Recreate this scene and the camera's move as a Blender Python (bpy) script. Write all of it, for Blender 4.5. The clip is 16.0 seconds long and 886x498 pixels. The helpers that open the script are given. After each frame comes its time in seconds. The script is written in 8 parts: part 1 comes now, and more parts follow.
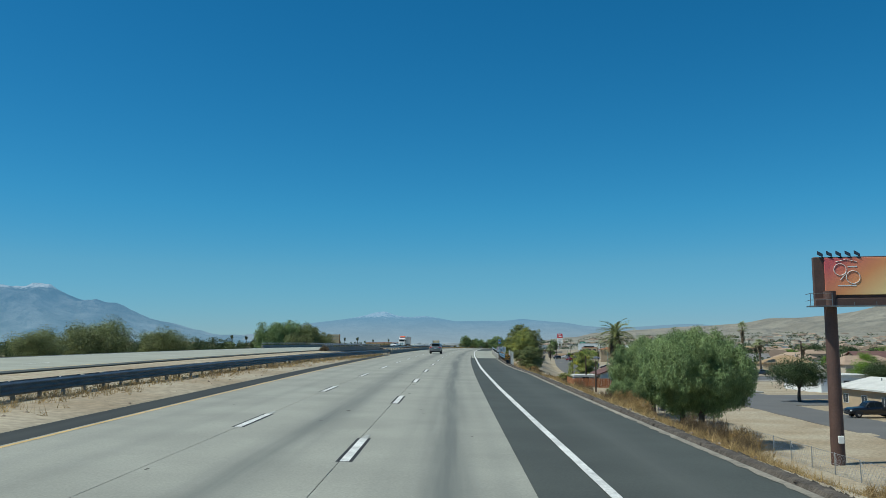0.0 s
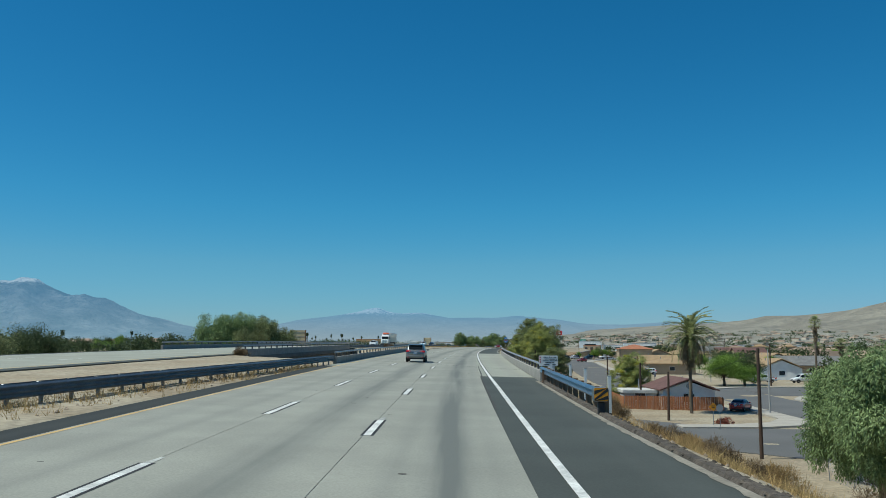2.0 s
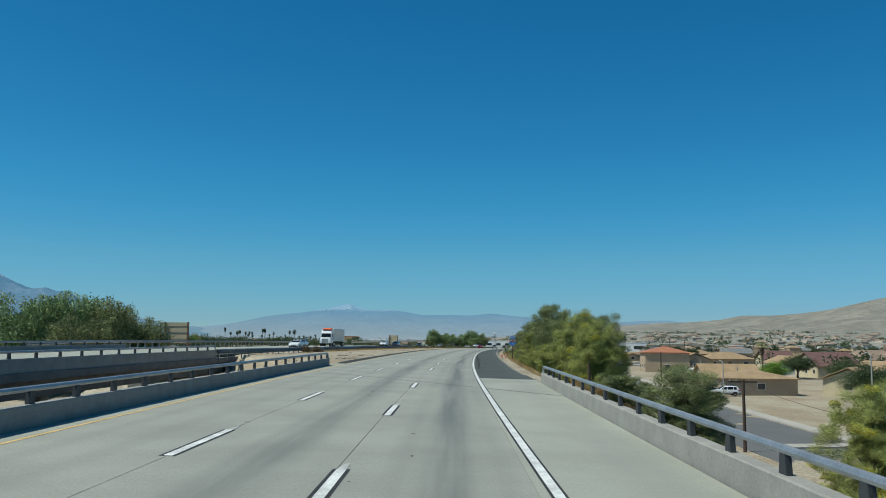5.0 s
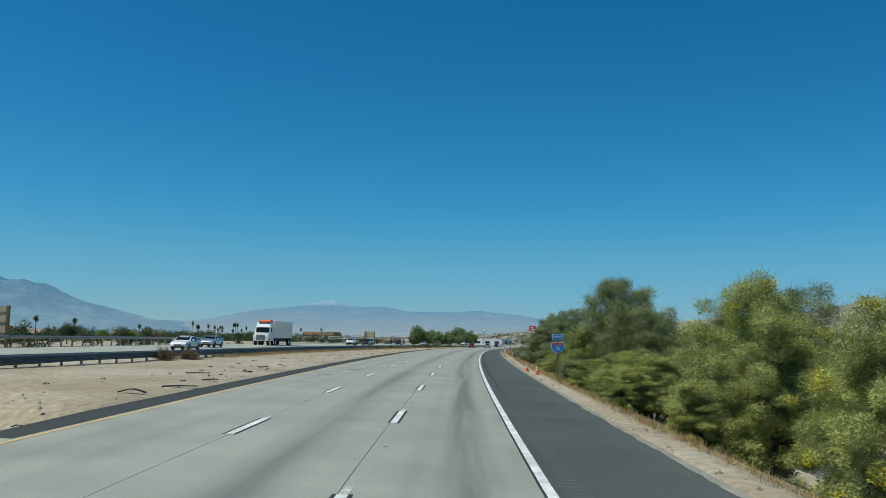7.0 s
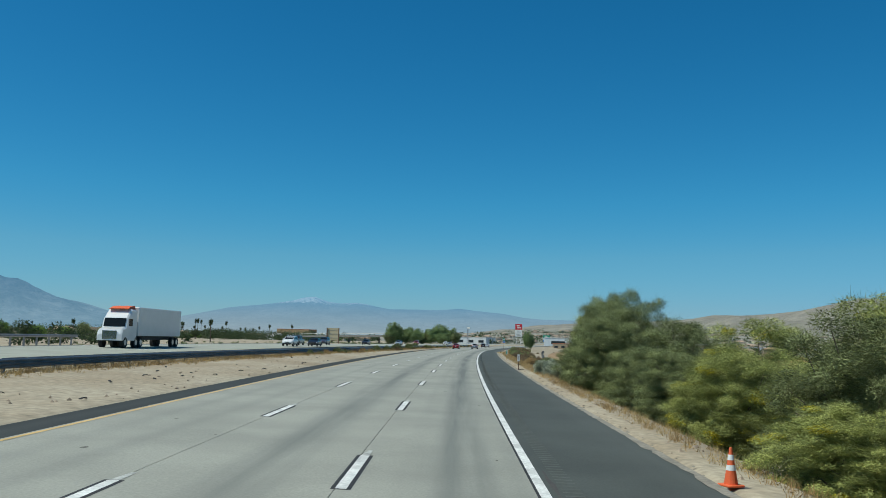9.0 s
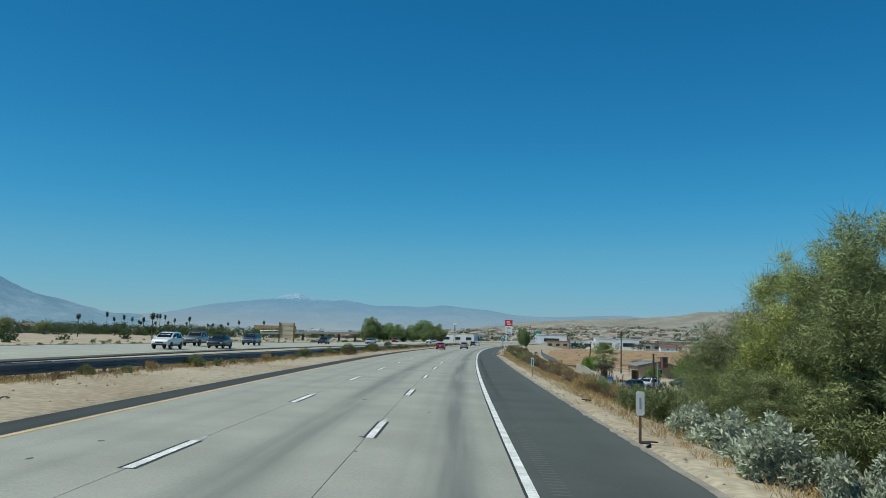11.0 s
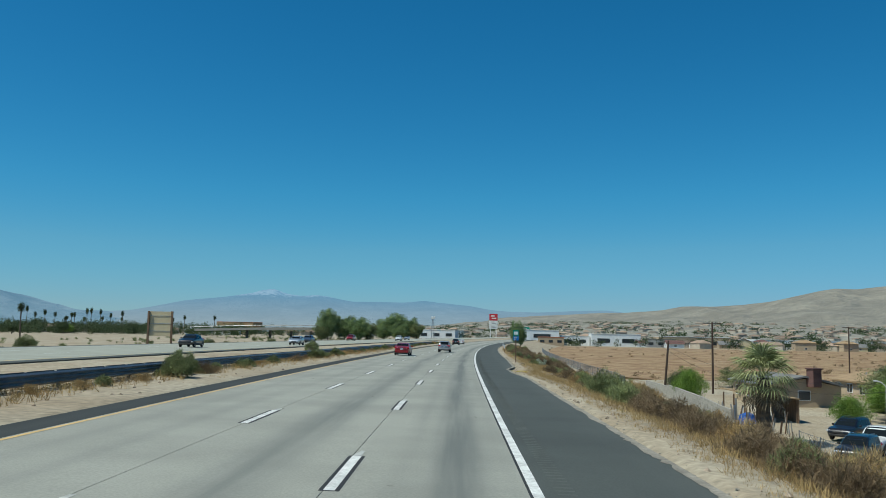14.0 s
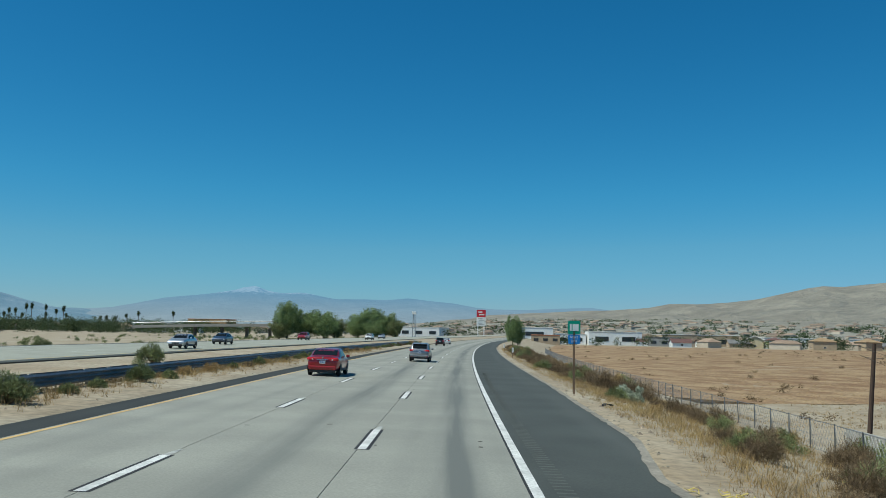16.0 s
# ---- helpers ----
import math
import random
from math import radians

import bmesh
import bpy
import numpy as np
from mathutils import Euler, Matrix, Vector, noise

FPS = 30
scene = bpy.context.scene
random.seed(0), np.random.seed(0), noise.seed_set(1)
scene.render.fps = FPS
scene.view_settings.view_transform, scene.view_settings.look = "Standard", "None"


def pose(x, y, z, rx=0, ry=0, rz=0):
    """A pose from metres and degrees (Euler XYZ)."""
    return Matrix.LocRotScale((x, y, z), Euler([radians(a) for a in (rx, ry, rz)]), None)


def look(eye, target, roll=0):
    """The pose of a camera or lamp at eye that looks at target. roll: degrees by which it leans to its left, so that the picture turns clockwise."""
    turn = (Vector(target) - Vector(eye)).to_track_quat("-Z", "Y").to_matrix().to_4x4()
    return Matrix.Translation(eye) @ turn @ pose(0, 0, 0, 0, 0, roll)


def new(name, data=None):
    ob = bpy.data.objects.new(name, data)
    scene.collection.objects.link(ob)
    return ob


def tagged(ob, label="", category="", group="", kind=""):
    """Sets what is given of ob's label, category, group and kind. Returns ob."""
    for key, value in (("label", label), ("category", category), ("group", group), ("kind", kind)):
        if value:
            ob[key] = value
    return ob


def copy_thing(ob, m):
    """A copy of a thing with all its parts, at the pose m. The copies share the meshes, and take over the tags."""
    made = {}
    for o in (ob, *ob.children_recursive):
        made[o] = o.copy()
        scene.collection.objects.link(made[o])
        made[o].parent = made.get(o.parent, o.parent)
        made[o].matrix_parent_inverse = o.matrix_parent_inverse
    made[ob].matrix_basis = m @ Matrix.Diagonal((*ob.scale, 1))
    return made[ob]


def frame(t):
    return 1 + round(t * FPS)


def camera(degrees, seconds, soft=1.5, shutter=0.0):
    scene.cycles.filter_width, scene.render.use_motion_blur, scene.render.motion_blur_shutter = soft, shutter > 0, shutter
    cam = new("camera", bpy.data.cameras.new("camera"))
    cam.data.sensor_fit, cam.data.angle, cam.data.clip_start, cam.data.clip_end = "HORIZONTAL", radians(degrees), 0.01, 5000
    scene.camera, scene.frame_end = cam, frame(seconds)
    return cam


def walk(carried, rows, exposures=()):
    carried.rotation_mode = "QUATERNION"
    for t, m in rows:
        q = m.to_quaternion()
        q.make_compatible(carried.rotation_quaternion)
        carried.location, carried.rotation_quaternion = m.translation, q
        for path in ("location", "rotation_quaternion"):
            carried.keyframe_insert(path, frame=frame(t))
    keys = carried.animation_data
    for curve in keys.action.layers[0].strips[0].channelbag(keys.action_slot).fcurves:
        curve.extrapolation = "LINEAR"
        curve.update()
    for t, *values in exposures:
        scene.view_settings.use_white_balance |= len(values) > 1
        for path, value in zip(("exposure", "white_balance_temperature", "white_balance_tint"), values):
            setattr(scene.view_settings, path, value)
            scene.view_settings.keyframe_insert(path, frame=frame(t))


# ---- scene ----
cam = camera(54.45, 16.0, soft=0.75)
PATH = [
    (0.0, pose(1.950, -0.016, 2.431, 96.60, 0.10, 0.00)),
    (0.5, pose(2.103, 13.568, 2.629, 96.53, 0.05, -0.19)),
    (1.0, pose(2.307, 27.142, 2.817, 96.50, 0.00, -0.34)),
    (1.5, pose(2.507, 40.730, 2.999, 96.44, -0.20, -0.31)),
    (2.0, pose(2.698, 54.358, 3.173, 96.39, -0.10, -0.42)),
    (2.5, pose(2.938, 68.047, 3.339, 96.33, -0.20, -0.61)),
    (3.0, pose(3.232, 81.779, 3.498, 96.32, -0.10, -0.87)),
    (3.5, pose(3.589, 95.514, 3.647, 96.24, -0.40, -1.22)),
    (4.0, pose(3.998, 109.212, 3.788, 96.24, -0.40, -1.59)),
    (4.5, pose(4.453, 122.863, 3.920, 96.24, -0.43, -1.91)),
    (5.0, pose(4.962, 136.486, 4.043, 96.24, -0.50, -2.19)),
    (5.5, pose(5.520, 150.088, 4.158, 96.23, -0.60, -2.44)),
    (6.0, pose(6.126, 163.676, 4.265, 96.19, -0.73, -2.68)),
    (6.5, pose(6.773, 177.255, 4.364, 96.14, -0.90, -2.91)),
    (7.0, pose(7.476, 190.825, 4.455, 96.05, -1.10, -3.14)),
    (7.5, pose(8.303, 204.375, 4.536, 96.03, -1.20, -3.33)),
    (8.0, pose(9.240, 217.899, 4.607, 95.98, -1.30, -3.67)),
    (8.5, pose(10.285, 231.393, 4.670, 95.96, -1.37, -4.01)),
    (9.0, pose(11.455, 244.865, 4.723, 95.96, -1.40, -4.37)),
    (9.5, pose(12.713, 258.306, 4.767, 95.97, -1.40, -4.70)),
    (10.0, pose(14.018, 271.709, 4.803, 95.96, -1.40, -4.98)),
    (10.5, pose(15.331, 285.066, 4.832, 95.89, -1.40, -5.18)),
    (11.0, pose(16.671, 298.355, 4.854, 95.78, -1.40, -5.29)),
    (11.5, pose(18.067, 311.594, 4.867, 95.76, -1.20, -5.46)),
    (12.0, pose(19.523, 324.807, 4.873, 95.64, -1.10, -5.86)),
    (12.5, pose(21.055, 338.018, 4.870, 95.65, -1.10, -6.23)),
    (13.0, pose(22.632, 351.257, 4.859, 95.67, -1.20, -6.52)),
    (13.5, pose(24.214, 364.532, 4.842, 95.60, -1.20, -6.63)),
    (14.0, pose(25.834, 377.820, 4.817, 95.55, -1.10, -6.66)),
    (14.5, pose(27.515, 391.113, 4.783, 95.51, -0.90, -6.83)),
    (15.0, pose(29.255, 404.405, 4.741, 95.49, -1.10, -7.17)),
    (15.5, pose(31.065, 417.688, 4.691, 95.49, -1.10, -7.39)),
    (16.0, pose(32.922, 430.959, 4.633, 95.43, -1.10, -7.68)),
]
walk(cam, PATH, ((0.0, 0.0, 6350, 4), (16.0, 0.0, 6350, 4)))

# ---- world and sun ----
SUN_ELEVATION, SUN_SIDE = 59.0, 258.0      # degrees above the horizon; clockwise from +y
world = bpy.data.worlds.new("daylight")
scene.world = world
world.use_nodes = True
wn = world.node_tree.nodes
sky = wn.new("ShaderNodeTexSky")
sky.sky_type = "NISHITA"
sky.sun_disc = False
sky.sun_elevation, sky.sun_rotation = radians(SUN_ELEVATION), radians(SUN_SIDE)
sky.altitude, sky.air_density, sky.dust_density, sky.ozone_density = 0.0, 0.75, 0.0, 5.0
wn["Background"].inputs["Strength"].default_value = 0.097
deep = wn.new("ShaderNodeHueSaturation")
deep.inputs["Saturation"].default_value = 1.15
# the tint of dry desert air: deep blue where the sky is dim, greyer where haze brightens it
split, level, tint, air = (wn.new("ShaderNode" + k) for k in ("SeparateColor", "MapRange", "ValToRGB", "Mix"))
level.inputs["From Min"].default_value, level.inputs["From Max"].default_value = 1.0, 7.0
stops = ((0.0, (0.40, 0.94, 0.99)), (0.06, (0.26, 1.01, 1.04)), (0.32, (0.40, 1.0, 0.98)), (0.53, (0.55, 0.90, 0.87)), (0.95, (0.49, 0.655, 0.775)))
tint.color_ramp.elements[0].position, tint.color_ramp.elements[1].position = stops[0][0], stops[-1][0]
for place, c in stops[1:-1]:
    tint.color_ramp.elements.new(place)
for e, (place, c) in zip(tint.color_ramp.elements, stops):
    e.color = (*c, 1)
air.data_type, air.blend_type = "RGBA", "MULTIPLY"
air.inputs["Factor"].default_value = 1.0
for a, b in ((sky.outputs["Color"], deep.inputs["Color"]), (deep.outputs["Color"], split.inputs["Color"]), (split.outputs["Green"], level.inputs["Value"]), (level.outputs["Result"], tint.inputs["Fac"]),
             (deep.outputs["Color"], air.inputs["A"]), (tint.outputs["Color"], air.inputs["B"]), (air.outputs["Result"], wn["Background"].inputs["Color"])):
    world.node_tree.links.new(a, b)
sun = new("sun", bpy.data.lights.new("sun", "SUN"))
sun.data.energy, sun.data.angle, sun.data.color = 4.4, radians(0.53), (1.0, 0.97, 0.86)
ce, a = math.cos(radians(SUN_ELEVATION)), radians(SUN_SIDE)
sun.matrix_world = look((0, 0, 300), (-ce * math.sin(a), -ce * math.cos(a), 300 - math.sin(radians(SUN_ELEVATION))))

# ---- mesh helpers ----
rng = np.random.default_rng(11)


class Geo:
    """Vertices and faces of one mesh."""

    def __init__(self):
        self.v, self.f, self.uv = [], [], None

    def add(self, verts, faces, m=None):
        k = len(self.v)
        self.v += [tuple(m @ Vector(p)) for p in verts] if m is not None else [tuple(p) for p in verts]
        self.f += [tuple(i + k for i in f) for f in faces]
        return self

    def box(self, x, y, z, sx, sy, sz, m=None, b=0.0):
        """Box with its centre at x, y and its foot at z; b chamfers the edges."""
        hx, hy = sx / 2, sy / 2
        if b <= 0:
            p = [(x + i * hx, y + j * hy, z + k * sz) for k in (0, 1) for j in (-1, 1) for i in (-1, 1)]
            return self.add(p, [(0, 2, 3, 1), (4, 5, 7, 6), (0, 1, 5, 4), (2, 6, 7, 3), (0, 4, 6, 2), (1, 3, 7, 5)], m)
        b = min(b, hx * 0.9, hy * 0.9, sz * 0.45)
        rings = []
        for zz, d in ((z, b), (z + b, 0), (z + sz - b, 0), (z + sz, b)):
            ax, ay = hx - d, hy - d
            c = b * 0.7 if d == 0 else b * 0.5
            c = min(c, ax * 0.8, ay * 0.8)
            rings.append([(x + u, y + w, zz) for u, w in ((ax - c, -ay), (ax, -ay + c), (ax, ay - c), (ax - c, ay), (-ax + c, ay), (-ax, ay - c), (-ax, -ay + c), (-ax + c, -ay))])
        return self.loft(rings, m=m)

    def loft(self, rings, caps=True, m=None, closed=True):
        n = len(rings[0])
        v = [p for r in rings for p in r]
        f = []
        for k in range(len(rings) - 1):
            for i in range(n if closed else n - 1):
                j = (i + 1) % n
                f.append((k * n + i, k * n + j, (k + 1) * n + j, (k + 1) * n + i))
        if caps:
            f.append(tuple(reversed(range(n))))
            f.append(tuple((len(rings) - 1) * n + i for i in range(n)))
        return self.add(v, f, m)

    def tube(self, pts, radii, k=8, m=None, caps=True):
        pts = [Vector(p) for p in pts]
        if not hasattr(radii, "__len__"):
            radii = [radii] * len(pts)
        rings = []
        ref = Vector((0.31, 0.95, 0.05))
        for i, p in enumerate(pts):
            d = (pts[min(i + 1, len(pts) - 1)] - pts[max(i - 1, 0)]).normalized()
            u = d.cross(ref if abs(d.dot(ref)) < 0.95 else Vector((1, 0, 0))).normalized()
            w = d.cross(u)
            rings.append([p + radii[i] * (math.cos(q) * u + math.sin(q) * w) for q in (2 * math.pi * j / k for j in range(k))])
        return self.loft(rings, caps, m)

    def prism(self, poly, z0, z1, m=None):
        """Upright prism over a polygon of (x, y)."""
        return self.loft([[(x, y, z0) for x, y in poly], [(x, y, z1) for x, y in poly]], True, m)

    def plate(self, poly, d, m=None):
        """Polygon of (x, z), d thick, with its front towards -y."""
        return self.loft([[(x, d, z) for x, z in poly], [(x, 0, z) for x, z in poly]], True, m)

    def data(self, name, mat, smooth=False):
        me = bpy.data.meshes.new(name)
        me.from_pydata(self.v, [], self.f)
        for mm in (mat if isinstance(mat, (list, tuple)) else [mat]):
            me.materials.append(mm)
        if smooth:
            me.shade_smooth()
        if self.uv is not None:
            lay = me.uv_layers.new(name="road")
            idx = np.empty(len(me.loops), np.int32)
            me.loops.foreach_get("vertex_index", idx)
            lay.data.foreach_set("uv", np.asarray(self.uv, np.float32)[idx].ravel())
        return me


def fast_mesh(name, verts, faces, mat, smooth=False):
    """A mesh from numpy arrays; every face has as many corners as faces has columns."""
    me = bpy.data.meshes.new(name)
    verts, faces = np.asarray(verts, np.float32), np.asarray(faces, np.int32)
    me.vertices.add(len(verts))
    me.vertices.foreach_set("co", verts.ravel())
    k = faces.shape[1]
    me.loops.add(faces.size)
    me.loops.foreach_set("vertex_index", faces.ravel())
    me.polygons.add(len(faces))
    me.polygons.foreach_set("loop_start", np.arange(0, faces.size, k, dtype=np.int32))
    me.materials.append(mat)
    me.update(calc_edges=True)
    if smooth:
        me.shade_smooth()
    return me


def part(name, geo, material, parent, label="", smooth=False):
    me = geo if isinstance(geo, bpy.types.Mesh) else geo.data(name, material, smooth)
    ob = new(name, me)
    ob.parent = parent
    if label:
        ob["label"] = label
    return ob


def thing(name, label, category, m=None, group="", kind=""):
    ob = new(name)
    ob.empty_display_size = 0.2
    if m is not None:
        ob.matrix_world = m
    return tagged(ob, label, category, group, kind)


def solid(name, geo, material, label, category, m=None, group="", kind="", smooth=False):
    me = geo if isinstance(geo, bpy.types.Mesh) else geo.data(name, material, smooth)
    ob = new(name, me)
    if m is not None:
        ob.matrix_world = m
    return tagged(ob, label, category, group, kind)


# ---- materials ----
def material(name, base, rough=0.8, metal=0.0, spread=0.25, scale=1.0, fine=14.0, bump=0.15, depth=0.02, second=None, spec=0.5, coat=0.0, per_object=0.0, stretch=(1, 1, 1), island=0.0, coords="Object"):
    """Two scales of noise over a base colour, with relief."""
    mat = bpy.data.materials.new(name)
    mat.use_nodes = True
    nt = mat.node_tree
    n, ln = nt.nodes, nt.links
    b = n["Principled BSDF"]
    b.inputs["Roughness"].default_value, b.inputs["Metallic"].default_value = rough, metal
    b.inputs["Specular IOR Level"].default_value = spec
    b.inputs["Coat Weight"].default_value = coat
    tc, mp = n.new("ShaderNodeTexCoord"), n.new("ShaderNodeMapping")
    mp.inputs["Scale"].default_value = stretch
    ln.new(tc.outputs[coords], mp.inputs["Vector"])
    big, small = n.new("ShaderNodeTexNoise"), n.new("ShaderNodeTexNoise")
    big.inputs["Scale"].default_value, small.inputs["Scale"].default_value = scale, fine
    big.inputs["Detail"].default_value, small.inputs["Detail"].default_value = 5, 4
    for t in (big, small):
        ln.new(mp.outputs["Vector"], t.inputs["Vector"])
    ramp = n.new("ShaderNodeValToRGB")
    second = second or tuple(min(1, c * (1 - spread)) for c in base)
    ramp.color_ramp.elements[0].position, ramp.color_ramp.elements[1].position = 0.36, 0.64
    ramp.color_ramp.elements[0].color, ramp.color_ramp.elements[1].color = (*second, 1), (*base, 1)
    ln.new(big.outputs["Fac"], ramp.inputs["Fac"])
    grain = n.new("ShaderNodeMapRange")
    grain.inputs["From Min"].default_value, grain.inputs["From Max"].default_value = 0.25, 0.75
    grain.inputs["To Min"].default_value, grain.inputs["To Max"].default_value = 1 - spread, 1 + spread * 0.6
    ln.new(small.outputs["Fac"], grain.inputs["Value"])
    value = grain.outputs["Result"]
    for amount, node, socket in ((per_object, "ShaderNodeObjectInfo", "Random"), (island, "ShaderNodeNewGeometry", "Random Per Island")):
        if amount:
            inf, mr, mu = n.new(node), n.new("ShaderNodeMapRange"), n.new("ShaderNodeMath")
            mr.inputs["To Min"].default_value, mr.inputs["To Max"].default_value = 1 - amount, 1 + amount
            ln.new(inf.outputs[socket], mr.inputs["Value"])
            mu.operation = "MULTIPLY"
            ln.new(value, mu.inputs[0]), ln.new(mr.outputs["Result"], mu.inputs[1])
            value = mu.outputs["Value"]
    mul = n.new("ShaderNodeVectorMath")
    mul.operation = "SCALE"
    ln.new(ramp.outputs["Color"], mul.inputs[0]), ln.new(value, mul.inputs["Scale"])
    ln.new(mul.outputs["Vector"], b.inputs["Base Color"])
    if bump:
        bp = n.new("ShaderNodeBump")
        bp.inputs["Strength"].default_value, bp.inputs["Distance"].default_value = bump, depth
        ln.new(small.outputs["Fac"], bp.inputs["Height"]), ln.new(bp.outputs["Normal"], b.inputs["Normal"])
    return mat


def pavement_material(name, base, stain, band, rough=0.85, grain=0.12, tile=60.0):
    """Road surface: u is metres across, v metres along; band lists (centre, half width, strength) of worn wheel paths."""
    mat = material(name, base, rough, spread=grain, scale=0.35, fine=22.0, bump=0.25, depth=0.004)
    n, ln = mat.node_tree.nodes, mat.node_tree.links
    b = n["Principled BSDF"]
    src = b.inputs["Base Color"].links[0].from_socket
    uv, sep = n.new("ShaderNodeUVMap"), n.new("ShaderNodeSeparateXYZ")
    uv.uv_map = "road"
    ln.new(uv.outputs["UV"], sep.inputs["Vector"])
    mp = n.new("ShaderNodeMapping")
    mp.inputs["Scale"].default_value = (1.1, 0.035, 1)
    ln.new(uv.outputs["UV"], mp.inputs["Vector"])
    streak = n.new("ShaderNodeTexNoise")
    streak.inputs["Scale"].default_value, streak.inputs["Detail"].default_value = 1.6, 6
    ln.new(mp.outputs["Vector"], streak.inputs["Vector"])
    total = None
    for c, w, s in band:
        d, ab, mr = n.new("ShaderNodeMath"), n.new("ShaderNodeMath"), n.new("ShaderNodeMapRange")
        d.operation, ab.operation = "SUBTRACT", "ABSOLUTE"
        d.inputs[1].default_value = c
        ln.new(sep.outputs["X"], d.inputs[0]), ln.new(d.outputs[0], ab.inputs[0]), ln.new(ab.outputs[0], mr.inputs["Value"])
        mr.interpolation_type = "SMOOTHSTEP"
        mr.inputs["From Min"].default_value, mr.inputs["From Max"].default_value = 0.0, w
        mr.inputs["To Min"].default_value, mr.inputs["To Max"].default_value = s, 0.0
        if total is None:
            total = mr.outputs["Result"]
        else:
            ad = n.new("ShaderNodeMath")
            ln.new(total, ad.inputs[0]), ln.new(mr.outputs["Result"], ad.inputs[1])
            total = ad.outputs[0]
    k, sc = n.new("ShaderNodeMath"), n.new("ShaderNodeMapRange")
    sc.inputs["From Min"].default_value, sc.inputs["From Max"].default_value = 0.3, 0.7
    sc.inputs["To Min"].default_value, sc.inputs["To Max"].default_value = 0.3, 1.45
    ln.new(streak.outputs["Fac"], sc.inputs["Value"])
    k.operation = "MULTIPLY"
    k.use_clamp = True
    ln.new(total, k.inputs[0]), ln.new(sc.outputs["Result"], k.inputs[1])
    mix = n.new("ShaderNodeMix")
    mix.data_type = "RGBA"
    ln.new(k.outputs[0], mix.inputs["Factor"]), ln.new(src, mix.inputs["A"])
    mix.inputs["B"].default_value = (*stain, 1)
    ln.new(mix.outputs["Result"], b.inputs["Base Color"])
    return mat


def leaf_material(name, base, second, through_light=0.3):
    mat = material(name, base, 0.65, spread=0.3, scale=0.5, fine=3.0, bump=0, second=second, spec=0.25, island=0.35, per_object=0.12)
    n, ln = mat.node_tree.nodes, mat.node_tree.links
    b = n["Principled BSDF"]
    tr, mx = n.new("ShaderNodeBsdfTranslucent"), n.new("ShaderNodeMixShader")
    mx.inputs["Fac"].default_value = through_light
    ln.new(b.inputs["Base Color"].links[0].from_socket, tr.inputs["Color"])
    ln.new(b.outputs["BSDF"], mx.inputs[1]), ln.new(tr.outputs["BSDF"], mx.inputs[2])
    ln.new(mx.outputs["Shader"], n["Material Output"].inputs["Surface"])
    return mat


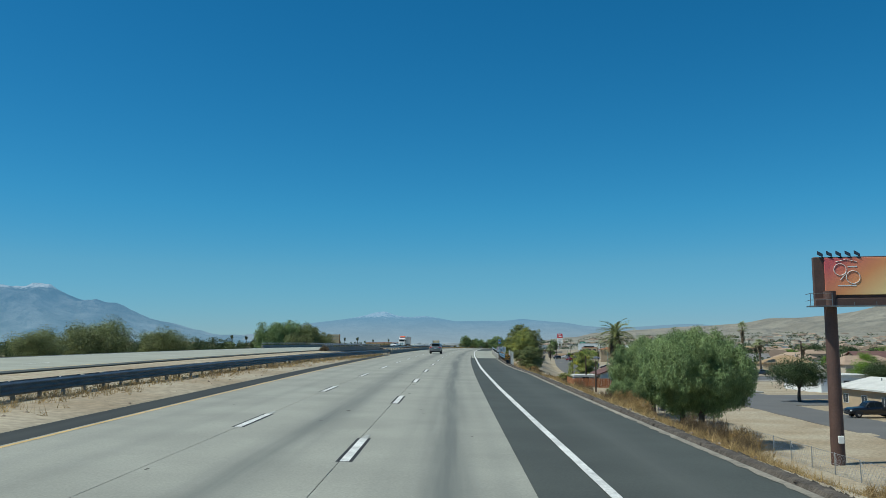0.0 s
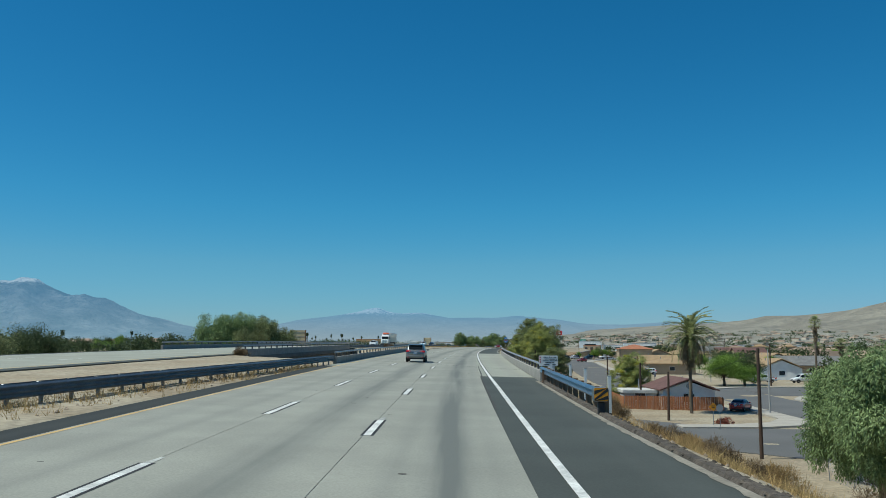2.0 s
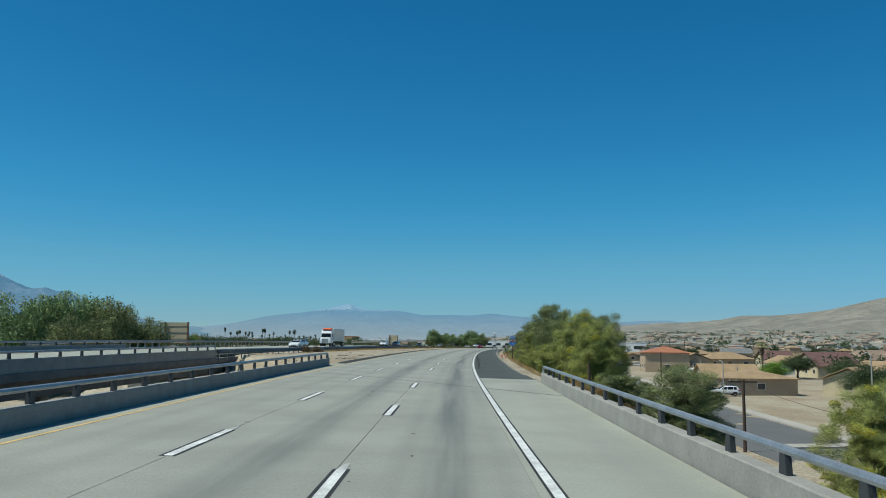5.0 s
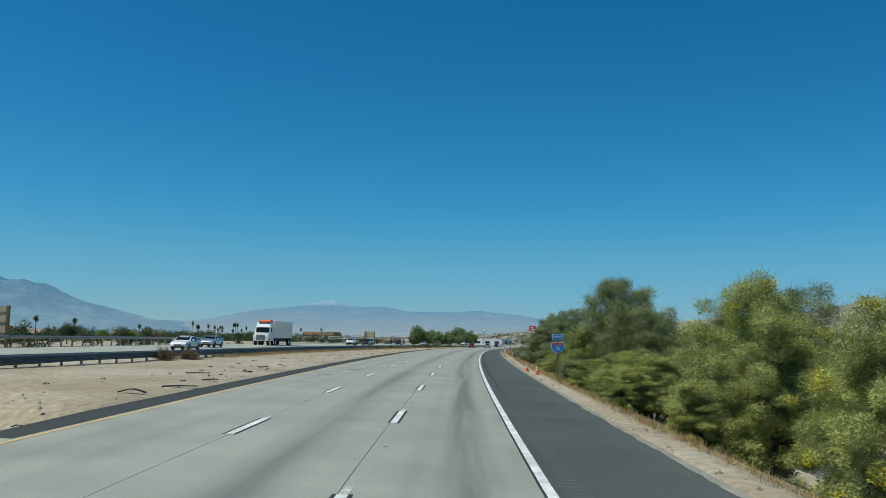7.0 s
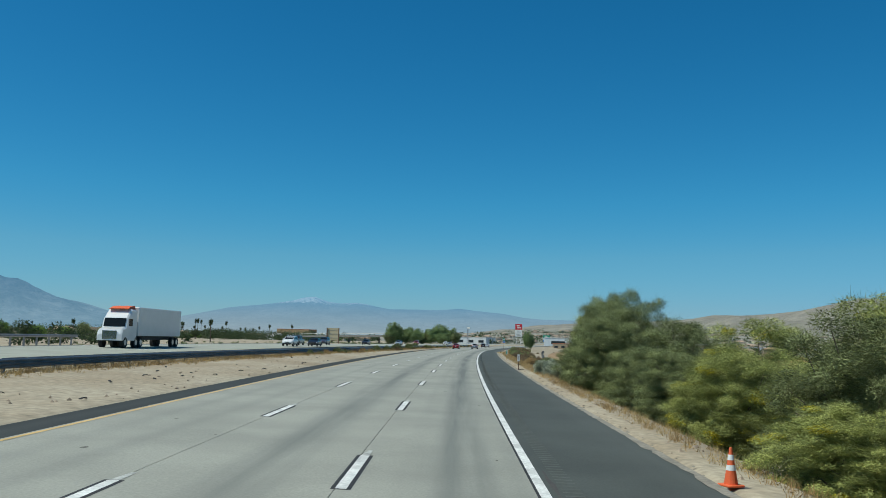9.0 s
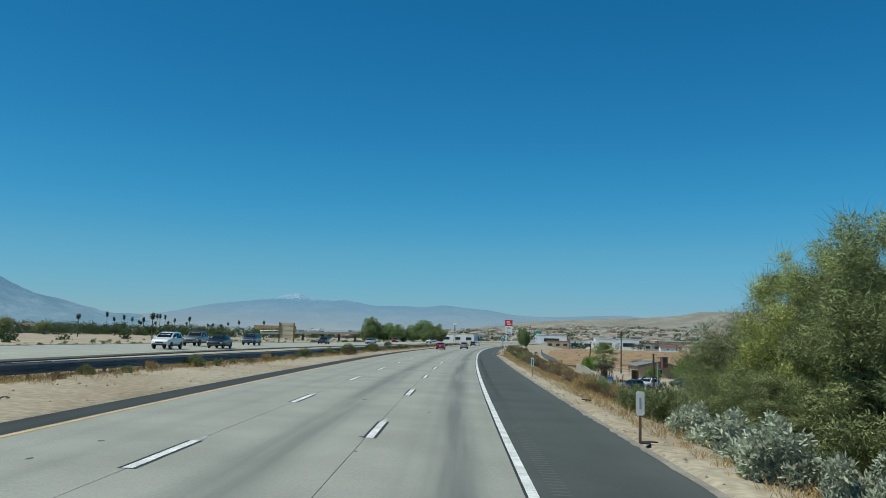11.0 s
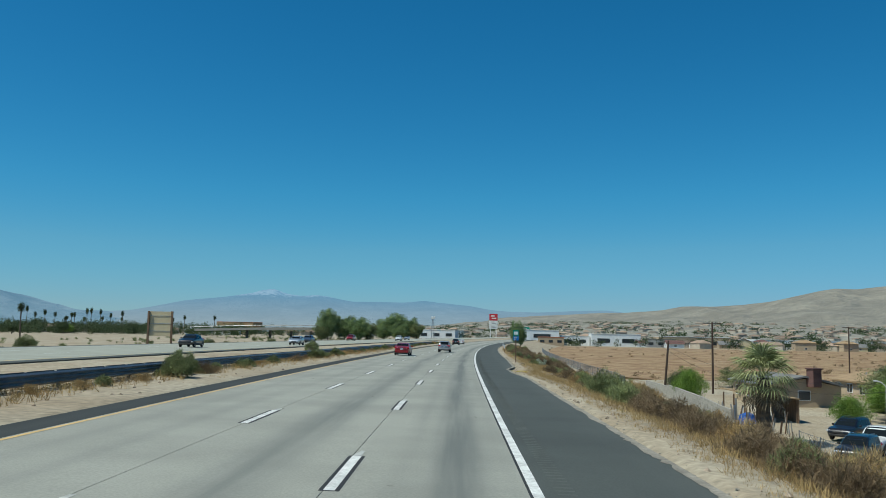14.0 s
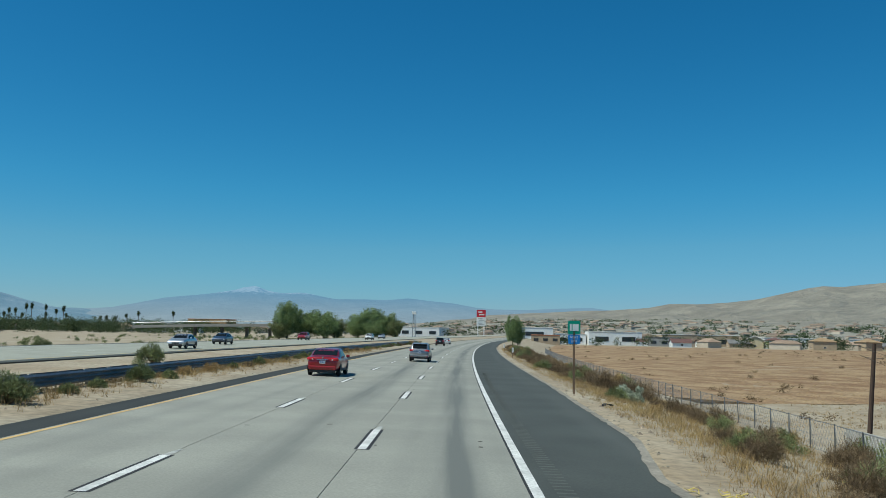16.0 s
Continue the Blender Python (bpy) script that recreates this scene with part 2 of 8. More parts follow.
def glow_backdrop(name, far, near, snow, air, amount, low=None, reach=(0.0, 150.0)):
    """Far mountains: rock with the haze of many kilometres of air mixed in as emission."""
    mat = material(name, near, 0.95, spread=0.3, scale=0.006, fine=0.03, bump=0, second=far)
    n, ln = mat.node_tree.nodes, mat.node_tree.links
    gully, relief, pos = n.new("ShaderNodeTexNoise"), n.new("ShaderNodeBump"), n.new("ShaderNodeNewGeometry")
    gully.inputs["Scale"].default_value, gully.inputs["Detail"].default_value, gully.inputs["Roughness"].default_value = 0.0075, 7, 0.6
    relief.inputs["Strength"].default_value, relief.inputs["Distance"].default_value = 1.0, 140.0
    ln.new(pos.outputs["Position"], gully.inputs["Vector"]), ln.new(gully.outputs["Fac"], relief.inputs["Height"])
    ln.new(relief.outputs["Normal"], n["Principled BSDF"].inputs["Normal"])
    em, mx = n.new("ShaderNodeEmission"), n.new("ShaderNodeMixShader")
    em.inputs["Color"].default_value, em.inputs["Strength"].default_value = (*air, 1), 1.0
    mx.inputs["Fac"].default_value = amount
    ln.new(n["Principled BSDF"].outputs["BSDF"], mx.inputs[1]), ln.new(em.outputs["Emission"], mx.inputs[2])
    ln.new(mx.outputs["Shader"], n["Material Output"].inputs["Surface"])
    if low:                        # paler glow low down, painted as thicker air over the plain
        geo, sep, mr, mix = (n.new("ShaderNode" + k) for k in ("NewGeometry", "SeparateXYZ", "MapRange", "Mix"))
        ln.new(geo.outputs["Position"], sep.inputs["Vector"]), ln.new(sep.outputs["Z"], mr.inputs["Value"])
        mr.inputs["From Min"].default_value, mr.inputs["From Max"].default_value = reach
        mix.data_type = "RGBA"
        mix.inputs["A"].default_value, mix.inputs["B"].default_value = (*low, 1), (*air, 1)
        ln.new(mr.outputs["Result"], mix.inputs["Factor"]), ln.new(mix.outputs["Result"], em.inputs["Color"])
    if snow:                       # snow lies above this height, broken by gullies
        geo, sep, nz, ad, mr = (n.new("ShaderNode" + k) for k in ("NewGeometry", "SeparateXYZ", "TexNoise", "Math", "MapRange"))
        nz.inputs["Scale"].default_value, nz.inputs["Detail"].default_value = 0.05, 6
        ln.new(geo.outputs["Position"], sep.inputs["Vector"]), ln.new(geo.outputs["Position"], nz.inputs["Vector"])
        ad.operation = "MULTIPLY_ADD"
        ad.inputs[1].default_value = 60.0
        ln.new(nz.outputs["Fac"], ad.inputs[0]), ln.new(sep.outputs["Z"], ad.inputs[2])
        mr.inputs["From Min"].default_value, mr.inputs["From Max"].default_value = snow + 26, snow + 36
        ln.new(ad.outputs[0], mr.inputs["Value"])
        b = n["Principled BSDF"]
        src = b.inputs["Base Color"].links[0].from_socket
        mix = n.new("ShaderNodeMix")
        mix.data_type = "RGBA"
        mix.inputs["B"].default_value = (0.92, 0.93, 0.95, 1)
        ln.new(mr.outputs["Result"], mix.inputs["Factor"]), ln.new(src, mix.inputs["A"]), ln.new(mix.outputs["Result"], b.inputs["Base Color"])
    return mat


BANDS = [(1.85, 0.85, 0.95), (0.9, 0.45, 0.25), (2.8, 0.4, 0.2), (-1.75, 1.0, 0.7), (-5.0, 0.5, 0.22), (-6.3, 0.5, 0.2)]
M = {}
M["concrete"] = pavement_material("worn_concrete", (0.310, 0.313, 0.268), (0.134, 0.142, 0.128), BANDS, 0.8, 0.17)
M["asphalt"] = pavement_material("shoulder_asphalt", (0.065, 0.074, 0.066), (0.085, 0.092, 0.084), [(6.0, 0.8, 0.4)], 0.88, 0.22)
M["asphalt_dark"] = pavement_material("dark_asphalt", (0.030, 0.034, 0.030), (0.046, 0.050, 0.045), [(-8.1, 0.5, 0.4)], 0.9, 0.25)
M["deck"] = pavement_material("bridge_concrete", (0.325, 0.335, 0.28), (0.23, 0.22, 0.2), [(5.6, 1.2, 0.3)], 0.85, 0.14)
M["street"] = material("street_asphalt", (0.13, 0.13, 0.128), 0.9, spread=0.15, scale=0.15, fine=9.0, bump=0.1)
M["white_paint"] = material("white_road_paint", (0.74, 0.75, 0.72), 0.7, spread=0.3, scale=1.6, fine=16.0, bump=0.05)
M["faded_paint"] = material("faded_road_paint", (0.50, 0.51, 0.48), 0.75, spread=0.4, scale=2.5, fine=14.0, bump=0.05)
M["yellow_paint"] = material("yellow_road_paint", (0.66, 0.45, 0.17), 0.7, spread=0.2, scale=0.8, fine=12.0, bump=0.05)
M["black_paint"] = material("black_road_paint", (0.03, 0.03, 0.03), 0.8, spread=0.3, scale=0.8, fine=12.0, bump=0.05)
M["joint"] = material("joint_sealant", (0.07, 0.065, 0.06), 0.9, bump=0)
M["sand"] = material("desert_sand", (0.385, 0.335, 0.245), 0.95, spread=0.38, scale=0.16, fine=3.4, bump=0.5, depth=0.05, second=(0.295, 0.235, 0.155))
M["field"] = material("dry_field", (0.22, 0.125, 0.058), 0.95, spread=0.5, scale=0.2, fine=2.2, bump=0.5, depth=0.08, second=(0.37, 0.26, 0.14))
# stained concrete, darkened further in its colour for the shaded bridge sides
M["girder"] = material("shade_stained_concrete", (0.165, 0.16, 0.145), 0.9, spread=0.25, scale=0.5, fine=9.0, bump=0.15)
M["rubble"] = material("dark_rubble", (0.12, 0.10, 0.08), 0.95, spread=0.5, scale=3.0, fine=14.0, bump=0.9, depth=0.05)
M["dust"] = material("pale_dust", (0.30, 0.275, 0.225), 0.95, spread=0.3, scale=1.1, fine=12.0, bump=0.2)
M["parapet"] = material("parapet_concrete", (0.31, 0.30, 0.27), 0.85, spread=0.18, scale=1.3, fine=18.0, bump=0.15)
M["steel"] = material("galvanised_steel", (0.42, 0.44, 0.46), 0.5, 0.75, spread=0.2, scale=1.2, fine=20.0, bump=0.03)
M["steel_blue"] = material("blue_grey_steel", (0.36, 0.43, 0.48), 0.34, 0.92, spread=0.2, scale=1.2, fine=20.0, bump=0.03)
M["steel_post"] = material("dark_painted_steel", (0.055, 0.06, 0.065), 0.6, 0.3, spread=0.25, scale=1.2, fine=20.0, bump=0.03)
M["steel_dark"] = material("weathered_steel", (0.24, 0.255, 0.265), 0.42, 0.7, spread=0.25, scale=1.2, fine=20.0, bump=0.03)
M["timber"] = material("weathered_timber", (0.23, 0.15, 0.095), 0.9, spread=0.35, scale=2.0, fine=10.0, bump=0.3, stretch=(1, 1, 0.15))
M["trunk"] = material("grey_bark", (0.15, 0.12, 0.09), 0.95, spread=0.4, scale=2.0, fine=14.0, bump=0.6, depth=0.03, stretch=(1, 1, 0.3))
M["leaf_pepper"] = leaf_material("tamarisk_leaf", (0.26, 0.345, 0.145), (0.145, 0.215, 0.085), 0.14)
M["leaf_verde"] = leaf_material("palo_verde_leaf", (0.42, 0.45, 0.145), (0.19, 0.22, 0.068), 0.16)
M["leaf_flower"] = leaf_material("yellow_blossom", (0.55, 0.47, 0.03), (0.36, 0.33, 0.03))
M["leaf_dark"] = leaf_material("dark_leaf", (0.085, 0.12, 0.05), (0.045, 0.07, 0.03))
M["leaf_bright"] = leaf_material("bright_leaf", (0.22, 0.34, 0.06), (0.12, 0.21, 0.04))
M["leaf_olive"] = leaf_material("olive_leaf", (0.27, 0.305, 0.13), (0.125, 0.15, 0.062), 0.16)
M["leaf_sage"] = leaf_material("sage_leaf", (0.46, 0.50, 0.37), (0.30, 0.33, 0.24), 0.2)
M["palm_leaf"] = leaf_material("palm_leaf", (0.36, 0.39, 0.19), (0.22, 0.25, 0.11), 0.3)
M["palm_dead"] = leaf_material("dead_palm_leaf", (0.30, 0.24, 0.15), (0.13, 0.095, 0.06), 0.1)
M["brush"] = leaf_material("dry_brush", (0.245, 0.175, 0.10), (0.14, 0.098, 0.055), 0.15)
M["straw"] = leaf_material("dry_grass", (0.50, 0.36, 0.16), (0.33, 0.22, 0.10), 0.2)
# blue air colours are haze painted as glow over bluish rock
M["hazed_near_mountain"] = glow_backdrop("hazed_near_mountain", (0.03, 0.04, 0.05), (0.30, 0.31, 0.32), 300, (0.115, 0.27, 0.43), 0.72, (0.215, 0.37, 0.49), (20.0, 230.0))
M["hazed_mountain"] = glow_backdrop("hazed_mountain", (0.05, 0.07, 0.09), (0.22, 0.24, 0.26), 176, (0.14, 0.325, 0.505), 0.82, (0.34, 0.42, 0.47), (0.0, 190.0))
# hills, plain and slope also carry haze as a pale glow in their colour
M["hazed_tan_hill"] = glow_backdrop("hazed_tan_hill", (0.22, 0.19, 0.14), (0.37, 0.33, 0.25), 0, (0.30, 0.33, 0.32), 0.42)
M["plain"] = glow_backdrop("hazed_plain", (0.27, 0.24, 0.18), (0.40, 0.365, 0.29), 0, (0.30, 0.34, 0.33), 0.32)
M["hazed_slope"] = glow_backdrop("hazed_slope", (0.30, 0.26, 0.21), (0.36, 0.32, 0.27), 0, (0.34, 0.38, 0.40), 0.7)

# ---- the highway's line ----
# s runs along the line between the two right lanes, n to its right, both in metres.
SA = np.arange(-260.0, 1601.0, 1.0)
_c = np.clip(SA, 0, 440)
HEADING = 8.549e-08 * _c**3 - 5.8311e-05 * _c**2 - 0.0082501 * _c - 0.4624 - 0.018 * np.clip(SA - 440, 0, 420)
GRADE = 8.17e-08 * _c**2 - 0.002626 * _c + 0.8525 + np.clip((SA - 440) * 0.0006, 0, 0.3)
_i0 = 260
CX = np.concatenate([[0], np.cumsum(-np.sin(np.radians(HEADING[:-1])))])
CY = np.concatenate([[0], np.cumsum(np.cos(np.radians(HEADING[:-1])))])
CZ = np.concatenate([[0], np.cumsum(np.tan(np.radians(GRADE[:-1])))])
CX, CY, CZ = CX - CX[_i0], CY - CY[_i0], CZ - CZ[_i0]


def centre(s):
    """Place and heading (radians) of the line; straight on past both ends."""
    x, y, z, h = (np.interp(s, SA, a) for a in (CX, CY, CZ, HEADING))
    h = np.radians(h)
    over = s - np.clip(s, SA[0], SA[-1])
    return x - np.sin(h) * over, y + np.cos(h) * over, z, h


def deck_z(s, n):
    """Height of the paved surface: 2 % crossfall on this side, flat on the other carriageway."""
    z = centre(s)[2]
    return z - 0.02 * np.maximum(n, -12.0) + np.where(np.asarray(n) < -12, (-12 - np.asarray(n)) * 0.022, 0)


def at(s, n, z=None, up=0.0):
    """World point; z is the absolute height, or the paved surface plus up."""
    x, y, zz, h = centre(s)
    near = np.clip(n, -170, 170)
    x, y = x + near * np.cos(h) + (n - near), y + near * np.sin(h)
    return Vector((float(x), float(y), float(deck_z(s, n) + up if z is None else z)))


def bearing(s):
    return math.degrees(float(centre(s)[3]))


def spot(s, n, z=None, up=0.0, turn=0.0):
    """A pose on the ground; with turn 0 its y axis runs along the highway."""
    p = at(s, n, z, up)
    return pose(p.x, p.y, p.z, 0, 0, bearing(s) + turn)


def edge_line(s):
    return float(np.interp(s, [-60, 14, 42, 69, 97, 124, 160, 192, 206, 460, 1600], [4.8, 4.54, 4.22, 4.02, 3.98, 3.8, 3.48, 3.18, 3.11, 3.14, 3.14]))


SHOULDER = ([-100, 15, 30, 45, 60, 70, 80, 100, 190, 206, 320, 434, 441, 449, 455, 480, 1600], [8.1, 7.95, 7.65, 7.43, 7.3, 6.9, 6.65, 6.6, 6.75, 6.45, 6.45, 6.3, 5.75, 5.7, 6.55, 7.0, 7.0])


def shoulder_edge(s):
    return float(np.interp(s, *SHOULDER))


def left_edge(s):
    return float(np.interp(s, [-100, 118, 128, 205, 215, 1600], [-8.75, -8.7, -8.15, -8.25, -8.7, -8.6]))


RIGHT_GROUND = ([-400, 60, 120, 200, 300, 400, 440, 500, 700, 1000, 2500, 6000], [-5.4, -5.3, -5.2, -4.9, -4.2, -3.2, -2.8, -2.2, -1.8, -2.5, -6, -8])
LEFT_GROUND = ([-400, 60, 120, 215, 300, 380, 450, 700, 1000, 2500, 6000], [-1.6, -1.6, -3, -3.2, -2.2, -0.2, 0.6, 1.0, 0.5, -4, -8])


def smooth(a, b, x):
    t = np.clip((x - a) / (b - a), 0, 1)
    return t * t * (3 - 2 * t)


def ground_z(s, n):
    """Height of the open ground beside and under the highway."""
    s, n = np.broadcast_arrays(np.asarray(s, float), np.asarray(n, float))
    z0 = centre(s)[2]
    gr, gl = np.interp(s, *RIGHT_GROUND), np.interp(s, *LEFT_GROUND)
    # right embankment
    e = np.interp(s, *SHOULDER)
    bench = np.interp(s, [-100, 60, 100, 200, 240, 300, 1000], [1.2, 1.0, 0.8, 1.2, 1.6, 2.2, 2.4])
    top = z0 - 0.02 * e - 0.12 - 0.38 * smooth(80, 85, s) * (1 - smooth(101, 108, s)) * smooth(0.0, 0.6, n - e)
    slope = np.interp(s, [-100, 60, 120, 200, 300, 400, 470, 700], [0.42, 0.42, 0.45, 0.4, 0.38, 0.33, 0.22, 0.18])
    right = np.maximum(gr, top - np.maximum(0, n - e - bench) * slope - np.clip(n - e, 0, bench) * 0.06)
    # median and far side
    med = z0 + np.interp(n, [-40.5, -38, -37, -23, -22, -18, -13, -9, -8, 0], [0.35, 0.62, 0.6, 0.40, 0.38, 0.32, 0.25, 0.13, 0.0, -0.4])
    left = np.where(gl < med, np.maximum(gl, med - np.maximum(0, -n - 40.5) * 0.4), np.minimum(gl, med + np.maximum(0, -n - 40.5) * 0.06))
    z = np.where(n > 0, right, np.where(n < -40.5, left, med))
    z = np.where((n > -8.5) & (n < e), z0 - 0.02 * n - 0.45, z)
    z = np.where((n < -22.8) & (n > -37.3), z0 + 0.1, z)
    # cross street under the bridges
    q = s + 1.1 * np.clip(n, -75, 25)          # the street runs askew
    cut = smooth(122, 133, q) * (1 - smooth(192, 206, q)) * smooth(-75, -60, n) * (1 - smooth(20, 34, n))
    floor = np.interp(n, [-80, -40, 10, 40], [-4.6, -4.7, -5.0, -5.1])
    z = z * (1 - cut) + np.minimum(z, floor) * cut
    return z


def ribbon(s0, s1, n0, n1, step=3.0, up=0.0, thick=0.0, cols=1):
    """Strip of paving; n0 and n1 are numbers or functions of s."""
    g = Geo()
    g.uv = []
    k = max(2, int(math.ceil((s1 - s0) / step)) + 1)
    for i in range(k):
        s = s0 + (s1 - s0) * i / (k - 1)
        a, b = (q(s) if callable(q) else q for q in (n0, n1))
        for j in range(cols + 1):
            n = a + (b - a) * j / cols
            g.v.append(tuple(at(s, n, up=up)))
            g.uv.append((n, s))
    w = cols + 1
    g.f = [(i * w + j, i * w + j + 1, i * w + w + j + 1, i * w + w + j) for i in range(k - 1) for j in range(cols)]
    if thick:
        base = len(g.v)
        low = [(x, y, z - thick) for x, y, z in g.v]
        g.v += low
        g.uv += g.uv[:base]
        for i in range(k - 1):
            for a, b in ((i * w, i * w + w), (i * w + 2 * w - 1, i * w + w - 1)):
                g.f.append((a, b, b + base, a + base))
        for a in (0, (k - 1) * w):
            q = [a + j for j in range(w)]
            g.f += [(q[j + 1], q[j], q[j] + base, q[j + 1] + base) if a == 0 else (q[j], q[j + 1], q[j + 1] + base, q[j] + base) for j in range(cols)]
    return g


END = 1500
road = thing("road", "three-lane concrete highway with dark asphalt shoulders", "highway", kind="structure")
LANE_LINE, LANE_JOINT = -0.14, -0.23


def lane_end(s):
    return float(np.interp(s, [-150, 110, 206, 1600], [3.3, 3.3, 3.17, 3.17]))


for n0, n1 in ((-7.55, -3.667), (-3.653, LANE_JOINT - 0.007), (LANE_JOINT + 0.007, lane_end)):
    part("lane", ribbon(-150, END, n0, n1, 3, 0, 0.25, 2), M["concrete"], road)
part("lane_joint", ribbon(-150, END, -7.5, 3.2, 6, -0.012), M["joint"], road)
part("left_shoulder", ribbon(-150, 121, left_edge, -7.56, 3, -0.012, 0.2), M["asphalt_dark"], road, "dark asphalt left shoulder")
part("left_shoulder", ribbon(209, END, left_edge, -7.56, 3, -0.012, 0.2), M["asphalt_dark"], road, "dark asphalt left shoulder")
part("left_shoulder", ribbon(121, 209, left_edge, -7.56, 3, -0.004, 0.2), M["deck"], road, "pale concrete left shoulder on the bridge")
part("right_shoulder", ribbon(-150, 108.5, lambda s: lane_end(s) + 0.01, shoulder_edge, 3, -0.006, 0.2, 3), M["asphalt"], road, "dark asphalt right shoulder")
part("right_shoulder", ribbon(108.5, 190, lambda s: lane_end(s) + 0.01, shoulder_edge, 3, -0.004, 0.2, 3), M["deck"], road, "pale concrete right shoulder on the bridge")
part("right_shoulder", ribbon(190, END, lambda s: lane_end(s) + 0.01, shoulder_edge, 1.5, -0.006, 0.2, 3), M["asphalt"], road, "dark asphalt right shoulder")
far_road = thing("road", "opposite carriageway of grey concrete beyond the median", "highway", kind="structure")
part("lane", ribbon(-150, END, -36.0, -24.0, 4, 0, 0.3, 3), M["deck"], far_road)
part("left_shoulder", ribbon(-150, END, -24.0, -22.9, 4, -0.006, 0.3), M["asphalt"], far_road)
part("right_shoulder", ribbon(-150, END, -37.2, -36.0, 4, -0.006, 0.3), M["asphalt"], far_road)

# broken dark seams where concrete meets the shoulder
for s0, s1, n0 in ((84, 108, 3.36), (108, 128, 3.42), (196, 216, 3.3), (236, 262, 3.34)):
    part("seam", ribbon(s0, s1, lambda s: n0 - 0.02 - 0.07 * max(0.0, noise.noise((s * 1.7, 3, n0))) , lambda s: n0 + 0.02 + 0.09 * max(0.0, noise.noise((s * 1.3, 8, n0))), 0.3, 0.003), M["joint"], road, "dark crumbling seam beside the edge line")

# painted lines
part("edge_line", ribbon(-120, END, lambda s: edge_line(s) - 0.09, lambda s: edge_line(s) + 0.09, 2, 0.006), M["white_paint"], road)
part("edge_line_shade", ribbon(104, END, lambda s: edge_line(s) - 0.14, lambda s: edge_line(s) + (0.14 if s < 190 else 0.095), 2, 0.003), M["black_paint"], road)
part("yellow_line", ribbon(-120, END, -7.46, -7.34, 3, 0.006), M["yellow_paint"], road)
part("far_edge_line", ribbon(-120, END, -24.35, -24.2, 4, 0.006), M["yellow_paint"], far_road)
part("far_edge_line", ribbon(-120, END, -35.8, -35.65, 4, 0.006), M["white_paint"], far_road)


def dashes(first, count, n, parent, length=4.1):
    """Worn white dashes with a black border on both sides; the white runs on a little past it."""
    for k in range(count):
        s = first + 14.63 * k
        part("dash_shade", ribbon(s - 0.05, s + length - 0.25, n - 0.165, n + 0.165, 2, 0.003), M["black_paint"], parent)
        part("lane_dash", ribbon(s, s + length - 0.3, n - 0.092, n + 0.092, 2, 0.006), M["white_paint"], parent)
        part("dash_tail", ribbon(s + length - 0.3, s + length + 0.5, lambda q: n - 0.085 + 0.10 * max(0, q - s - length + 0.3), lambda q: n + 0.085, 0.4, 0.0055), M["faded_paint"], parent, "faded end of an older dash")


dashes(17.1 - 14.63 * 4, 16, LANE_LINE, road)
dashes(200.6, 7, LANE_LINE, road)
dashes(304.9, 75, LANE_LINE, road)
dashes(22.9 - 14.63 * 4, 7, -3.66, road)
dashes(22.9 + 14.63 * 3 - 0.95, 9, -3.66, road, 4.95)
dashes(196.6, 8, -3.66, road)
dashes(313.8, 75, -3.66, road)
for k in range(20):
    for n in (-28.2, -32.0):
        part("lane_dash", ribbon(60 + 29.3 * k, 64 + 29.3 * k, n - 0.06, n + 0.06, 2, 0.006), M["white_paint"], far_road)

# ---- ground ----
ss = np.concatenate([[-5000, -2500, -1200, -600, -350, -200], np.arange(-120, 640, 2.5), np.arange(640, 1000, 8), [1000, 1050, 1100, 1200, 1350, 1600, 2000, 2600, 3400, 4300, 5200]])
nn = np.concatenate([[-5000, -3500, -2200, -1400, -900, -600, -400, -280, -200, -150, -115, -90, -75, -65, -58, -52, -47, -44, -42, -40.5, -39, -38, -37.3, -37.0, -33, -27, -23.1, -22.8], np.arange(-22, -8.9, 1.1), [-8.6, -8.2, -4, 0, 4, 5.2, 5.5, 5.7, 5.85, 6.05],
                     np.arange(6.3, 30, 0.7), [31, 33, 35, 38, 42, 47, 53, 60, 70, 82, 100, 125, 160, 200, 260, 340, 450, 600, 900, 1400, 2200, 3500, 5000]])
S2, N2 = np.meshgrid(ss, nn, indexing="ij")
cx, cyy, cz, ch = centre(S2)
near = np.clip(N2, -170, 170)
gx, gy = cx + near * np.cos(ch) + (N2 - near), cyy + near * np.sin(ch)
gz = ground_z(S2, N2)
lump = np.array([noise.noise((x * 0.16, y * 0.16, 0)) * 0.10 + noise.noise((x * 0.55, y * 0.55, 3)) * 0.05 for x, y in zip(gx.ravel(), gy.ravel())]).reshape(gx.shape)
gz = gz + lump * (smooth(6.9, 9.5, N2) + (1 - smooth(-11, -9, N2)) * np.where(N2 > -22.5, 1, 0) + np.where(N2 < -38, 1, 0))
gz = np.where(np.abs(N2) > 1500, np.minimum(gz, -8), gz)
ri, rj = len(ss), len(nn)
idx = np.arange(ri * rj).reshape(ri, rj)
gf = np.stack([idx[:-1, :-1], idx[:-1, 1:], idx[1:, 1:], idx[1:, :-1]], -1).reshape(-1, 4)
ground = tagged(new("ground", fast_mesh("ground", np.stack([gx, gy, gz], -1).reshape(-1, 3), gf, M["sand"], True)), "sandy desert ground with embankments beside the highway", "ground", kind="structure")

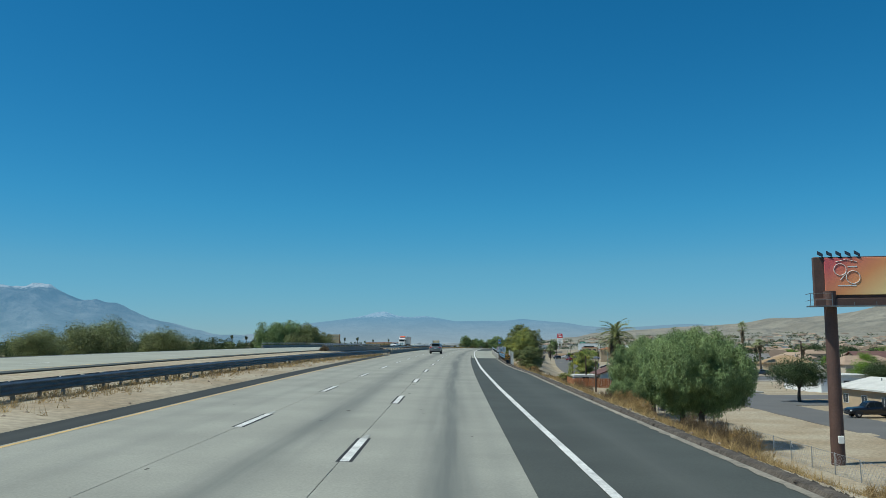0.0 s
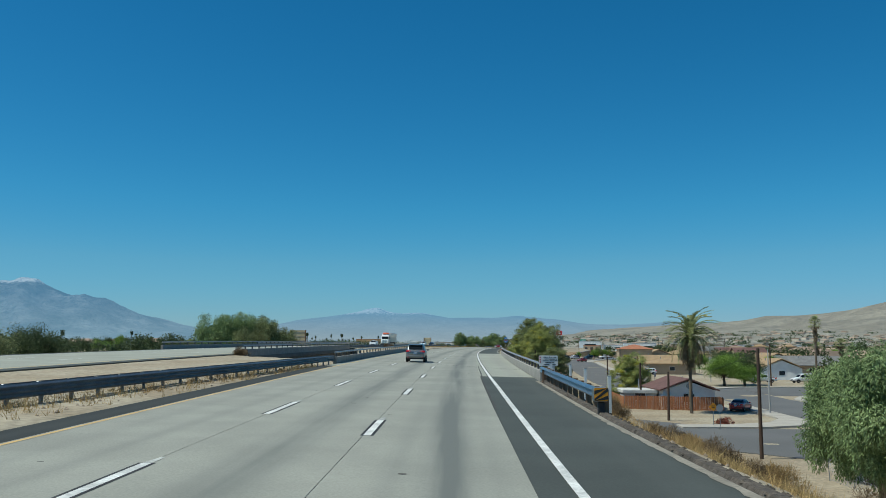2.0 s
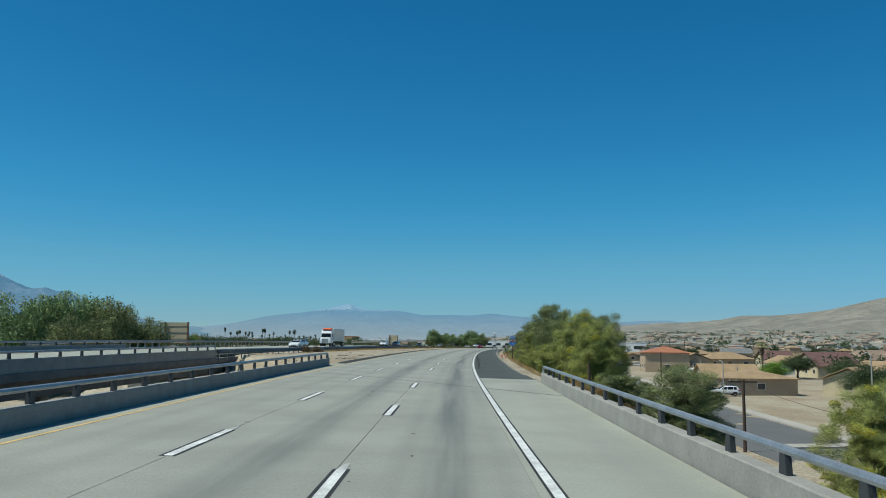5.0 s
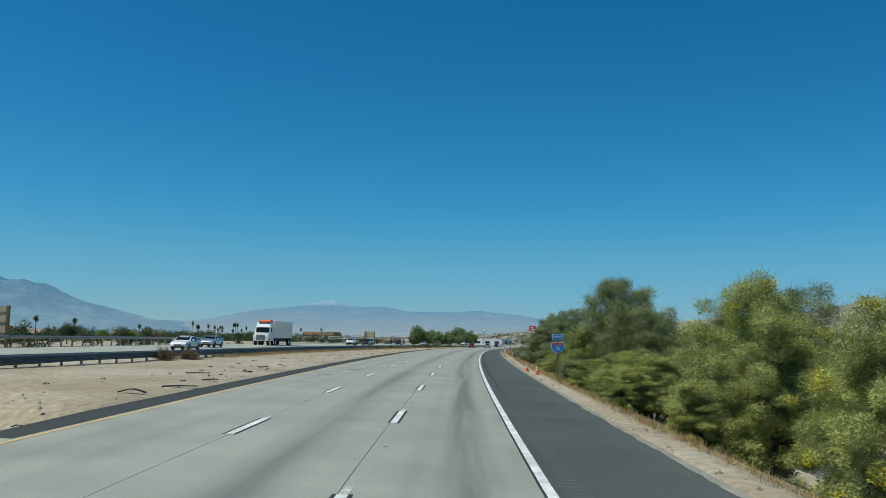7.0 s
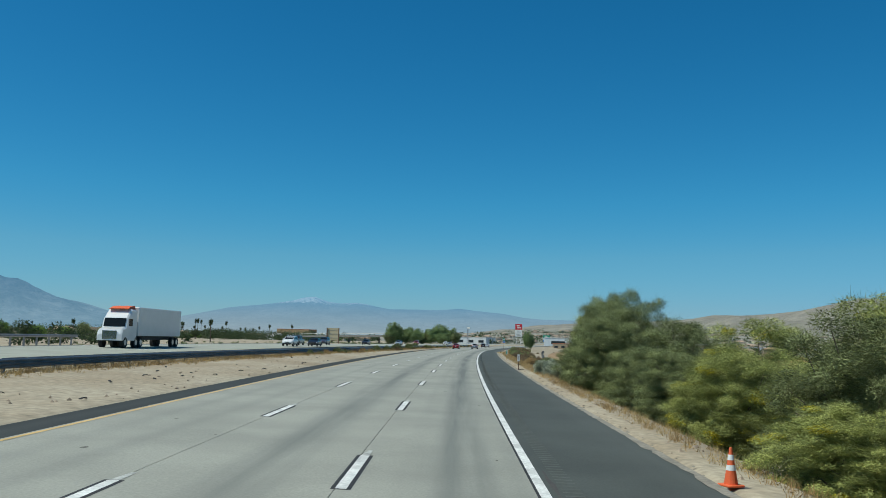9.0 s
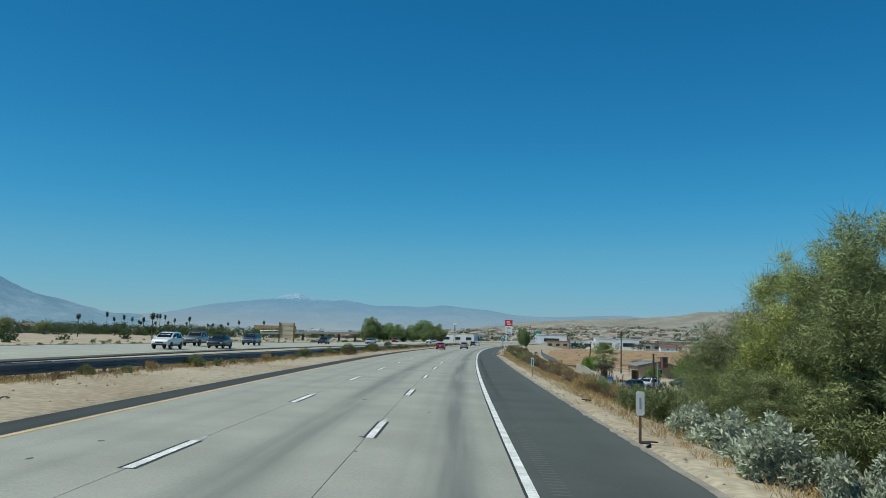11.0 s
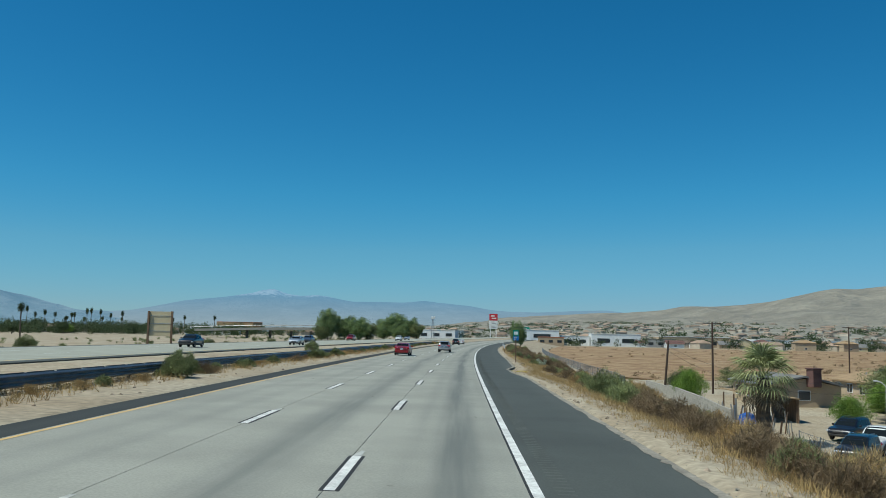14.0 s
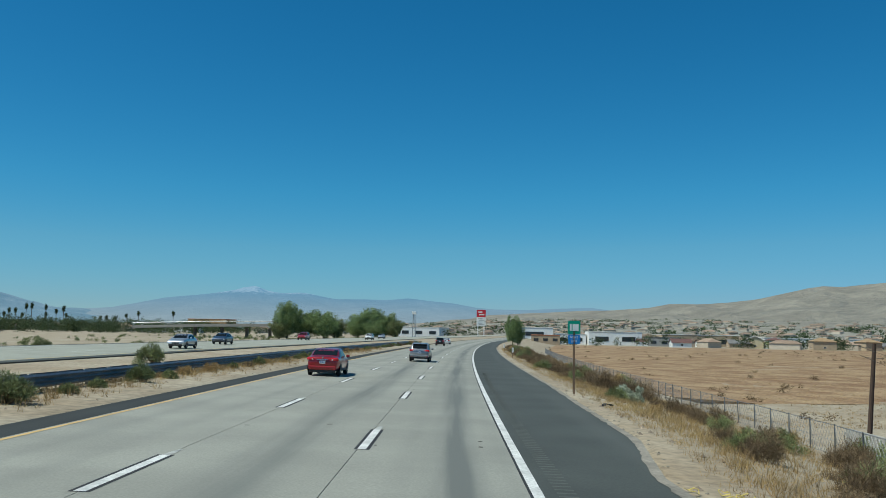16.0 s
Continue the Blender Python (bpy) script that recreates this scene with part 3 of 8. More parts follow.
# ---- far mountains ----
RIDGE = [(-60, 4.0), (-45, 4.8), (-33, 4.4), (-29, 3.9), (-27.3, 3.75), (-26.7, 4.0), (-25.7, 3.76), (-25, 3.5), (-24.2, 3.2), (-23.4, 3.08), (-22.3, 2.92), (-21.6, 2.62), (-20.9, 2.24), (-19.6, 1.95), (-18, 1.65), (-16.6, 1.22), (-15.8, 1.0), (-15, 0.92),
         (-14, 0.93), (-12.5, 1.06), (-11.3, 1.3), (-9.6, 1.69), (-8.35, 1.86), (-6.75, 2.05), (-5.45, 2.27), (-4.9, 2.45), (-4.2, 2.54), (-3.45, 2.28), (-2.5, 2.14), (-1.4, 2.23), (-0.8, 2.17), (0, 2.03), (0.8, 1.9), (2.2, 1.92), (4, 1.9), (5.3, 2.02), (6.6, 1.9),
         (8.3, 1.76), (9.6, 1.53), (11, 1.45), (13, 1.45), (15, 1.55), (17, 1.6), (20, 1.2), (40, 0.6)]
HILLS = [(4, 0.2), (8, 0.8), (11, 1.15), (14, 1.3), (16, 1.42), (18.3, 1.52), (20.3, 1.72), (21.5, 1.93), (22.3, 1.93), (23.8, 1.9), (25.1, 2.06), (26.5, 2.24), (28.1, 2.54), (29.5, 2.86), (30.2, 3.0), (31.3, 2.98), (32.6, 3.2), (34, 3.33), (42, 3.7), (60, 4.0)]
SLOPE = [(-20, 0.0), (-12, 0.3), (-6, 0.7), (0, 0.95), (5, 1.02), (9, 0.9), (14, 0.6), (25, 0.2)]


def range_of_hills(name, label, profile, dist, depth, mat, rough, seed, rows=40, step=0.07, rise=1.25, grain=420.0):
    """Ridge seen from the middle of the road, falling towards the viewer in spurs and gullies."""
    az = np.arange(profile[0][0], profile[-1][0], step)
    el = np.interp(az, *zip(*profile))
    el = np.convolve(np.pad(el, 2, "edge"), np.ones(5) / 5, "valid")
    ox, oy = 12.0, 220.0
    v = []
    for r in range(rows):
        t = r / (rows - 1)
        d = dist - depth * (1 - t)
        for a, e in zip(az, el):
            x, y = d * math.sin(radians(a)), d * math.cos(radians(a))
            q = noise.fractal((x / grain + seed, y / (grain * 1.6), seed), 1.0, 2.1, 5)
            warp = noise.noise((x / grain * 0.5, y / grain * 0.5, seed + 9)) * 1.3
            fold = 0.55 - abs(noise.noise((x / grain * 1.2 + warp + seed, y / (grain * 2.6) + warp, 4.0)))
            full = math.tan(radians(e)) * dist
            h = full * (t ** rise) * (1 + rough * (q * 0.22 + fold * 0.5) * (1 - t ** 4)) + full * 0.04 * q
            v.append((ox + x, oy + y, -12 + max(0, h) + 14 * t))
    k = len(az)
    i = np.arange(rows * k).reshape(rows, k)
    f = np.stack([i[:-1, :-1], i[:-1, 1:], i[1:, 1:], i[1:, :-1]], -1).reshape(-1, 4)
    return tagged(new(name, fast_mesh(name, v, f, mat, True)), label, "mountains", kind="structure")


range_of_hills("backdrop", "hazy blue mountain range with a snow-dusted peak", [p for p in RIDGE if p[0] > -16], 4720, 1100, M["hazed_mountain"], 0.7, 3.3, 34)
range_of_hills("backdrop", "steep blue-grey mountain flank in haze", [p for p in RIDGE if p[0] < -13] + [(-11, 0.3), (-8, 0.0)], 4600, 1200, M["hazed_near_mountain"], 1.5, 2.1, 48, grain=300.0)
range_of_hills("backdrop", "bare tan desert hills in light haze", HILLS, 4350, 2300, M["hazed_tan_hill"], 1.15, 8.7, 60, rise=1.9, grain=330.0)
range_of_hills("backdrop", "pale alluvial slope below the blue mountains", SLOPE, 4450, 700, M["hazed_slope"], 0.2, 5.1, 10)
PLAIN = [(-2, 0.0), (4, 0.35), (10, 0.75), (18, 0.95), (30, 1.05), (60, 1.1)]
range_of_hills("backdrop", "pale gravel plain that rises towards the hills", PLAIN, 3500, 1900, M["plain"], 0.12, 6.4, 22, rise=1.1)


def plain_spot(azimuth, t):
    """A point on the rising plain, t from its foot to its head."""
    e = float(np.interp(azimuth, *zip(*PLAIN)))
    d = 3500 - 1900 * (1 - t)
    return 12 + d * math.sin(radians(azimuth)), 220 + d * math.cos(radians(azimuth)), -12 + math.tan(radians(e)) * 3500 * t ** 1.1 + 14 * t

# ---- guardrails and bridges ----
def sweep(profile, s0, s1, n_of, step=2.0, up=0.0, level=0.02):
    """Sweep an open or closed profile of (n, z) along the highway."""
    k = max(2, int((s1 - s0) / step) + 1)
    rings = []
    for i in range(k):
        s = s0 + (s1 - s0) * i / (k - 1)
        n = n_of(s) if callable(n_of) else n_of
        rings.append([tuple(at(s, n + dn, None, up + dz + level * dn)) for dn, dz in profile])
    g = Geo()
    g.loft(rings, True)
    return g


def wave(side, waves=2, top=0.80, height=0.31, d=0.08, t=0.012):
    """Corrugated beam section; side is the way that it bulges."""
    out = []
    k = waves * 6
    for i in range(k + 1):
        z = top - height * i / k
        out.append((side * d * (0.5 - 0.5 * math.cos(2 * math.pi * waves * i / k)), z))
    return [(x, z) for x, z in out] + [(x - side * t, z) for x, z in reversed(out)]


def guardrail(s0, s1, n_of, sides, label, post_mat, beam_mat, spacing=1.905, waves=2, height=0.31, post=(0.15, 0.2), top=0.80, group="highway guardrails", bulge=0.08):
    g = thing("guardrail", label, "guardrail", spot(s0, n_of(s0)), group)
    inv_m = g.matrix_world.inverted()
    for side in sides:
        beam = sweep(wave(side, waves, top, height, bulge), s0, s1, lambda s: n_of(s) + side * (post[1] / 2 + 0.10))
        ob = part("beam", beam, beam_mat, g)
        ob.matrix_parent_inverse = inv_m
    pg = Geo().box(0, 0, -0.5, post[0], post[1], top + 0.48, b=0.012)
    bg = Geo()
    for side in sides:
        bg.box(side * (post[1] / 2 + 0.05), 0, top - 0.34, 0.10, post[0] * 0.9, 0.33, b=0.01)
    pm, bm = pg.data("post", post_mat), bg.data("spacer", post_mat)
    for k in range(int((s1 - s0) / spacing) + 1):
        s = s0 + 0.2 + k * spacing
        z = float(ground_z(s, n_of(s))) + 0.02
        zz = at(s, n_of(s)).z
        for name, me in (("post", pm), ("spacer", bm)):
            ob = new(name, me)
            ob.parent = g
            ob.matrix_parent_inverse = inv_m
            ob.matrix_basis = spot(s, n_of(s)) @ pose(0, 0, 0, 0, 0, rng.normal(0, 1.2))
    return g


def median_first(s):
    return float(np.interp(s, [-150, 40, 80, 105, 126], [-13.6, -13.1, -12.0, -10.0, -8.75]))


def median_second(s):
    return float(np.interp(s, [222, 260, 300, 347, 370, 463, 700], [-22.2, -19.6, -18.0, -15.0, -13.6, -12.5, -12.4]))


guardrail(-60, 126, median_first, (-1, 1), "weathered steel median guardrail on paired posts", M["steel_dark"], M["steel_dark"], waves=3, height=0.46, post=(0.1, 0.16), top=0.66)
guardrail(222, 640, median_second, (-1, 1), "weathered steel median guardrail half hidden by weeds", M["steel_dark"], M["steel_dark"], waves=3, height=0.46, post=(0.1, 0.16), spacing=2.2, top=0.60)
guardrail(83.5, 105, lambda s: 7.0, (-1,), "galvanised steel guardrail on brown timber posts at the bridge", M["timber"], M["steel_blue"], waves=2, height=0.38, post=(0.2, 0.2), bulge=0.11)
guardrail(219, 345, lambda s: -44.0 + 4.0 * smooth(240, 219, s), (1,), "guardrail with dark posts along the opposite carriageway", M["steel_dark"], M["steel"], spacing=2.6)


def bridge_rail(s0, s1, n, face, label, spacing=2.6):
    """Low concrete parapet with a steel tube on plate posts."""
    g = thing("bridge_railing", label, "railing", spot(s0, n), "bridge railings")
    inv_m = g.matrix_world.inverted()
    wall = [(-0.16, -0.5), (0.16, -0.5), (0.16, 0.50), (0.13, 0.53), (-0.13, 0.53), (-0.16, 0.50)]
    part("parapet", sweep(wall, s0, s1, n, 3), M["parapet"], g).matrix_parent_inverse = inv_m
    tube = [(0.075 * math.cos(a), 0.90 + 0.075 * math.sin(a)) for a in np.linspace(0, 2 * math.pi, 9)[:-1]]
    part("rail", sweep(tube, s0, s1 - 0.4, n, 3), M["steel"], g).matrix_parent_inverse = inv_m
    end = Geo().tube([at(s1 - 0.4, n, up=0.90), at(s1 - 0.1, n, up=0.84), at(s1 + 0.02, n, up=0.70), at(s1, n, up=0.52)], 0.075, 8)
    part("rail_end", end, M["steel"], g).matrix_parent_inverse = inv_m
    pm = Geo().loft([[(-0.05, -0.16, 0.5), (0.05, -0.16, 0.5), (0.05, 0.16, 0.5), (-0.05, 0.16, 0.5)], [(-0.05, -0.10, 0.87), (0.05, -0.10, 0.87), (0.05, 0.10, 0.87), (-0.05, 0.10, 0.87)]]).data("post", M["steel_post"])
    for k in range(int((s1 - s0 - 0.8) / spacing) + 1):
        ob = new("post", pm)
        ob.parent = g
        ob.matrix_parent_inverse = inv_m
        ob.matrix_basis = spot(s0 + 0.6 + k * spacing, n)
    return g


bridge_rail(105.2, 186.5, 6.92, -1, "low concrete bridge parapet with a steel tube rail on dark posts")
bridge_rail(126, 205, -8.45, 1, "low concrete bridge parapet with steel tube rail by the yellow line")
bridge_rail(150, 222, -22.55, 1, "concrete parapet with tube rail on the opposite bridge", 3.0)
bridge_rail(165, 236, -37.45, -1, "outer parapet with tube rail on the opposite bridge", 3.0)


def bridge(s0, s1, n0, n1, label):
    b = thing("bridge", label, "bridge", spot(s0, n0, z=-5), kind="structure")
    inv_m = b.matrix_world.inverted()
    w = n1 - n0
    sec = [(0, -0.27), (w, -0.27), (w, -0.75), (w - 0.9, -0.85), (w - 1.1, -1.9), (1.1, -1.9), (0.9, -0.85), (0, -0.75)]
    part("girder", sweep(sec, s0, s1, n0, 4, level=0.0), M["girder"], b).matrix_parent_inverse = inv_m
    for s in (s0 + 0.4, s1 - 0.4):
        g = Geo()
        poly = [(at(s + ds, n).x, at(s + ds, n).y) for ds, n in ((-0.5, n0 + 0.3), (-0.5, n1 - 0.3), (0.5, n1 - 0.3), (0.5, n0 + 0.3))]
        g.prism(poly, -6, at(s, (n0 + n1) / 2).z - 0.9)
        part("abutment", g, M["parapet"], b).matrix_parent_inverse = inv_m
    mid = (s0 + s1) / 2
    for k in range(3):
        p = at(mid, n0 + w * (0.2 + 0.3 * k))
        part("pier", Geo().tube([(p.x, p.y, -6), (p.x, p.y, p.z - 1.6)], 0.55, 16), M["parapet"], b).matrix_parent_inverse = inv_m
    return b


bridge(124, 206, -8.7, 7.3, "concrete box-girder highway bridge over a city street")
bridge(148, 238, -37.7, -22.3, "parallel concrete box-girder bridge with a shaded side")
joint = Geo()
for s in (129.0, 183.5):
    p = [at(s - 1.25 * n, n, up=0.004) for n in (-8.1, 6.8)]
    d = (p[1] - p[0]).cross(Vector((0, 0, 1))).normalized() * 0.05
    joint.add([p[0] - d, p[1] - d, p[1] + d, p[0] + d], [(0, 1, 2, 3)])
part("expansion_joint", joint, M["joint"], road)
# asphalt dike along the right shoulder
part("dike", sweep([(-0.02, -0.1), (0.10, 0.05), (0.30, 0.06), (0.62, -0.2)], -120, 104, lambda s: shoulder_edge(s) - 0.02, 1.5), M["rubble"], road, "low broken asphalt dike")
part("dust_line", ribbon(-120, 104, lambda s: shoulder_edge(s) - 0.24 + 0.13 * noise.noise((s * 1.9, 1, 2)), lambda s: shoulder_edge(s) - 0.03, 0.35, 0.004), M["dust"], road, "pale dust along the shoulder's edge")
part("dust_line", ribbon(196, 620, lambda s: shoulder_edge(s) - 0.2 + 0.09 * noise.noise((s * 0.5, 1, 2)) + 0.12 * noise.noise((s * 2.6, 5, 2)), lambda s: shoulder_edge(s) + 0.02, 0.35, 0.004), M["dust"], road, "pale dust along the shoulder's edge")
# lumps of broken asphalt on the dike
r = np.random.default_rng(15)
lumps = Geo()
for k in range(900):
    s = r.uniform(-20, 103)
    n = shoulder_edge(s) + r.uniform(0.05, 0.6)
    q = r.uniform(0.025, 0.09)
    m = spot(s, n, at(s, n).z + 0.03 - 0.25 * max(0, n - shoulder_edge(s) - 0.25), turn=360 * r.random())
    lumps.add([m @ Vector((x * q * r.uniform(0.7, 1.4), y * q * r.uniform(0.7, 1.4), zz * q * 0.7)) for x, y, zz in ((1, 0, 0), (0, 1, 0), (-1, 0, 0), (0, -1, 0), (0, 0, 1), (0, 0, -0.6))], [(0, 1, 4), (1, 2, 4), (2, 3, 4), (3, 0, 4), (1, 0, 5), (2, 1, 5), (3, 2, 5), (0, 3, 5)])
tagged(new("rubble", lumps.data("rubble", M["rubble"])), "broken lumps of dark asphalt along the dike", "rubble", kind="stuff")
lumps = Geo()
for k in range(1600):
    s = r.uniform(196, 500)
    n = shoulder_edge(s) + abs(r.normal(0, 0.28)) - 0.06
    q = r.uniform(0.012, 0.05) * (1 + (r.random() > 0.96))
    m = spot(s, n, max(at(s, n).z - 0.02 if n < shoulder_edge(s) else -9, float(ground_z(s, n)) + 0.01), turn=360 * r.random())
    lumps.add([m @ Vector((x * q * r.uniform(0.7, 1.6), y * q * r.uniform(0.7, 1.6), zz * q * 0.6)) for x, y, zz in ((1, 0, 0), (0, 1, 0), (-1, 0, 0), (0, -1, 0), (0, 0, 1), (0, 0, -0.6))], [(0, 1, 4), (1, 2, 4), (2, 3, 4), (3, 0, 4), (1, 0, 5), (2, 1, 5), (3, 2, 5), (0, 3, 5)])
tagged(new("rubble", lumps.data("rubble", M["dust"])), "pale broken crumbs along the shoulder's edge", "rubble", kind="stuff")

# ---- plants ----
def unit(a):
    return a / np.maximum(1e-6, np.linalg.norm(a, axis=1, keepdims=True))


def leaf_cloud(r, centres, radii, count, length, width, droop, spread=0.8, out=0.5, face=0.0, tall=1.0):
    """Small pointed leaves round clump centres; droop pulls their tips down (negative: up). face turns their flat sides outwards, so that a clump has a lit and a shaded side."""
    centres, radii = np.asarray(centres), np.asarray(radii)
    w = radii**2
    i = r.choice(len(centres), count, p=w / w.sum())
    off = unit(r.normal(size=(count, 3))) * (r.random((count, 1)) ** (0.45 - 0.2 * face))
    pos = centres[i] + off * radii[i][:, None] * np.array([1, 1, tall])
    d = unit(off * out + r.normal(size=(count, 3)) * spread + np.array([0, 0, -droop]))
    side = unit(np.cross(d, off * face * 1.6 + r.normal(size=(count, 3)) * (1 - face))) * (width * (0.6 + 0.8 * r.random((count, 1))) / 2)
    tip = d * (length * (0.55 + 0.9 * r.random((count, 1))))
    v = np.stack([pos, pos + tip * 0.45 + side, pos + tip, pos + tip * 0.45 - side], 1).reshape(-1, 3)
    return v, np.arange(count * 4).reshape(-1, 4)


def crown_centres(r, count, height, radius, base, flat=0.75, hollow=0.35):
    """Clump centres through an uneven crown."""
    lobes = unit(r.normal(size=(7, 3)))
    gain = 0.72 + 0.5 * r.random(7)
    d = unit(r.normal(size=(count, 3)))
    reach = (np.maximum(0, d @ lobes.T) ** 3 @ gain) / np.maximum(0.2, (np.maximum(0, d @ lobes.T) ** 3).sum(1))
    q = (hollow + (1 - hollow) * r.random(count) ** 0.5) * np.clip(reach, 0.55, 1.25)
    mid = (height + base) / 2
    if flat < 0.5:      # a dome that reaches the ground
        d[:, 2] = np.abs(d[:, 2])
        c = d * q[:, None] * np.array([radius, radius, height - base])
        c[:, 2] += base
    else:
        c = d * q[:, None] * np.array([radius, radius, (height - base) / 2])
        c[:, 2] += mid
    c[:, 2] = np.maximum(c[:, 2], base)
    return c


def limbs(r, height, radius, centres, thick, count=9, lean=0.1, stems=1):
    g = Geo()
    for s in range(stems):
        a = r.random() * 6.28
        foot = Vector((math.cos(a) * 0.25 * (stems > 1), math.sin(a) * 0.25 * (stems > 1), -0.4))
        fork = Vector((math.cos(a) * (lean + 0.5 * (stems > 1)), math.sin(a) * (lean + 0.5 * (stems > 1)), height * (0.28 if stems == 1 else 0.2)))
        g.tube([foot, foot.lerp(fork, 0.5) + Vector((r.normal() * 0.05, r.normal() * 0.05, 0)), fork], [thick * 1.35, thick, thick * 0.85], 9)
        for k in r.choice(len(centres), min(count, len(centres)), replace=False):
            c = Vector(centres[k])
            m1 = fork.lerp(c, 0.4) + Vector((0, 0, 0.12 * height * r.random()))
            g.tube([fork, m1, c], [thick * 0.62, thick * 0.32, thick * 0.08], 6)
    return g


def tree(name, label, leaf, height, radius, base, seed, clumps=70, size=0.16, count=14000, length=0.16, width=0.05, droop=0.3, thick=0.2, flat=0.75, stems=1, spread=0.8, blossom=0, wisps=0, category="tree", group="", hollow=0.35, face=0.7, tall=1.0):
    r = np.random.default_rng(seed)
    t = thing(name, label, category, None, group)
    c = crown_centres(r, clumps, height - radius * size, radius * (1 - size * 0.7), base + radius * size, flat, hollow)
    low = base + radius * size
    c[:, 2] = low + (c[:, 2] - low) * (height - radius * size - low) / (np.quantile(c[:, 2], 0.985) - low)
    part("trunk", limbs(r, height, radius, c, thick, stems=stems), M["trunk"], t, smooth=True)
    rad = radius * size * (0.7 + 0.7 * r.random(len(c)))
    mid = np.array([0, 0, (height + low) / 2 if flat >= 0.5 else low])
    inner = mid + (c - mid) * np.array([0.6, 0.6, 0.62 if flat >= 0.5 else 0.7])     # foliage deep in the crown's own shade
    both, radii = np.concatenate([c, inner[::2]]), np.concatenate([rad, rad[::2] * 1.2])
    part("crown", fast_mesh("crown", *leaf_cloud(r, both, radii, count, length, width, droop, spread, face=face, tall=tall), leaf), None, t)
    if wisps:
        up = c[c[:, 2] > np.quantile(c[:, 2], 0.35)]
        part("twig_spray", fast_mesh("twig_spray", *leaf_cloud(r, up, [radius * size * 1.2] * len(up), wisps, 0.8, 0.010, -0.8, 0.5), leaf), None, t, "long thin green twigs")
    if blossom:
        k = r.choice(len(c), max(3, clumps // 7), replace=False)
        part("blossom", fast_mesh("blossom", *leaf_cloud(r, c[k] + unit(c[k] - np.array([0, 0, height * 0.35])) * 0.25, rad[k] * 0.9, blossom, 0.11, 0.08, 0.0), M["leaf_flower"]), None, t, "yellow blossom")
    return t


def stand(t, s, n, z=None, size=1.0, turn=0.0, tall=1.0):
    t.scale = (size, size, size * tall)
    z = float(ground_z(s, n)) - 0.05 if z is None else z
    p = at(s, n, z)
    t.location, t.rotation_euler = p, (0, 0, radians(turn))
    return t


def grove(kinds, rows, boost=1.0):
    """Stand trees at (kind, s, n, top height over the world's zero, width, turn)."""
    used = set()
    for k, s, n, top, width, turn in rows:
        src, h, w = kinds[k]
        z = float(ground_z(s, n)) - 0.05
        t = src if k not in used else copy_thing(src, Matrix())
        used.add(k)
        stand(t, s, n, z, width / w, turn, max(0.3, boost * (top - z) / h / (width / w)))


TAM = [(tree("tamarisk_tree", "broad grey-green tree with drooping feathery foliage", M["leaf_pepper"], 8, 4.6, 1.9, 21, 240, 0.112, 200000, 0.16, 0.052, 0.8, 0.26, spread=0.45, group="roadside trees", hollow=0.55, face=0.85, tall=1.3), 8, 4.6),
       (tree("tamarisk_tree", "large feathery grey-green tree hanging over dry ground", M["leaf_pepper"], 8, 4.6, 1.4, 22, 240, 0.112, 200000, 0.16, 0.052, 0.8, 0.26, spread=0.45, group="roadside trees", hollow=0.55, face=0.85, tall=1.3), 8, 4.6)]
grove(TAM, [(0, 70, 21.5, 4.6, 4.9, 0), (1, 79, 22.3, 4.4, 4.8, 50), (0, 90, 22.0, 4.2, 4.8, 140), (1, 99, 23.2, 3.6, 4.4, 230), (0, 109, 27.0, 3.0, 4.2, 300), (1, 70.5, 15.6, 0.2, 1.7, 110), (0, 73.0, 16.6, 0.0, 1.4, 20)], 0.93)

VERDE = [(tree("palo_verde_tree", "dense yellow-green palo verde with thin twigs at the shoulder", M["leaf_verde"], 12, 4.2, 0.0, 31, 190, 0.115, 165000, 0.16, 0.042, -0.25, 0.13, stems=3, flat=0.3, spread=0.9, blossom=6500, wisps=15000, hollow=0.55, face=0.8, tall=1.2, group="palo verde thicket"), 12, 4.2),
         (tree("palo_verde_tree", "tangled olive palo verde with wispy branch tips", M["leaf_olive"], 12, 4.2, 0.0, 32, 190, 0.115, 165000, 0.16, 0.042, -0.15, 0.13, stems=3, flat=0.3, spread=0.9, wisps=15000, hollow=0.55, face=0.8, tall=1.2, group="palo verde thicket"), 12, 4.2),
         (tree("palo_verde_tree", "palo verde with drooping green twigs and yellow flowers", M["leaf_verde"], 12, 4.2, 0.0, 33, 190, 0.115, 165000, 0.16, 0.042, 0.1, 0.14, stems=2, flat=0.3, spread=0.9, blossom=4500, wisps=12000, hollow=0.55, face=0.8, tall=1.2, group="palo verde thicket"), 12, 4.2),
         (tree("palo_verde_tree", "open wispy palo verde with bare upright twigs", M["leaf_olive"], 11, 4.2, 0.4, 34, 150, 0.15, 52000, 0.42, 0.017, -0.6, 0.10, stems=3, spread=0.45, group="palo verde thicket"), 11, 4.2)]
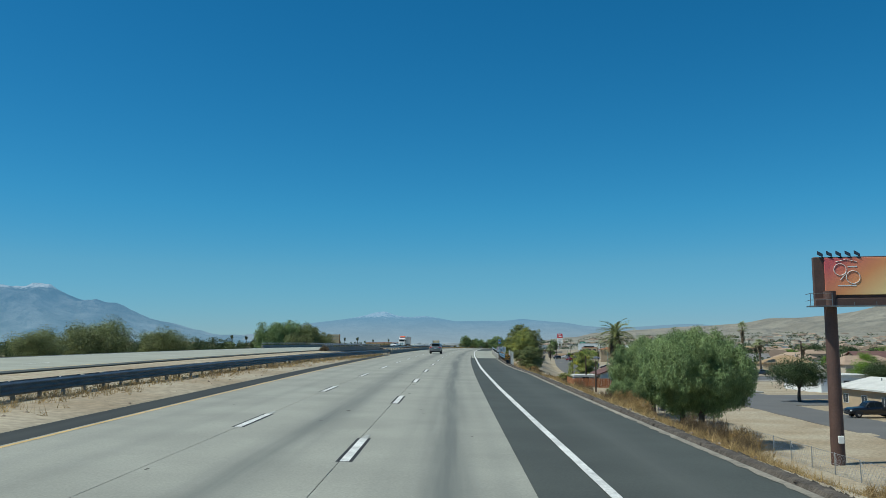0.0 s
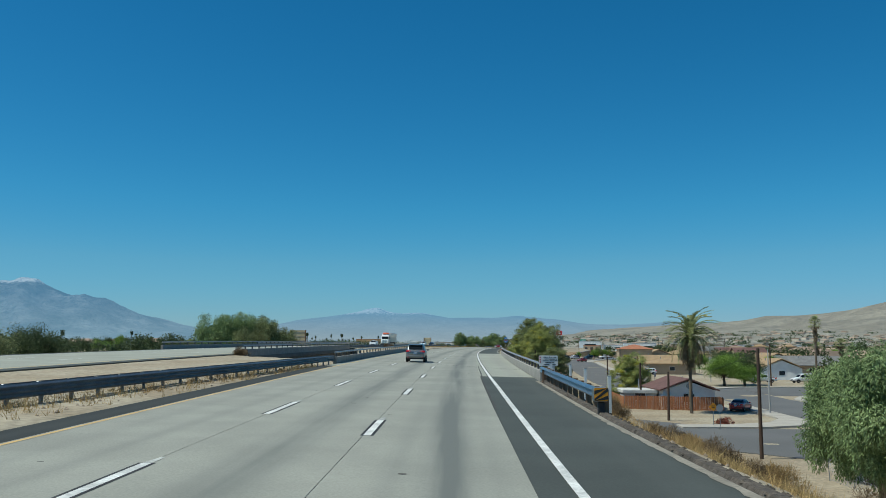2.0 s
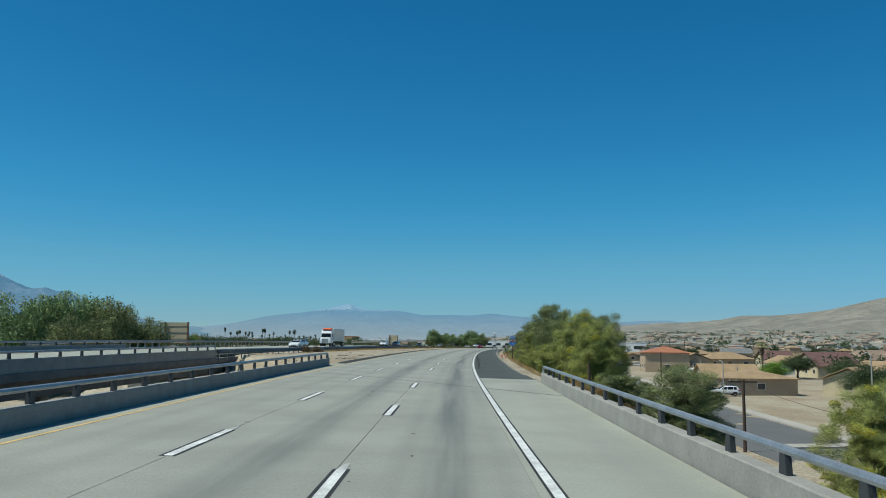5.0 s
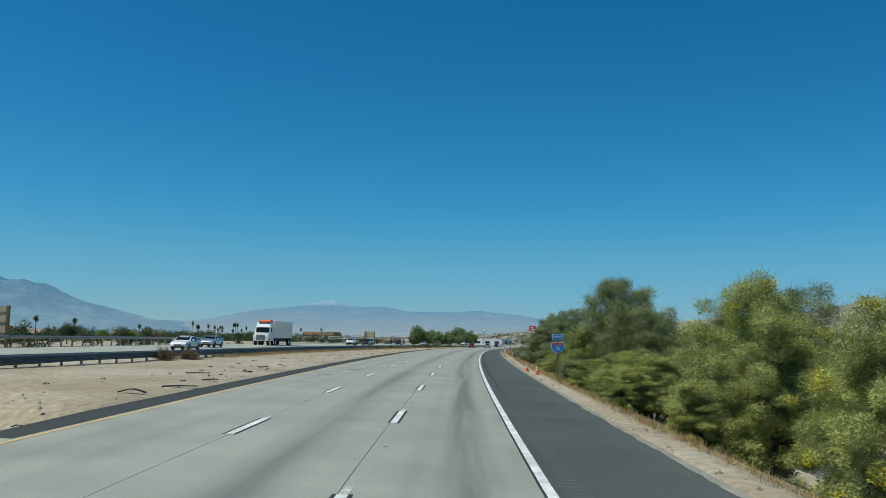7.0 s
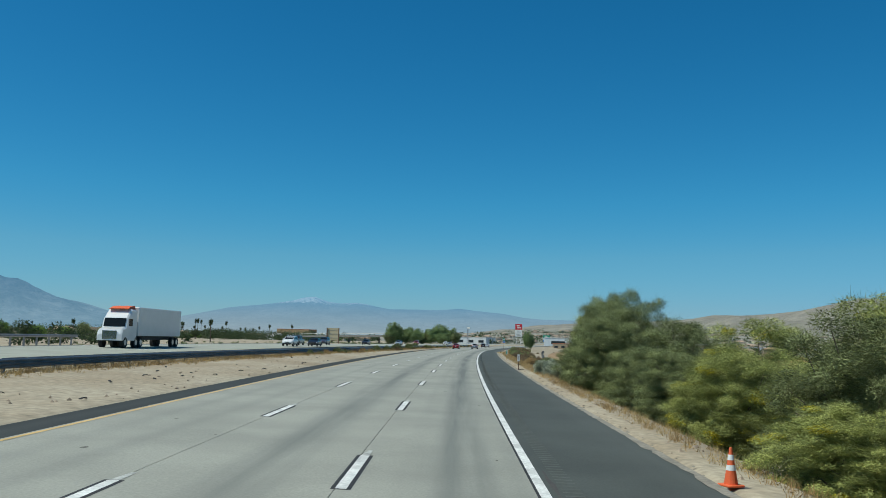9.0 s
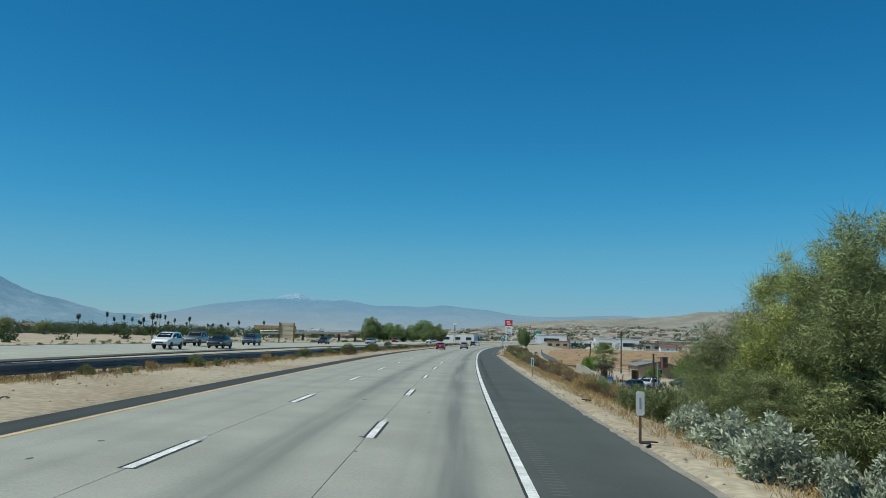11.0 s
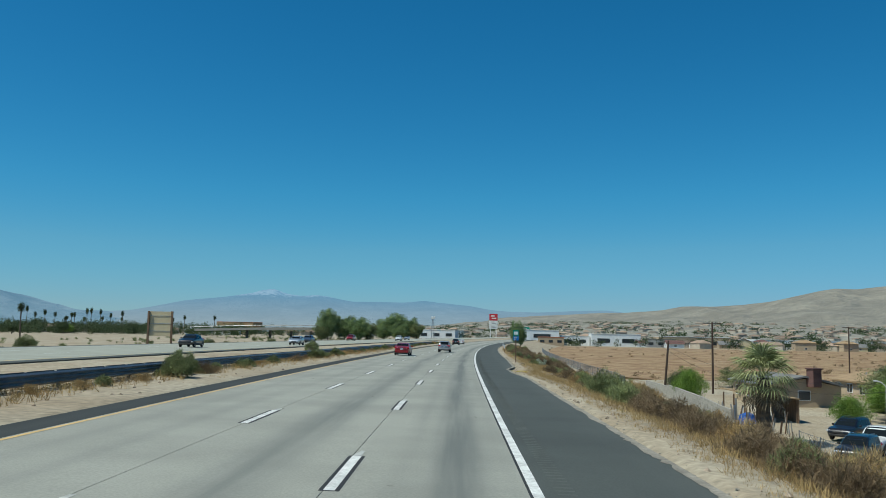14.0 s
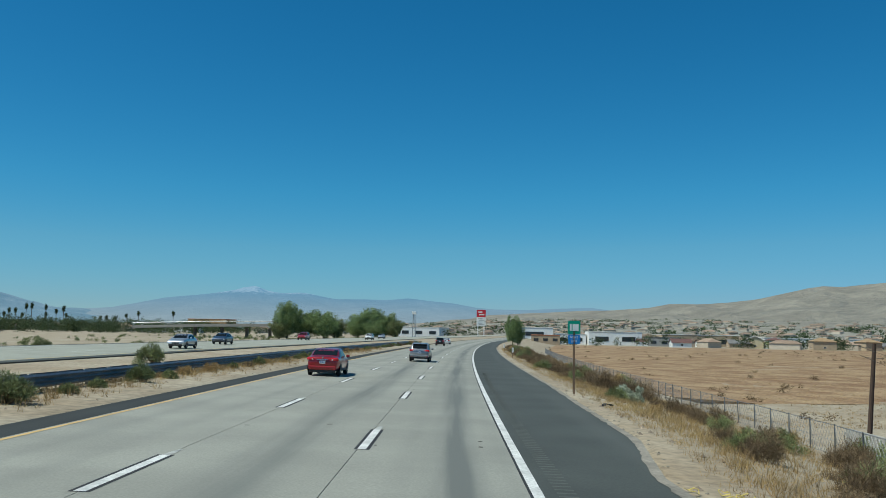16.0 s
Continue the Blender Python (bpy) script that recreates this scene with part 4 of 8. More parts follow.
grove(VERDE, [(0, 216, 14.5, 7.0, 3.3, 0), (2, 222, 12.6, 6.3, 3.1, 40), (0, 230, 14.6, 8.6, 4.0, 100), (0, 243, 16.0, 5.0, 3.4, 200), (2, 243, 12.0, 4.2, 2.9, 130), (1, 249, 14.3, 8.2, 3.8, 80), (0, 246, 12.6, 4.6, 3.2, 50), (1, 302, 11.2, 7.2, 3.4, 20), (1, 309, 13.4, 8.8, 4.0, 280), (1, 299, 15.5, 7.0, 4.0, 190), (2, 273, 14.5, 7.0, 3.8, 70), (2, 285, 15.2, 6.6, 3.8, 170),
              (1, 258, 13.6, 10.8, 4.8, 20), (0, 263, 15.5, 8.6, 4.2, 310), (1, 231, 16.0, 8.4, 4.0, 330), (2, 256, 11.2, 6.2, 2.8, 260), (1, 268, 12.4, 6.2, 3.2, 170), (0, 278, 12.0, 5.2, 2.8, 300), (1, 287, 11.8, 5.0, 2.8, 60), (1, 296, 12.0, 5.0, 2.8, 210), (1, 306, 12.0, 6.2, 3.0, 20),
              (1, 316, 14.4, 8.6, 3.9, 110), (1, 325, 15.0, 10.6, 4.2, 250), (0, 331, 15.2, 9.6, 3.7, 160), (1, 335, 17.2, 9.0, 4.0, 70), (3, 345, 16.4, 7.4, 3.6, 0), (3, 339, 13.6, 4.2, 2.4, 90), (1, 327, 12.2, 4.4, 2.4, 60),
              (1, 186, 14.8, 3.5, 3.3, 30), (1, 195, 13.2, 2.4, 2.3, 130), (0, 188, 26.6, 2.9, 3.9, 45), (0, 176, 21.5, -2.2, 2.2, 15), (2, 470, 46.0, 0.8, 4.4, 10), (3, 505, 40.0, 1.0, 3.5, 200), (2, 224, 10.8, 3.4, 2.4, 15), (0, 238, 10.4, 3.6, 2.3, 135), (2, 248, 10.3, 3.6, 2.3, 195), (1, 254, 10.0, 3.6, 2.2, 255), (0, 264, 10.1, 3.8, 2.3, 315)], 0.86)

BROAD = [(tree("shade_tree", "round dark green shade tree in the neighbourhood", M["leaf_dark"], 8, 4.5, 1.6, 41, 60, 0.24, 20000, 0.22, 0.10, 0.3, 0.22, group="neighbourhood trees"), 8, 4.5),
         (tree("shade_tree", "leafy bright green yard tree", M["leaf_bright"], 8, 4.5, 0.8, 42, 60, 0.24, 20000, 0.22, 0.10, 0.3, 0.2, group="neighbourhood trees"), 8, 4.5),
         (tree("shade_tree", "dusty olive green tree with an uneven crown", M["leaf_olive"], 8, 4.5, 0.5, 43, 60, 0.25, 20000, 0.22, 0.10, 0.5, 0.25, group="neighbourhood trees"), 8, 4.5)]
rows = [(0, 126, 50, 1.4, 4.8, 0), (1, 108, 68, -0.5, 3.5, 30), (0, 150, 72, 0.6, 4.5, 60), (1, 175, 80, 0.0, 4, 10), (1, 230, 51.0, 1.7, 6.0, 200), (0, 234, 56, 1.0, 4.6, 20), (1, 226, 54, -0.6, 3.6, 100), (0, 270, 62, 1.6, 5.2, 140), (1, 285, 76, 0.8, 4.2, 70),
        (0, 310, 74, 1.8, 5.4, 30), (1, 330, 66, 0.8, 4.2, 220), (0, 352, 78, 2.2, 5, 10), (2, 462, 42.3, 2.6, 3.2, 0), (1, 464, 45.2, 1.4, 2.6, 60), (0, 505, 74.0, 4.0, 4.6, 40), (0, 509, 80.0, 3.2, 4.0, 140), (0, 492, 64.0, 1.2, 3.2, 80), (0, 476, 49.0, 0.9, 2.4, 20), (1, 450, 33.2, 0.5, 2.0, 30), (0, 484, 58.5, 0.9, 2.6, 220), (1, 459, 40.5, 1.4, 3.0, 180), (1, 465, 24.2, 1.9, 2.0, 50), (0, 470, 24.4, 1.6, 1.6, 10),
        (0, 510, 66, 2.2, 4.5, 90), (0, 470, 62, 1.5, 4.0, 30), (1, 492, 73, 1.0, 3.5, 10),
        (2, 118, -47, 6.6, 4.8, 0), (2, 126, -50, 5.4, 4.4, 90), (2, 108, -46, 5.6, 4.2, 200), (2, 96, -45, 4.8, 3.8, 20), (2, 135, -46, 5.6, 4.8, 300), (2, 84, -46, 4.8, 3.8, 60), (0, 172, -58, 6.0, 4.4, 60), (0, 190, -70, 6.4, 4.4, 160)]
r0 = np.random.default_rng(77)
for i in range(46):
    s = 150 + 620 * r0.random()
    n = -110 - 140 * r0.random() - 0.12 * s * r0.random()
    rows.append((int(r0.choice([0, 0, 2, 1])), s, n, float(ground_z(s, n)) + 4.5 + 3.5 * r0.random(), 3.5 + 2.5 * r0.random(), 360 * r0.random()))
for i in range(60):
    s = 230 + 420 * r0.random()
    n = 88 + 0.5 * (s - 180) * r0.random() + 60 * r0.random()
    if 470 < s and n < 190:
        n = 200 + 80 * r0.random()
    rows.append((int(r0.choice([0, 0, 2, 1])), s, n, float(ground_z(s, n)) + 4.5 + 3.0 * r0.random(), 3.2 + 2.0 * r0.random(), 360 * r0.random()))
grove(BROAD, rows)

LARGE = [(tree("shade_tree", "large dense grey-green tree with deep shaded hollows", M["leaf_pepper"], 10, 5.4, 0.2, 46, 190, 0.16, 34000, 0.30, 0.15, 0.3, 0.25, group="large trees by the far carriageway"), 10, 5.4),
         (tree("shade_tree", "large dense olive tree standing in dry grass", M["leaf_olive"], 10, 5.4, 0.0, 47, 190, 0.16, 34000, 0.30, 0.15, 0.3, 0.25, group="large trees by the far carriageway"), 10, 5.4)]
grove(LARGE, [(0, 262, -57, 11.0, 6.2, 0), (1, 264, -51.5, 10.4, 5.6, 80), (0, 259, -62, 10.6, 5.6, 150), (1, 268, -48.4, 7.6, 4.6, 220), (0, 268, -60, 10.6, 6.0, 300), (1, 256, -53, 7.4, 5.0, 20),
              (0, 706, -61.8, 13.2, 4.8, 0), (0, 709, -56, 10.8, 5.2, 70), (0, 707, -50, 10.2, 5.0, 140), (1, 703, -63.5, 6.8, 4.2, 200), (1, 712, -47.5, 8.2, 3.8, 310), (0, 796, -57.5, 11.2, 5.6, 30), (0, 800, -52.5, 14.0, 6.6, 160), (0, 797, -46, 12.0, 6.2, 250), (1, 794, -41, 9.0, 4.6, 10), (1, 803, -59, 9.6, 5.2, 100), (0, 792, -49, 8.6, 5.2, 60),
              (0, 700, 10.6, 9.8, 2.6, 40), (0, 702, 12.2, 8.2, 2.3, 120)])

# ---- palms ----
def date_frond(length, seed):
    """An arching feather leaf: a stem with narrow leaflets on both sides."""
    r = np.random.default_rng(seed)
    g = Geo()
    pts = [Vector((length * t * (1 - 0.16 * t * t), 0, length * (0.32 * t - 0.80 * t * t))) for t in np.linspace(0, 1, 8)]
    g.tube(pts, [0.035, 0.03, 0.025, 0.02, 0.016, 0.012, 0.008, 0.004], 4)
    for i in range(46):
        t = 0.12 + 0.88 * i / 46
        k = t * 7
        p = pts[int(k)].lerp(pts[min(7, int(k) + 1)], k - int(k))
        ll = length * 0.17 * (1 - 0.55 * t) * (0.9 + 0.2 * r.random())
        for side in (-1, 1):
            d = Vector((0.62, side * 0.8, 0.12 - 0.35 * t)).normalized() * ll
            w = Vector((0.034, 0, 0.0))
            g.add([p - w, p + d * 0.5 - w * 0.6, p + d, p + d * 0.5 + w * 0.6, p + w], [(0, 1, 2, 3, 4)])
    return g


def fan_frond(length, seed, blades=18):
    """A fan leaf: a bare stalk and a pleated disc of pointed blades."""
    r = np.random.default_rng(seed)
    g = Geo()
    stalk = length * 0.52
    hub = Vector((stalk, 0, stalk * 0.12))
    g.tube([(0, 0, 0), tuple(hub * 0.5 + Vector((0, 0, 0.04))), tuple(hub)], [0.03, 0.022, 0.015], 4)
    for i in range(blades):
        a = radians(-98 + 196 * i / (blades - 1))
        ll = length * 0.5 * (0.75 + 0.25 * math.cos(a * 0.6)) * (0.92 + 0.16 * r.random())
        d = Vector((math.cos(a), math.sin(a), 0.05))
        s = Vector((-math.sin(a), math.cos(a), 0)) * ll * 0.042
        lift = Vector((0, 0, 0.03 if i % 2 else -0.03))
        tip = hub + d * ll + Vector((0, 0, -0.42 * ll))
        g.add([hub, hub + d * ll * 0.6 - s + lift, tip, hub + d * ll * 0.6 + s + lift], [(0, 1, 2, 3)])
    return g


def palm(name, label, frond, fronds, trunk_h, r0, r1, reach, seed, dead=0.25, skirt=0, low=-70, group="palms", bend=0.95):
    r = np.random.default_rng(seed)
    t = thing(name, label, "palm tree", None, group)
    g = Geo()
    pts, rad = [], []
    for i in range(26):
        q = i / 25
        pts.append((0.12 * math.sin(2.1 * q + seed), 0.1 * math.sin(1.7 * q), -0.4 + (trunk_h + 0.4) * q))
        rad.append((r0 + (r1 - r0) * q) * (1 + 0.07 * (i % 2)))
    g.tube(pts, rad, 12)
    part("trunk", g, M["trunk"], t)
    live = [frond(reach, seed * 10 + k).data("frond", M["palm_leaf"]) for k in range(3)]
    gone = frond(reach * 0.9, seed * 10 + 5).data("dead_frond", M["palm_dead"])
    top = Vector(pts[-1])
    for k in range(fronds):
        q = (k + 0.5) / fronds
        el = 78 - (78 - low) * q ** bend + r.normal(0, 6)
        dry = q > 1 - dead
        ob = new("frond", gone if dry else live[k % 3])
        ob.parent = t
        if dry:
            ob["label"] = "dry brown hanging frond"
        ob.matrix_basis = Matrix.Translation(top + Vector((0, 0, 0.25 - 0.9 * q))) @ pose(0, 0, 0, 0, 0, 137.5 * k + r.normal(0, 8)) @ pose(0, 0, 0, 0, -el, 0) @ Matrix.Scale(0.85 + 0.25 * r.random(), 4)
    for k in range(skirt):
        q = k / max(1, skirt)
        ob = new("frond", gone)
        ob.parent = t
        ob["label"] = "dry brown hanging frond"
        ob.matrix_basis = Matrix.Translation(top + Vector((0, 0, -0.6 - 2.6 * q))) @ pose(0, 0, 0, 0, 0, 137.5 * k) @ pose(0, 0, 0, 0, 72 + r.normal(0, 6), 0) @ Matrix.Scale(0.8, 4)
    return t


date = palm("date_palm", "tall date palm with a wide crown of grey-green fronds", date_frond, 150, 9.6, 0.21, 0.17, 4.0, 4, 0.4, low=-76, bend=0.8)
stand(date, 163.2, 29.8, -5.15)
fan = palm("fan_palm", "stout fan palm behind a block wall", fan_frond, 58, 4.9, 0.52, 0.44, 2.7, 5, 0.25, 0, -48)
stand(fan, 442.5, 23.8, -2.9, 1.0, 40)
slim = palm("fan_palm", "tall slender fan palm with a shaggy brown skirt", fan_frond, 34, 12.6, 0.26, 0.18, 1.7, 6, 0.2, 34, -50)
stand(slim, 256, 77.5, -5.0, tall=1.06)
for s, n, top, turn in ((247, 80, 4.2, 60), (371, 75, 4.6, 100), (150, 92, 6.5, 30), (170, 118, 7.5, 200), (300, 92, 3.6, 20), (262, 96, 3.2, 250)):
    c = copy_thing(slim, Matrix())
    z = float(ground_z(s, n))
    stand(c, s, n, z, 1.15, turn, (top - z) / 13.2 / 1.15)

# far palms are only a few bright blades each
r = np.random.default_rng(9)
far_palm = thing("fan_palm", "slender distant fan palm with a small round crown", "palm tree", None, "distant palms")
part("trunk", Geo().tube([(0, 0, -0.3), (0.15, 0, 5), (0.1, 0, 10)], [0.28, 0.2, 0.17], 6), M["trunk"], far_palm)
cv, cf = leaf_cloud(r, [(0.1, 0, 10.0), (0.1, 0, 9.2)], [0.45, 0.35], 420, 1.0, 0.13, 0.35, 0.7, 1.2)
part("crown", fast_mesh("crown", cv, cf, M["leaf_dark"]), None, far_palm)
spots = [(850 + 100 * r.random(), -196 - 100 * r.random() ** 0.8, 7.0 + 6 * r.random()) for k in range(22)]
spots += [(330 + 330 * r.random(), -120 - 130 * r.random(), 7 + 3 * r.random()) for k in range(6)]
spots += [(190, -120, 8.5), (205, -96, 8.5), (235, -118, 8), (120, -70, 6.8), (150, -140, 9), (600, -120, 8)]
for i, (s, n, h) in enumerate(spots):
    c = far_palm if i == 0 else copy_thing(far_palm, Matrix())
    stand(c, s, n, None, 0.85, 50 * i, h / 10.6 / 0.85 * 1.2)

# ---- vehicles ----
def paint(name, base, metal=0.35):
    return material(name, base, 0.28, metal, spread=0.06, scale=0.7, fine=60.0, bump=0, coat=0.7)


M["tyre"] = material("tyre_rubber", (0.02, 0.02, 0.02), 0.85, bump=0.1)
M["rim"] = material("alloy_rim", (0.62, 0.62, 0.62), 0.3, 0.9, spread=0.1, bump=0)
M["tail"] = material("red_lamp", (0.55, 0.015, 0.02), 0.15, spread=0.1, bump=0, coat=1.0)
M["head"] = material("clear_lamp", (0.75, 0.77, 0.8), 0.12, 0.3, spread=0.1, bump=0, coat=1.0)
M["trimblack"] = material("black_plastic", (0.025, 0.025, 0.027), 0.6, spread=0.2, bump=0.05)
M["carglass"] = material("tinted_car_glass", (0.012, 0.016, 0.018), 0.12, 0.0, spread=0.1, bump=0, spec=0.16, coat=0.0)
M["plate"] = material("white_plate", (0.72, 0.74, 0.76), 0.5, spread=0.08, bump=0)
M["plate_ink"] = material("plate_ink", (0.06, 0.08, 0.25), 0.5, bump=0)
M["chrome"] = material("chrome_trim", (0.75, 0.75, 0.76), 0.15, 1.0, spread=0.05, bump=0)

SHAPES = {
    # length, width, height, belt, nose height, roof line as (y, z) from tail to nose
    "suv": (4.65, 1.82, 1.66, 1.02, 0.98, [(-2.30, 0.98), (-2.22, 1.08), (-2.02, 1.36), (-1.78, 1.58), (-1.2, 1.65), (-0.4, 1.66), (0.25, 1.60), (0.62, 1.42), (1.10, 1.10), (1.35, 1.03), (2.0, 0.95), (2.30, 0.78)]),
    "sedan": (4.64, 1.78, 1.48, 0.95, 0.88, [(-2.30, 0.86), (-2.24, 1.02), (-1.75, 1.06), (-1.55, 1.10), (-1.05, 1.36), (-0.55, 1.46), (0.1, 1.47), (0.45, 1.38), (1.05, 1.03), (1.2, 0.98), (1.95, 0.88), (2.30, 0.70)]),
    "van": (5.2, 1.95, 1.95, 1.08, 1.0, [(-2.58, 1.0), (-2.54, 1.3), (-2.46, 1.75), (-2.35, 1.92), (-1.5, 1.95), (0.2, 1.94), (0.8, 1.84), (1.35, 1.35), (1.6, 1.15), (2.2, 1.02), (2.45, 0.95), (2.58, 0.80)]),
    "pickup": (5.6, 1.95, 1.80, 1.08, 1.02, [(-2.78, 1.0), (-2.76, 1.06), (-2.0, 1.06), (-0.98, 1.06), (-0.92, 1.10), (-0.78, 1.70), (-0.4, 1.79), (0.35, 1.78), (0.65, 1.66), (1.15, 1.16), (2.3, 1.06), (2.78, 0.92)]),
}


def car(kind, body_mat, label, m, group="", plate=True, simple=False):
    length, width, height, belt, nose, roof = SHAPES[kind]
    c = thing({"suv": "car", "sedan": "car", "van": "van", "pickup": "pickup_truck"}[kind], label, {"van": "van", "pickup": "pickup"}.get(kind, "car"), m, group)
    hw = width / 2
    y0, y1 = roof[0][0], roof[-1][0]

    def top(y):
        return float(np.interp(y, *zip(*roof)))

    def half(y):
        t = abs(y) / (length / 2)
        return hw * (1 - 0.17 * max(0, (t - 0.6) / 0.4) ** 2.4)

    def waist(y):
        return min(top(y) - 0.02, belt + 0.02 - 0.05 * max(0, y) / (length / 2))

    def roof_half(y):
        k = max(0.0, (top(y) - belt) / (height - belt))
        return half(y) * (0.93 - 0.16 * k)

    low = {"suv": 0.36, "sedan": 0.28}.get(kind, 0.36)
    ys = sorted(set([y for y, _ in roof] + list(np.linspace(y0, y1, 22))))
    rings = []
    for y in ys:
        w, b, t, rw = half(y), waist(y), top(y), roof_half(y)
        lo = low + 0.07 * max(0, (abs(y) / (length / 2) - 0.75) / 0.25) ** 2
        side = [(w * 0.80, lo), (w * 0.97, lo + 0.10), (w * 1.0, (lo + b) * 0.5 + 0.05), (w * 0.985, b - 0.10), (w * 0.945, b), (rw * 1.0, max(b + 0.005, t - 0.07)), (rw * 0.90, max(b + 0.01, t - 0.012)), (rw * 0.5, t + 0.012)]
        rings.append([(x, y, z) for x, z in side] + [(-x, y, z) for x, z in reversed(side)])
    g = Geo().loft(rings)
    body = part("body", g, body_mat, c, smooth=True)

    def side_point(y, q, out=0.008):
        """Point on the side glass: q 0 at the waist, 1 at the roof."""
        w, b, t, rw = half(y) * 0.945, waist(y), top(y), roof_half(y)
        zt = max(b + 0.005, t - 0.07)
        return (w + (rw - w) * q + out, y, b + (zt - b) * q)

    spans = {"suv": [(-1.70, -1.18), (-1.12, -0.18), (-0.10, 0.74)], "sedan": [(-1.02, -0.22), (-0.14, 0.72)], "van": [(-2.2, -1.0), (-0.9, 0.1), (0.2, 1.15)], "pickup": [(-0.70, 0.0), (0.06, 0.92)]}[kind]
    for sgn in (-1, 1):
        for a, b in spans:
            pts = []
            kk = np.linspace(a, b, 6)
            lower = [side_point(y, 0.08) for y in kk]
            upper = [side_point(y, 0.90) for y in kk]
            gg = Geo().add([(sgn * x, y, z) for x, y, z in lower + upper], [((i, i + 1, i + 7, i + 6) if sgn > 0 else (i + 1, i, i + 6, i + 7)) for i in range(5)])
            part("side_window", gg, M["carglass"], c)

    def across(name, ya, yb, mat, q=0.86, lift=0.012):
        gg = Geo()
        kk = np.linspace(ya, yb, 5)
        back = ya < 0
        v = []
        for y in kk:
            rw = roof_half(y) * q
            for x in (-1, -0.5, 0, 0.5, 1):
                v.append((x * rw, y + (-lift if back else lift), top(y) + lift * (0.9 if abs(x) < 0.6 else -0.2)))
        gg.add(v, [(i * 5 + j, i * 5 + j + 1, i * 5 + j + 6, i * 5 + j + 5) for i in range(4) for j in range(4)])
        part(name, gg, mat, c)

    ra = {"suv": (-2.16, -1.80), "sedan": (-1.52, -0.86), "van": (-2.53, -2.42), "pickup": (-0.91, -0.79)}[kind]
    fa = {"suv": (0.32, 1.06), "sedan": (0.2, 1.02), "van": (0.9, 1.5), "pickup": (0.45, 1.1)}[kind]
    across("rear_window", *ra, M["carglass"])
    across("windscreen", *fa, M["carglass"])
    # lamps, bumpers, plate
    tz = {"suv": 0.98, "sedan": 0.90, "van": 1.05, "pickup": 0.92}[kind]
    for sgn in (-1, 1):
        tl = part("tail_lamp", Geo().box(sgn * hw * 0.68, y0 + 0.085, tz - 0.10, 0.36 if kind != "pickup" else 0.14, 0.20, 0.20 if kind != "pickup" else 0.4, b=0.06), M["tail"], c)
        part("tail_lamp", Geo().box(sgn * hw * 0.86, y0 + 0.27, tz - 0.09, 0.20, 0.44, 0.21, b=0.08), M["tail"], c)
        part("reverse_lamp", Geo().box(sgn * hw * 0.60, y0 + 0.03, tz - 0.05, 0.10, 0.1, 0.09, b=0.02), M["head"], tl)
        part("head_lamp", Geo().box(sgn * hw * 0.74, y1 - 0.14, nose - 0.32, 0.40, 0.24, 0.16, b=0.05), M["head"], c)
        mg = Geo().box(sgn * (hw + 0.10), spans[-1][1] - 0.12, waist(0.6) + 0.02, 0.20, 0.11, 0.15, b=0.035)
        part("wing_mirror", mg, body_mat, c)
        for a, b in spans[-2:]:
            part("door_handle", Geo().box(sgn * (hw * 0.985), a + 0.14, waist(a) - 0.15, 0.03, 0.17, 0.03, b=0.01), M["chrome"], c)
        part("sill", Geo().box(sgn * hw * 0.93, 0, low - 0.02, 0.12, length * 0.52, 0.13, b=0.03), M["trimblack"], c)
    if kind in ("suv", "sedan"):
        part("rear_bumper", Geo().box(0, y0 + 0.10, low + 0.07, width * 0.87, 0.30, 0.25, b=0.09), body_mat, c)
        part("valance", Geo().box(0, y0 + 0.12, low - 0.07, width * 0.80, 0.24, 0.16, b=0.04), M["trimblack"], c)
        for sgn in (-1, 1):
            part("reflector", Geo().box(sgn * hw * 0.72, y0 - 0.052, low + 0.10, 0.12, 0.012, 0.03), M["tail"], c)
    else:
        part("rear_bumper", Geo().box(0, y0 + 0.06, low + 0.02, width * 0.80, 0.22, 0.20, b=0.06), M["trimblack"], c)
    part("front_bumper", Geo().box(0, y1 - 0.08, low, width * 0.78, 0.2, 0.22, b=0.06), M["trimblack"], c)
    part("grille", Geo().box(0, y1 - 0.05, nose - 0.40, width * 0.42, 0.14, 0.16, b=0.03), M["trimblack"], c)
    pz = tz - 0.20
    pl = part("plate", Geo().box(0, y0 - 0.012, pz - 0.02, 0.31, 0.02, 0.16, b=0.006), M["plate"], c)
    for k in range(6):
        part("bar", Geo().box(-0.105 + 0.042 * k, y0 - 0.0245, pz + 0.03, 0.026, 0.004, 0.065), M["plate_ink"], pl)
    part("trim_bar", Geo().box(0, y0 - 0.01, pz + 0.16, width * 0.36, 0.05, 0.055, b=0.018), M["chrome"], c)
    part("badge", Geo().tube([(0, y0 + 0.02, pz + 0.30), (0, y0 - 0.004, pz + 0.30)], 0.055, 14), M["chrome"], c)
    if kind == "suv":
        for sgn in (-1, 1):
            part("roof_rail", Geo().tube([(sgn * 0.56, y, top(y) + z) for y, z in ((-1.72, 0.0), (-1.6, 0.06), (-0.6, 0.06), (0.1, 0.05), (0.25, 0.0))], 0.018, 6), M["chrome"], c)
        part("spoiler", Geo().box(0, -1.86, 1.555, 1.16, 0.26, 0.035, b=0.012), body_mat, c)
        part("wiper", Geo().tube([(0.05, -2.20, 1.13), (-0.30, -2.17, 1.20)], 0.012, 5), M["trimblack"], c)
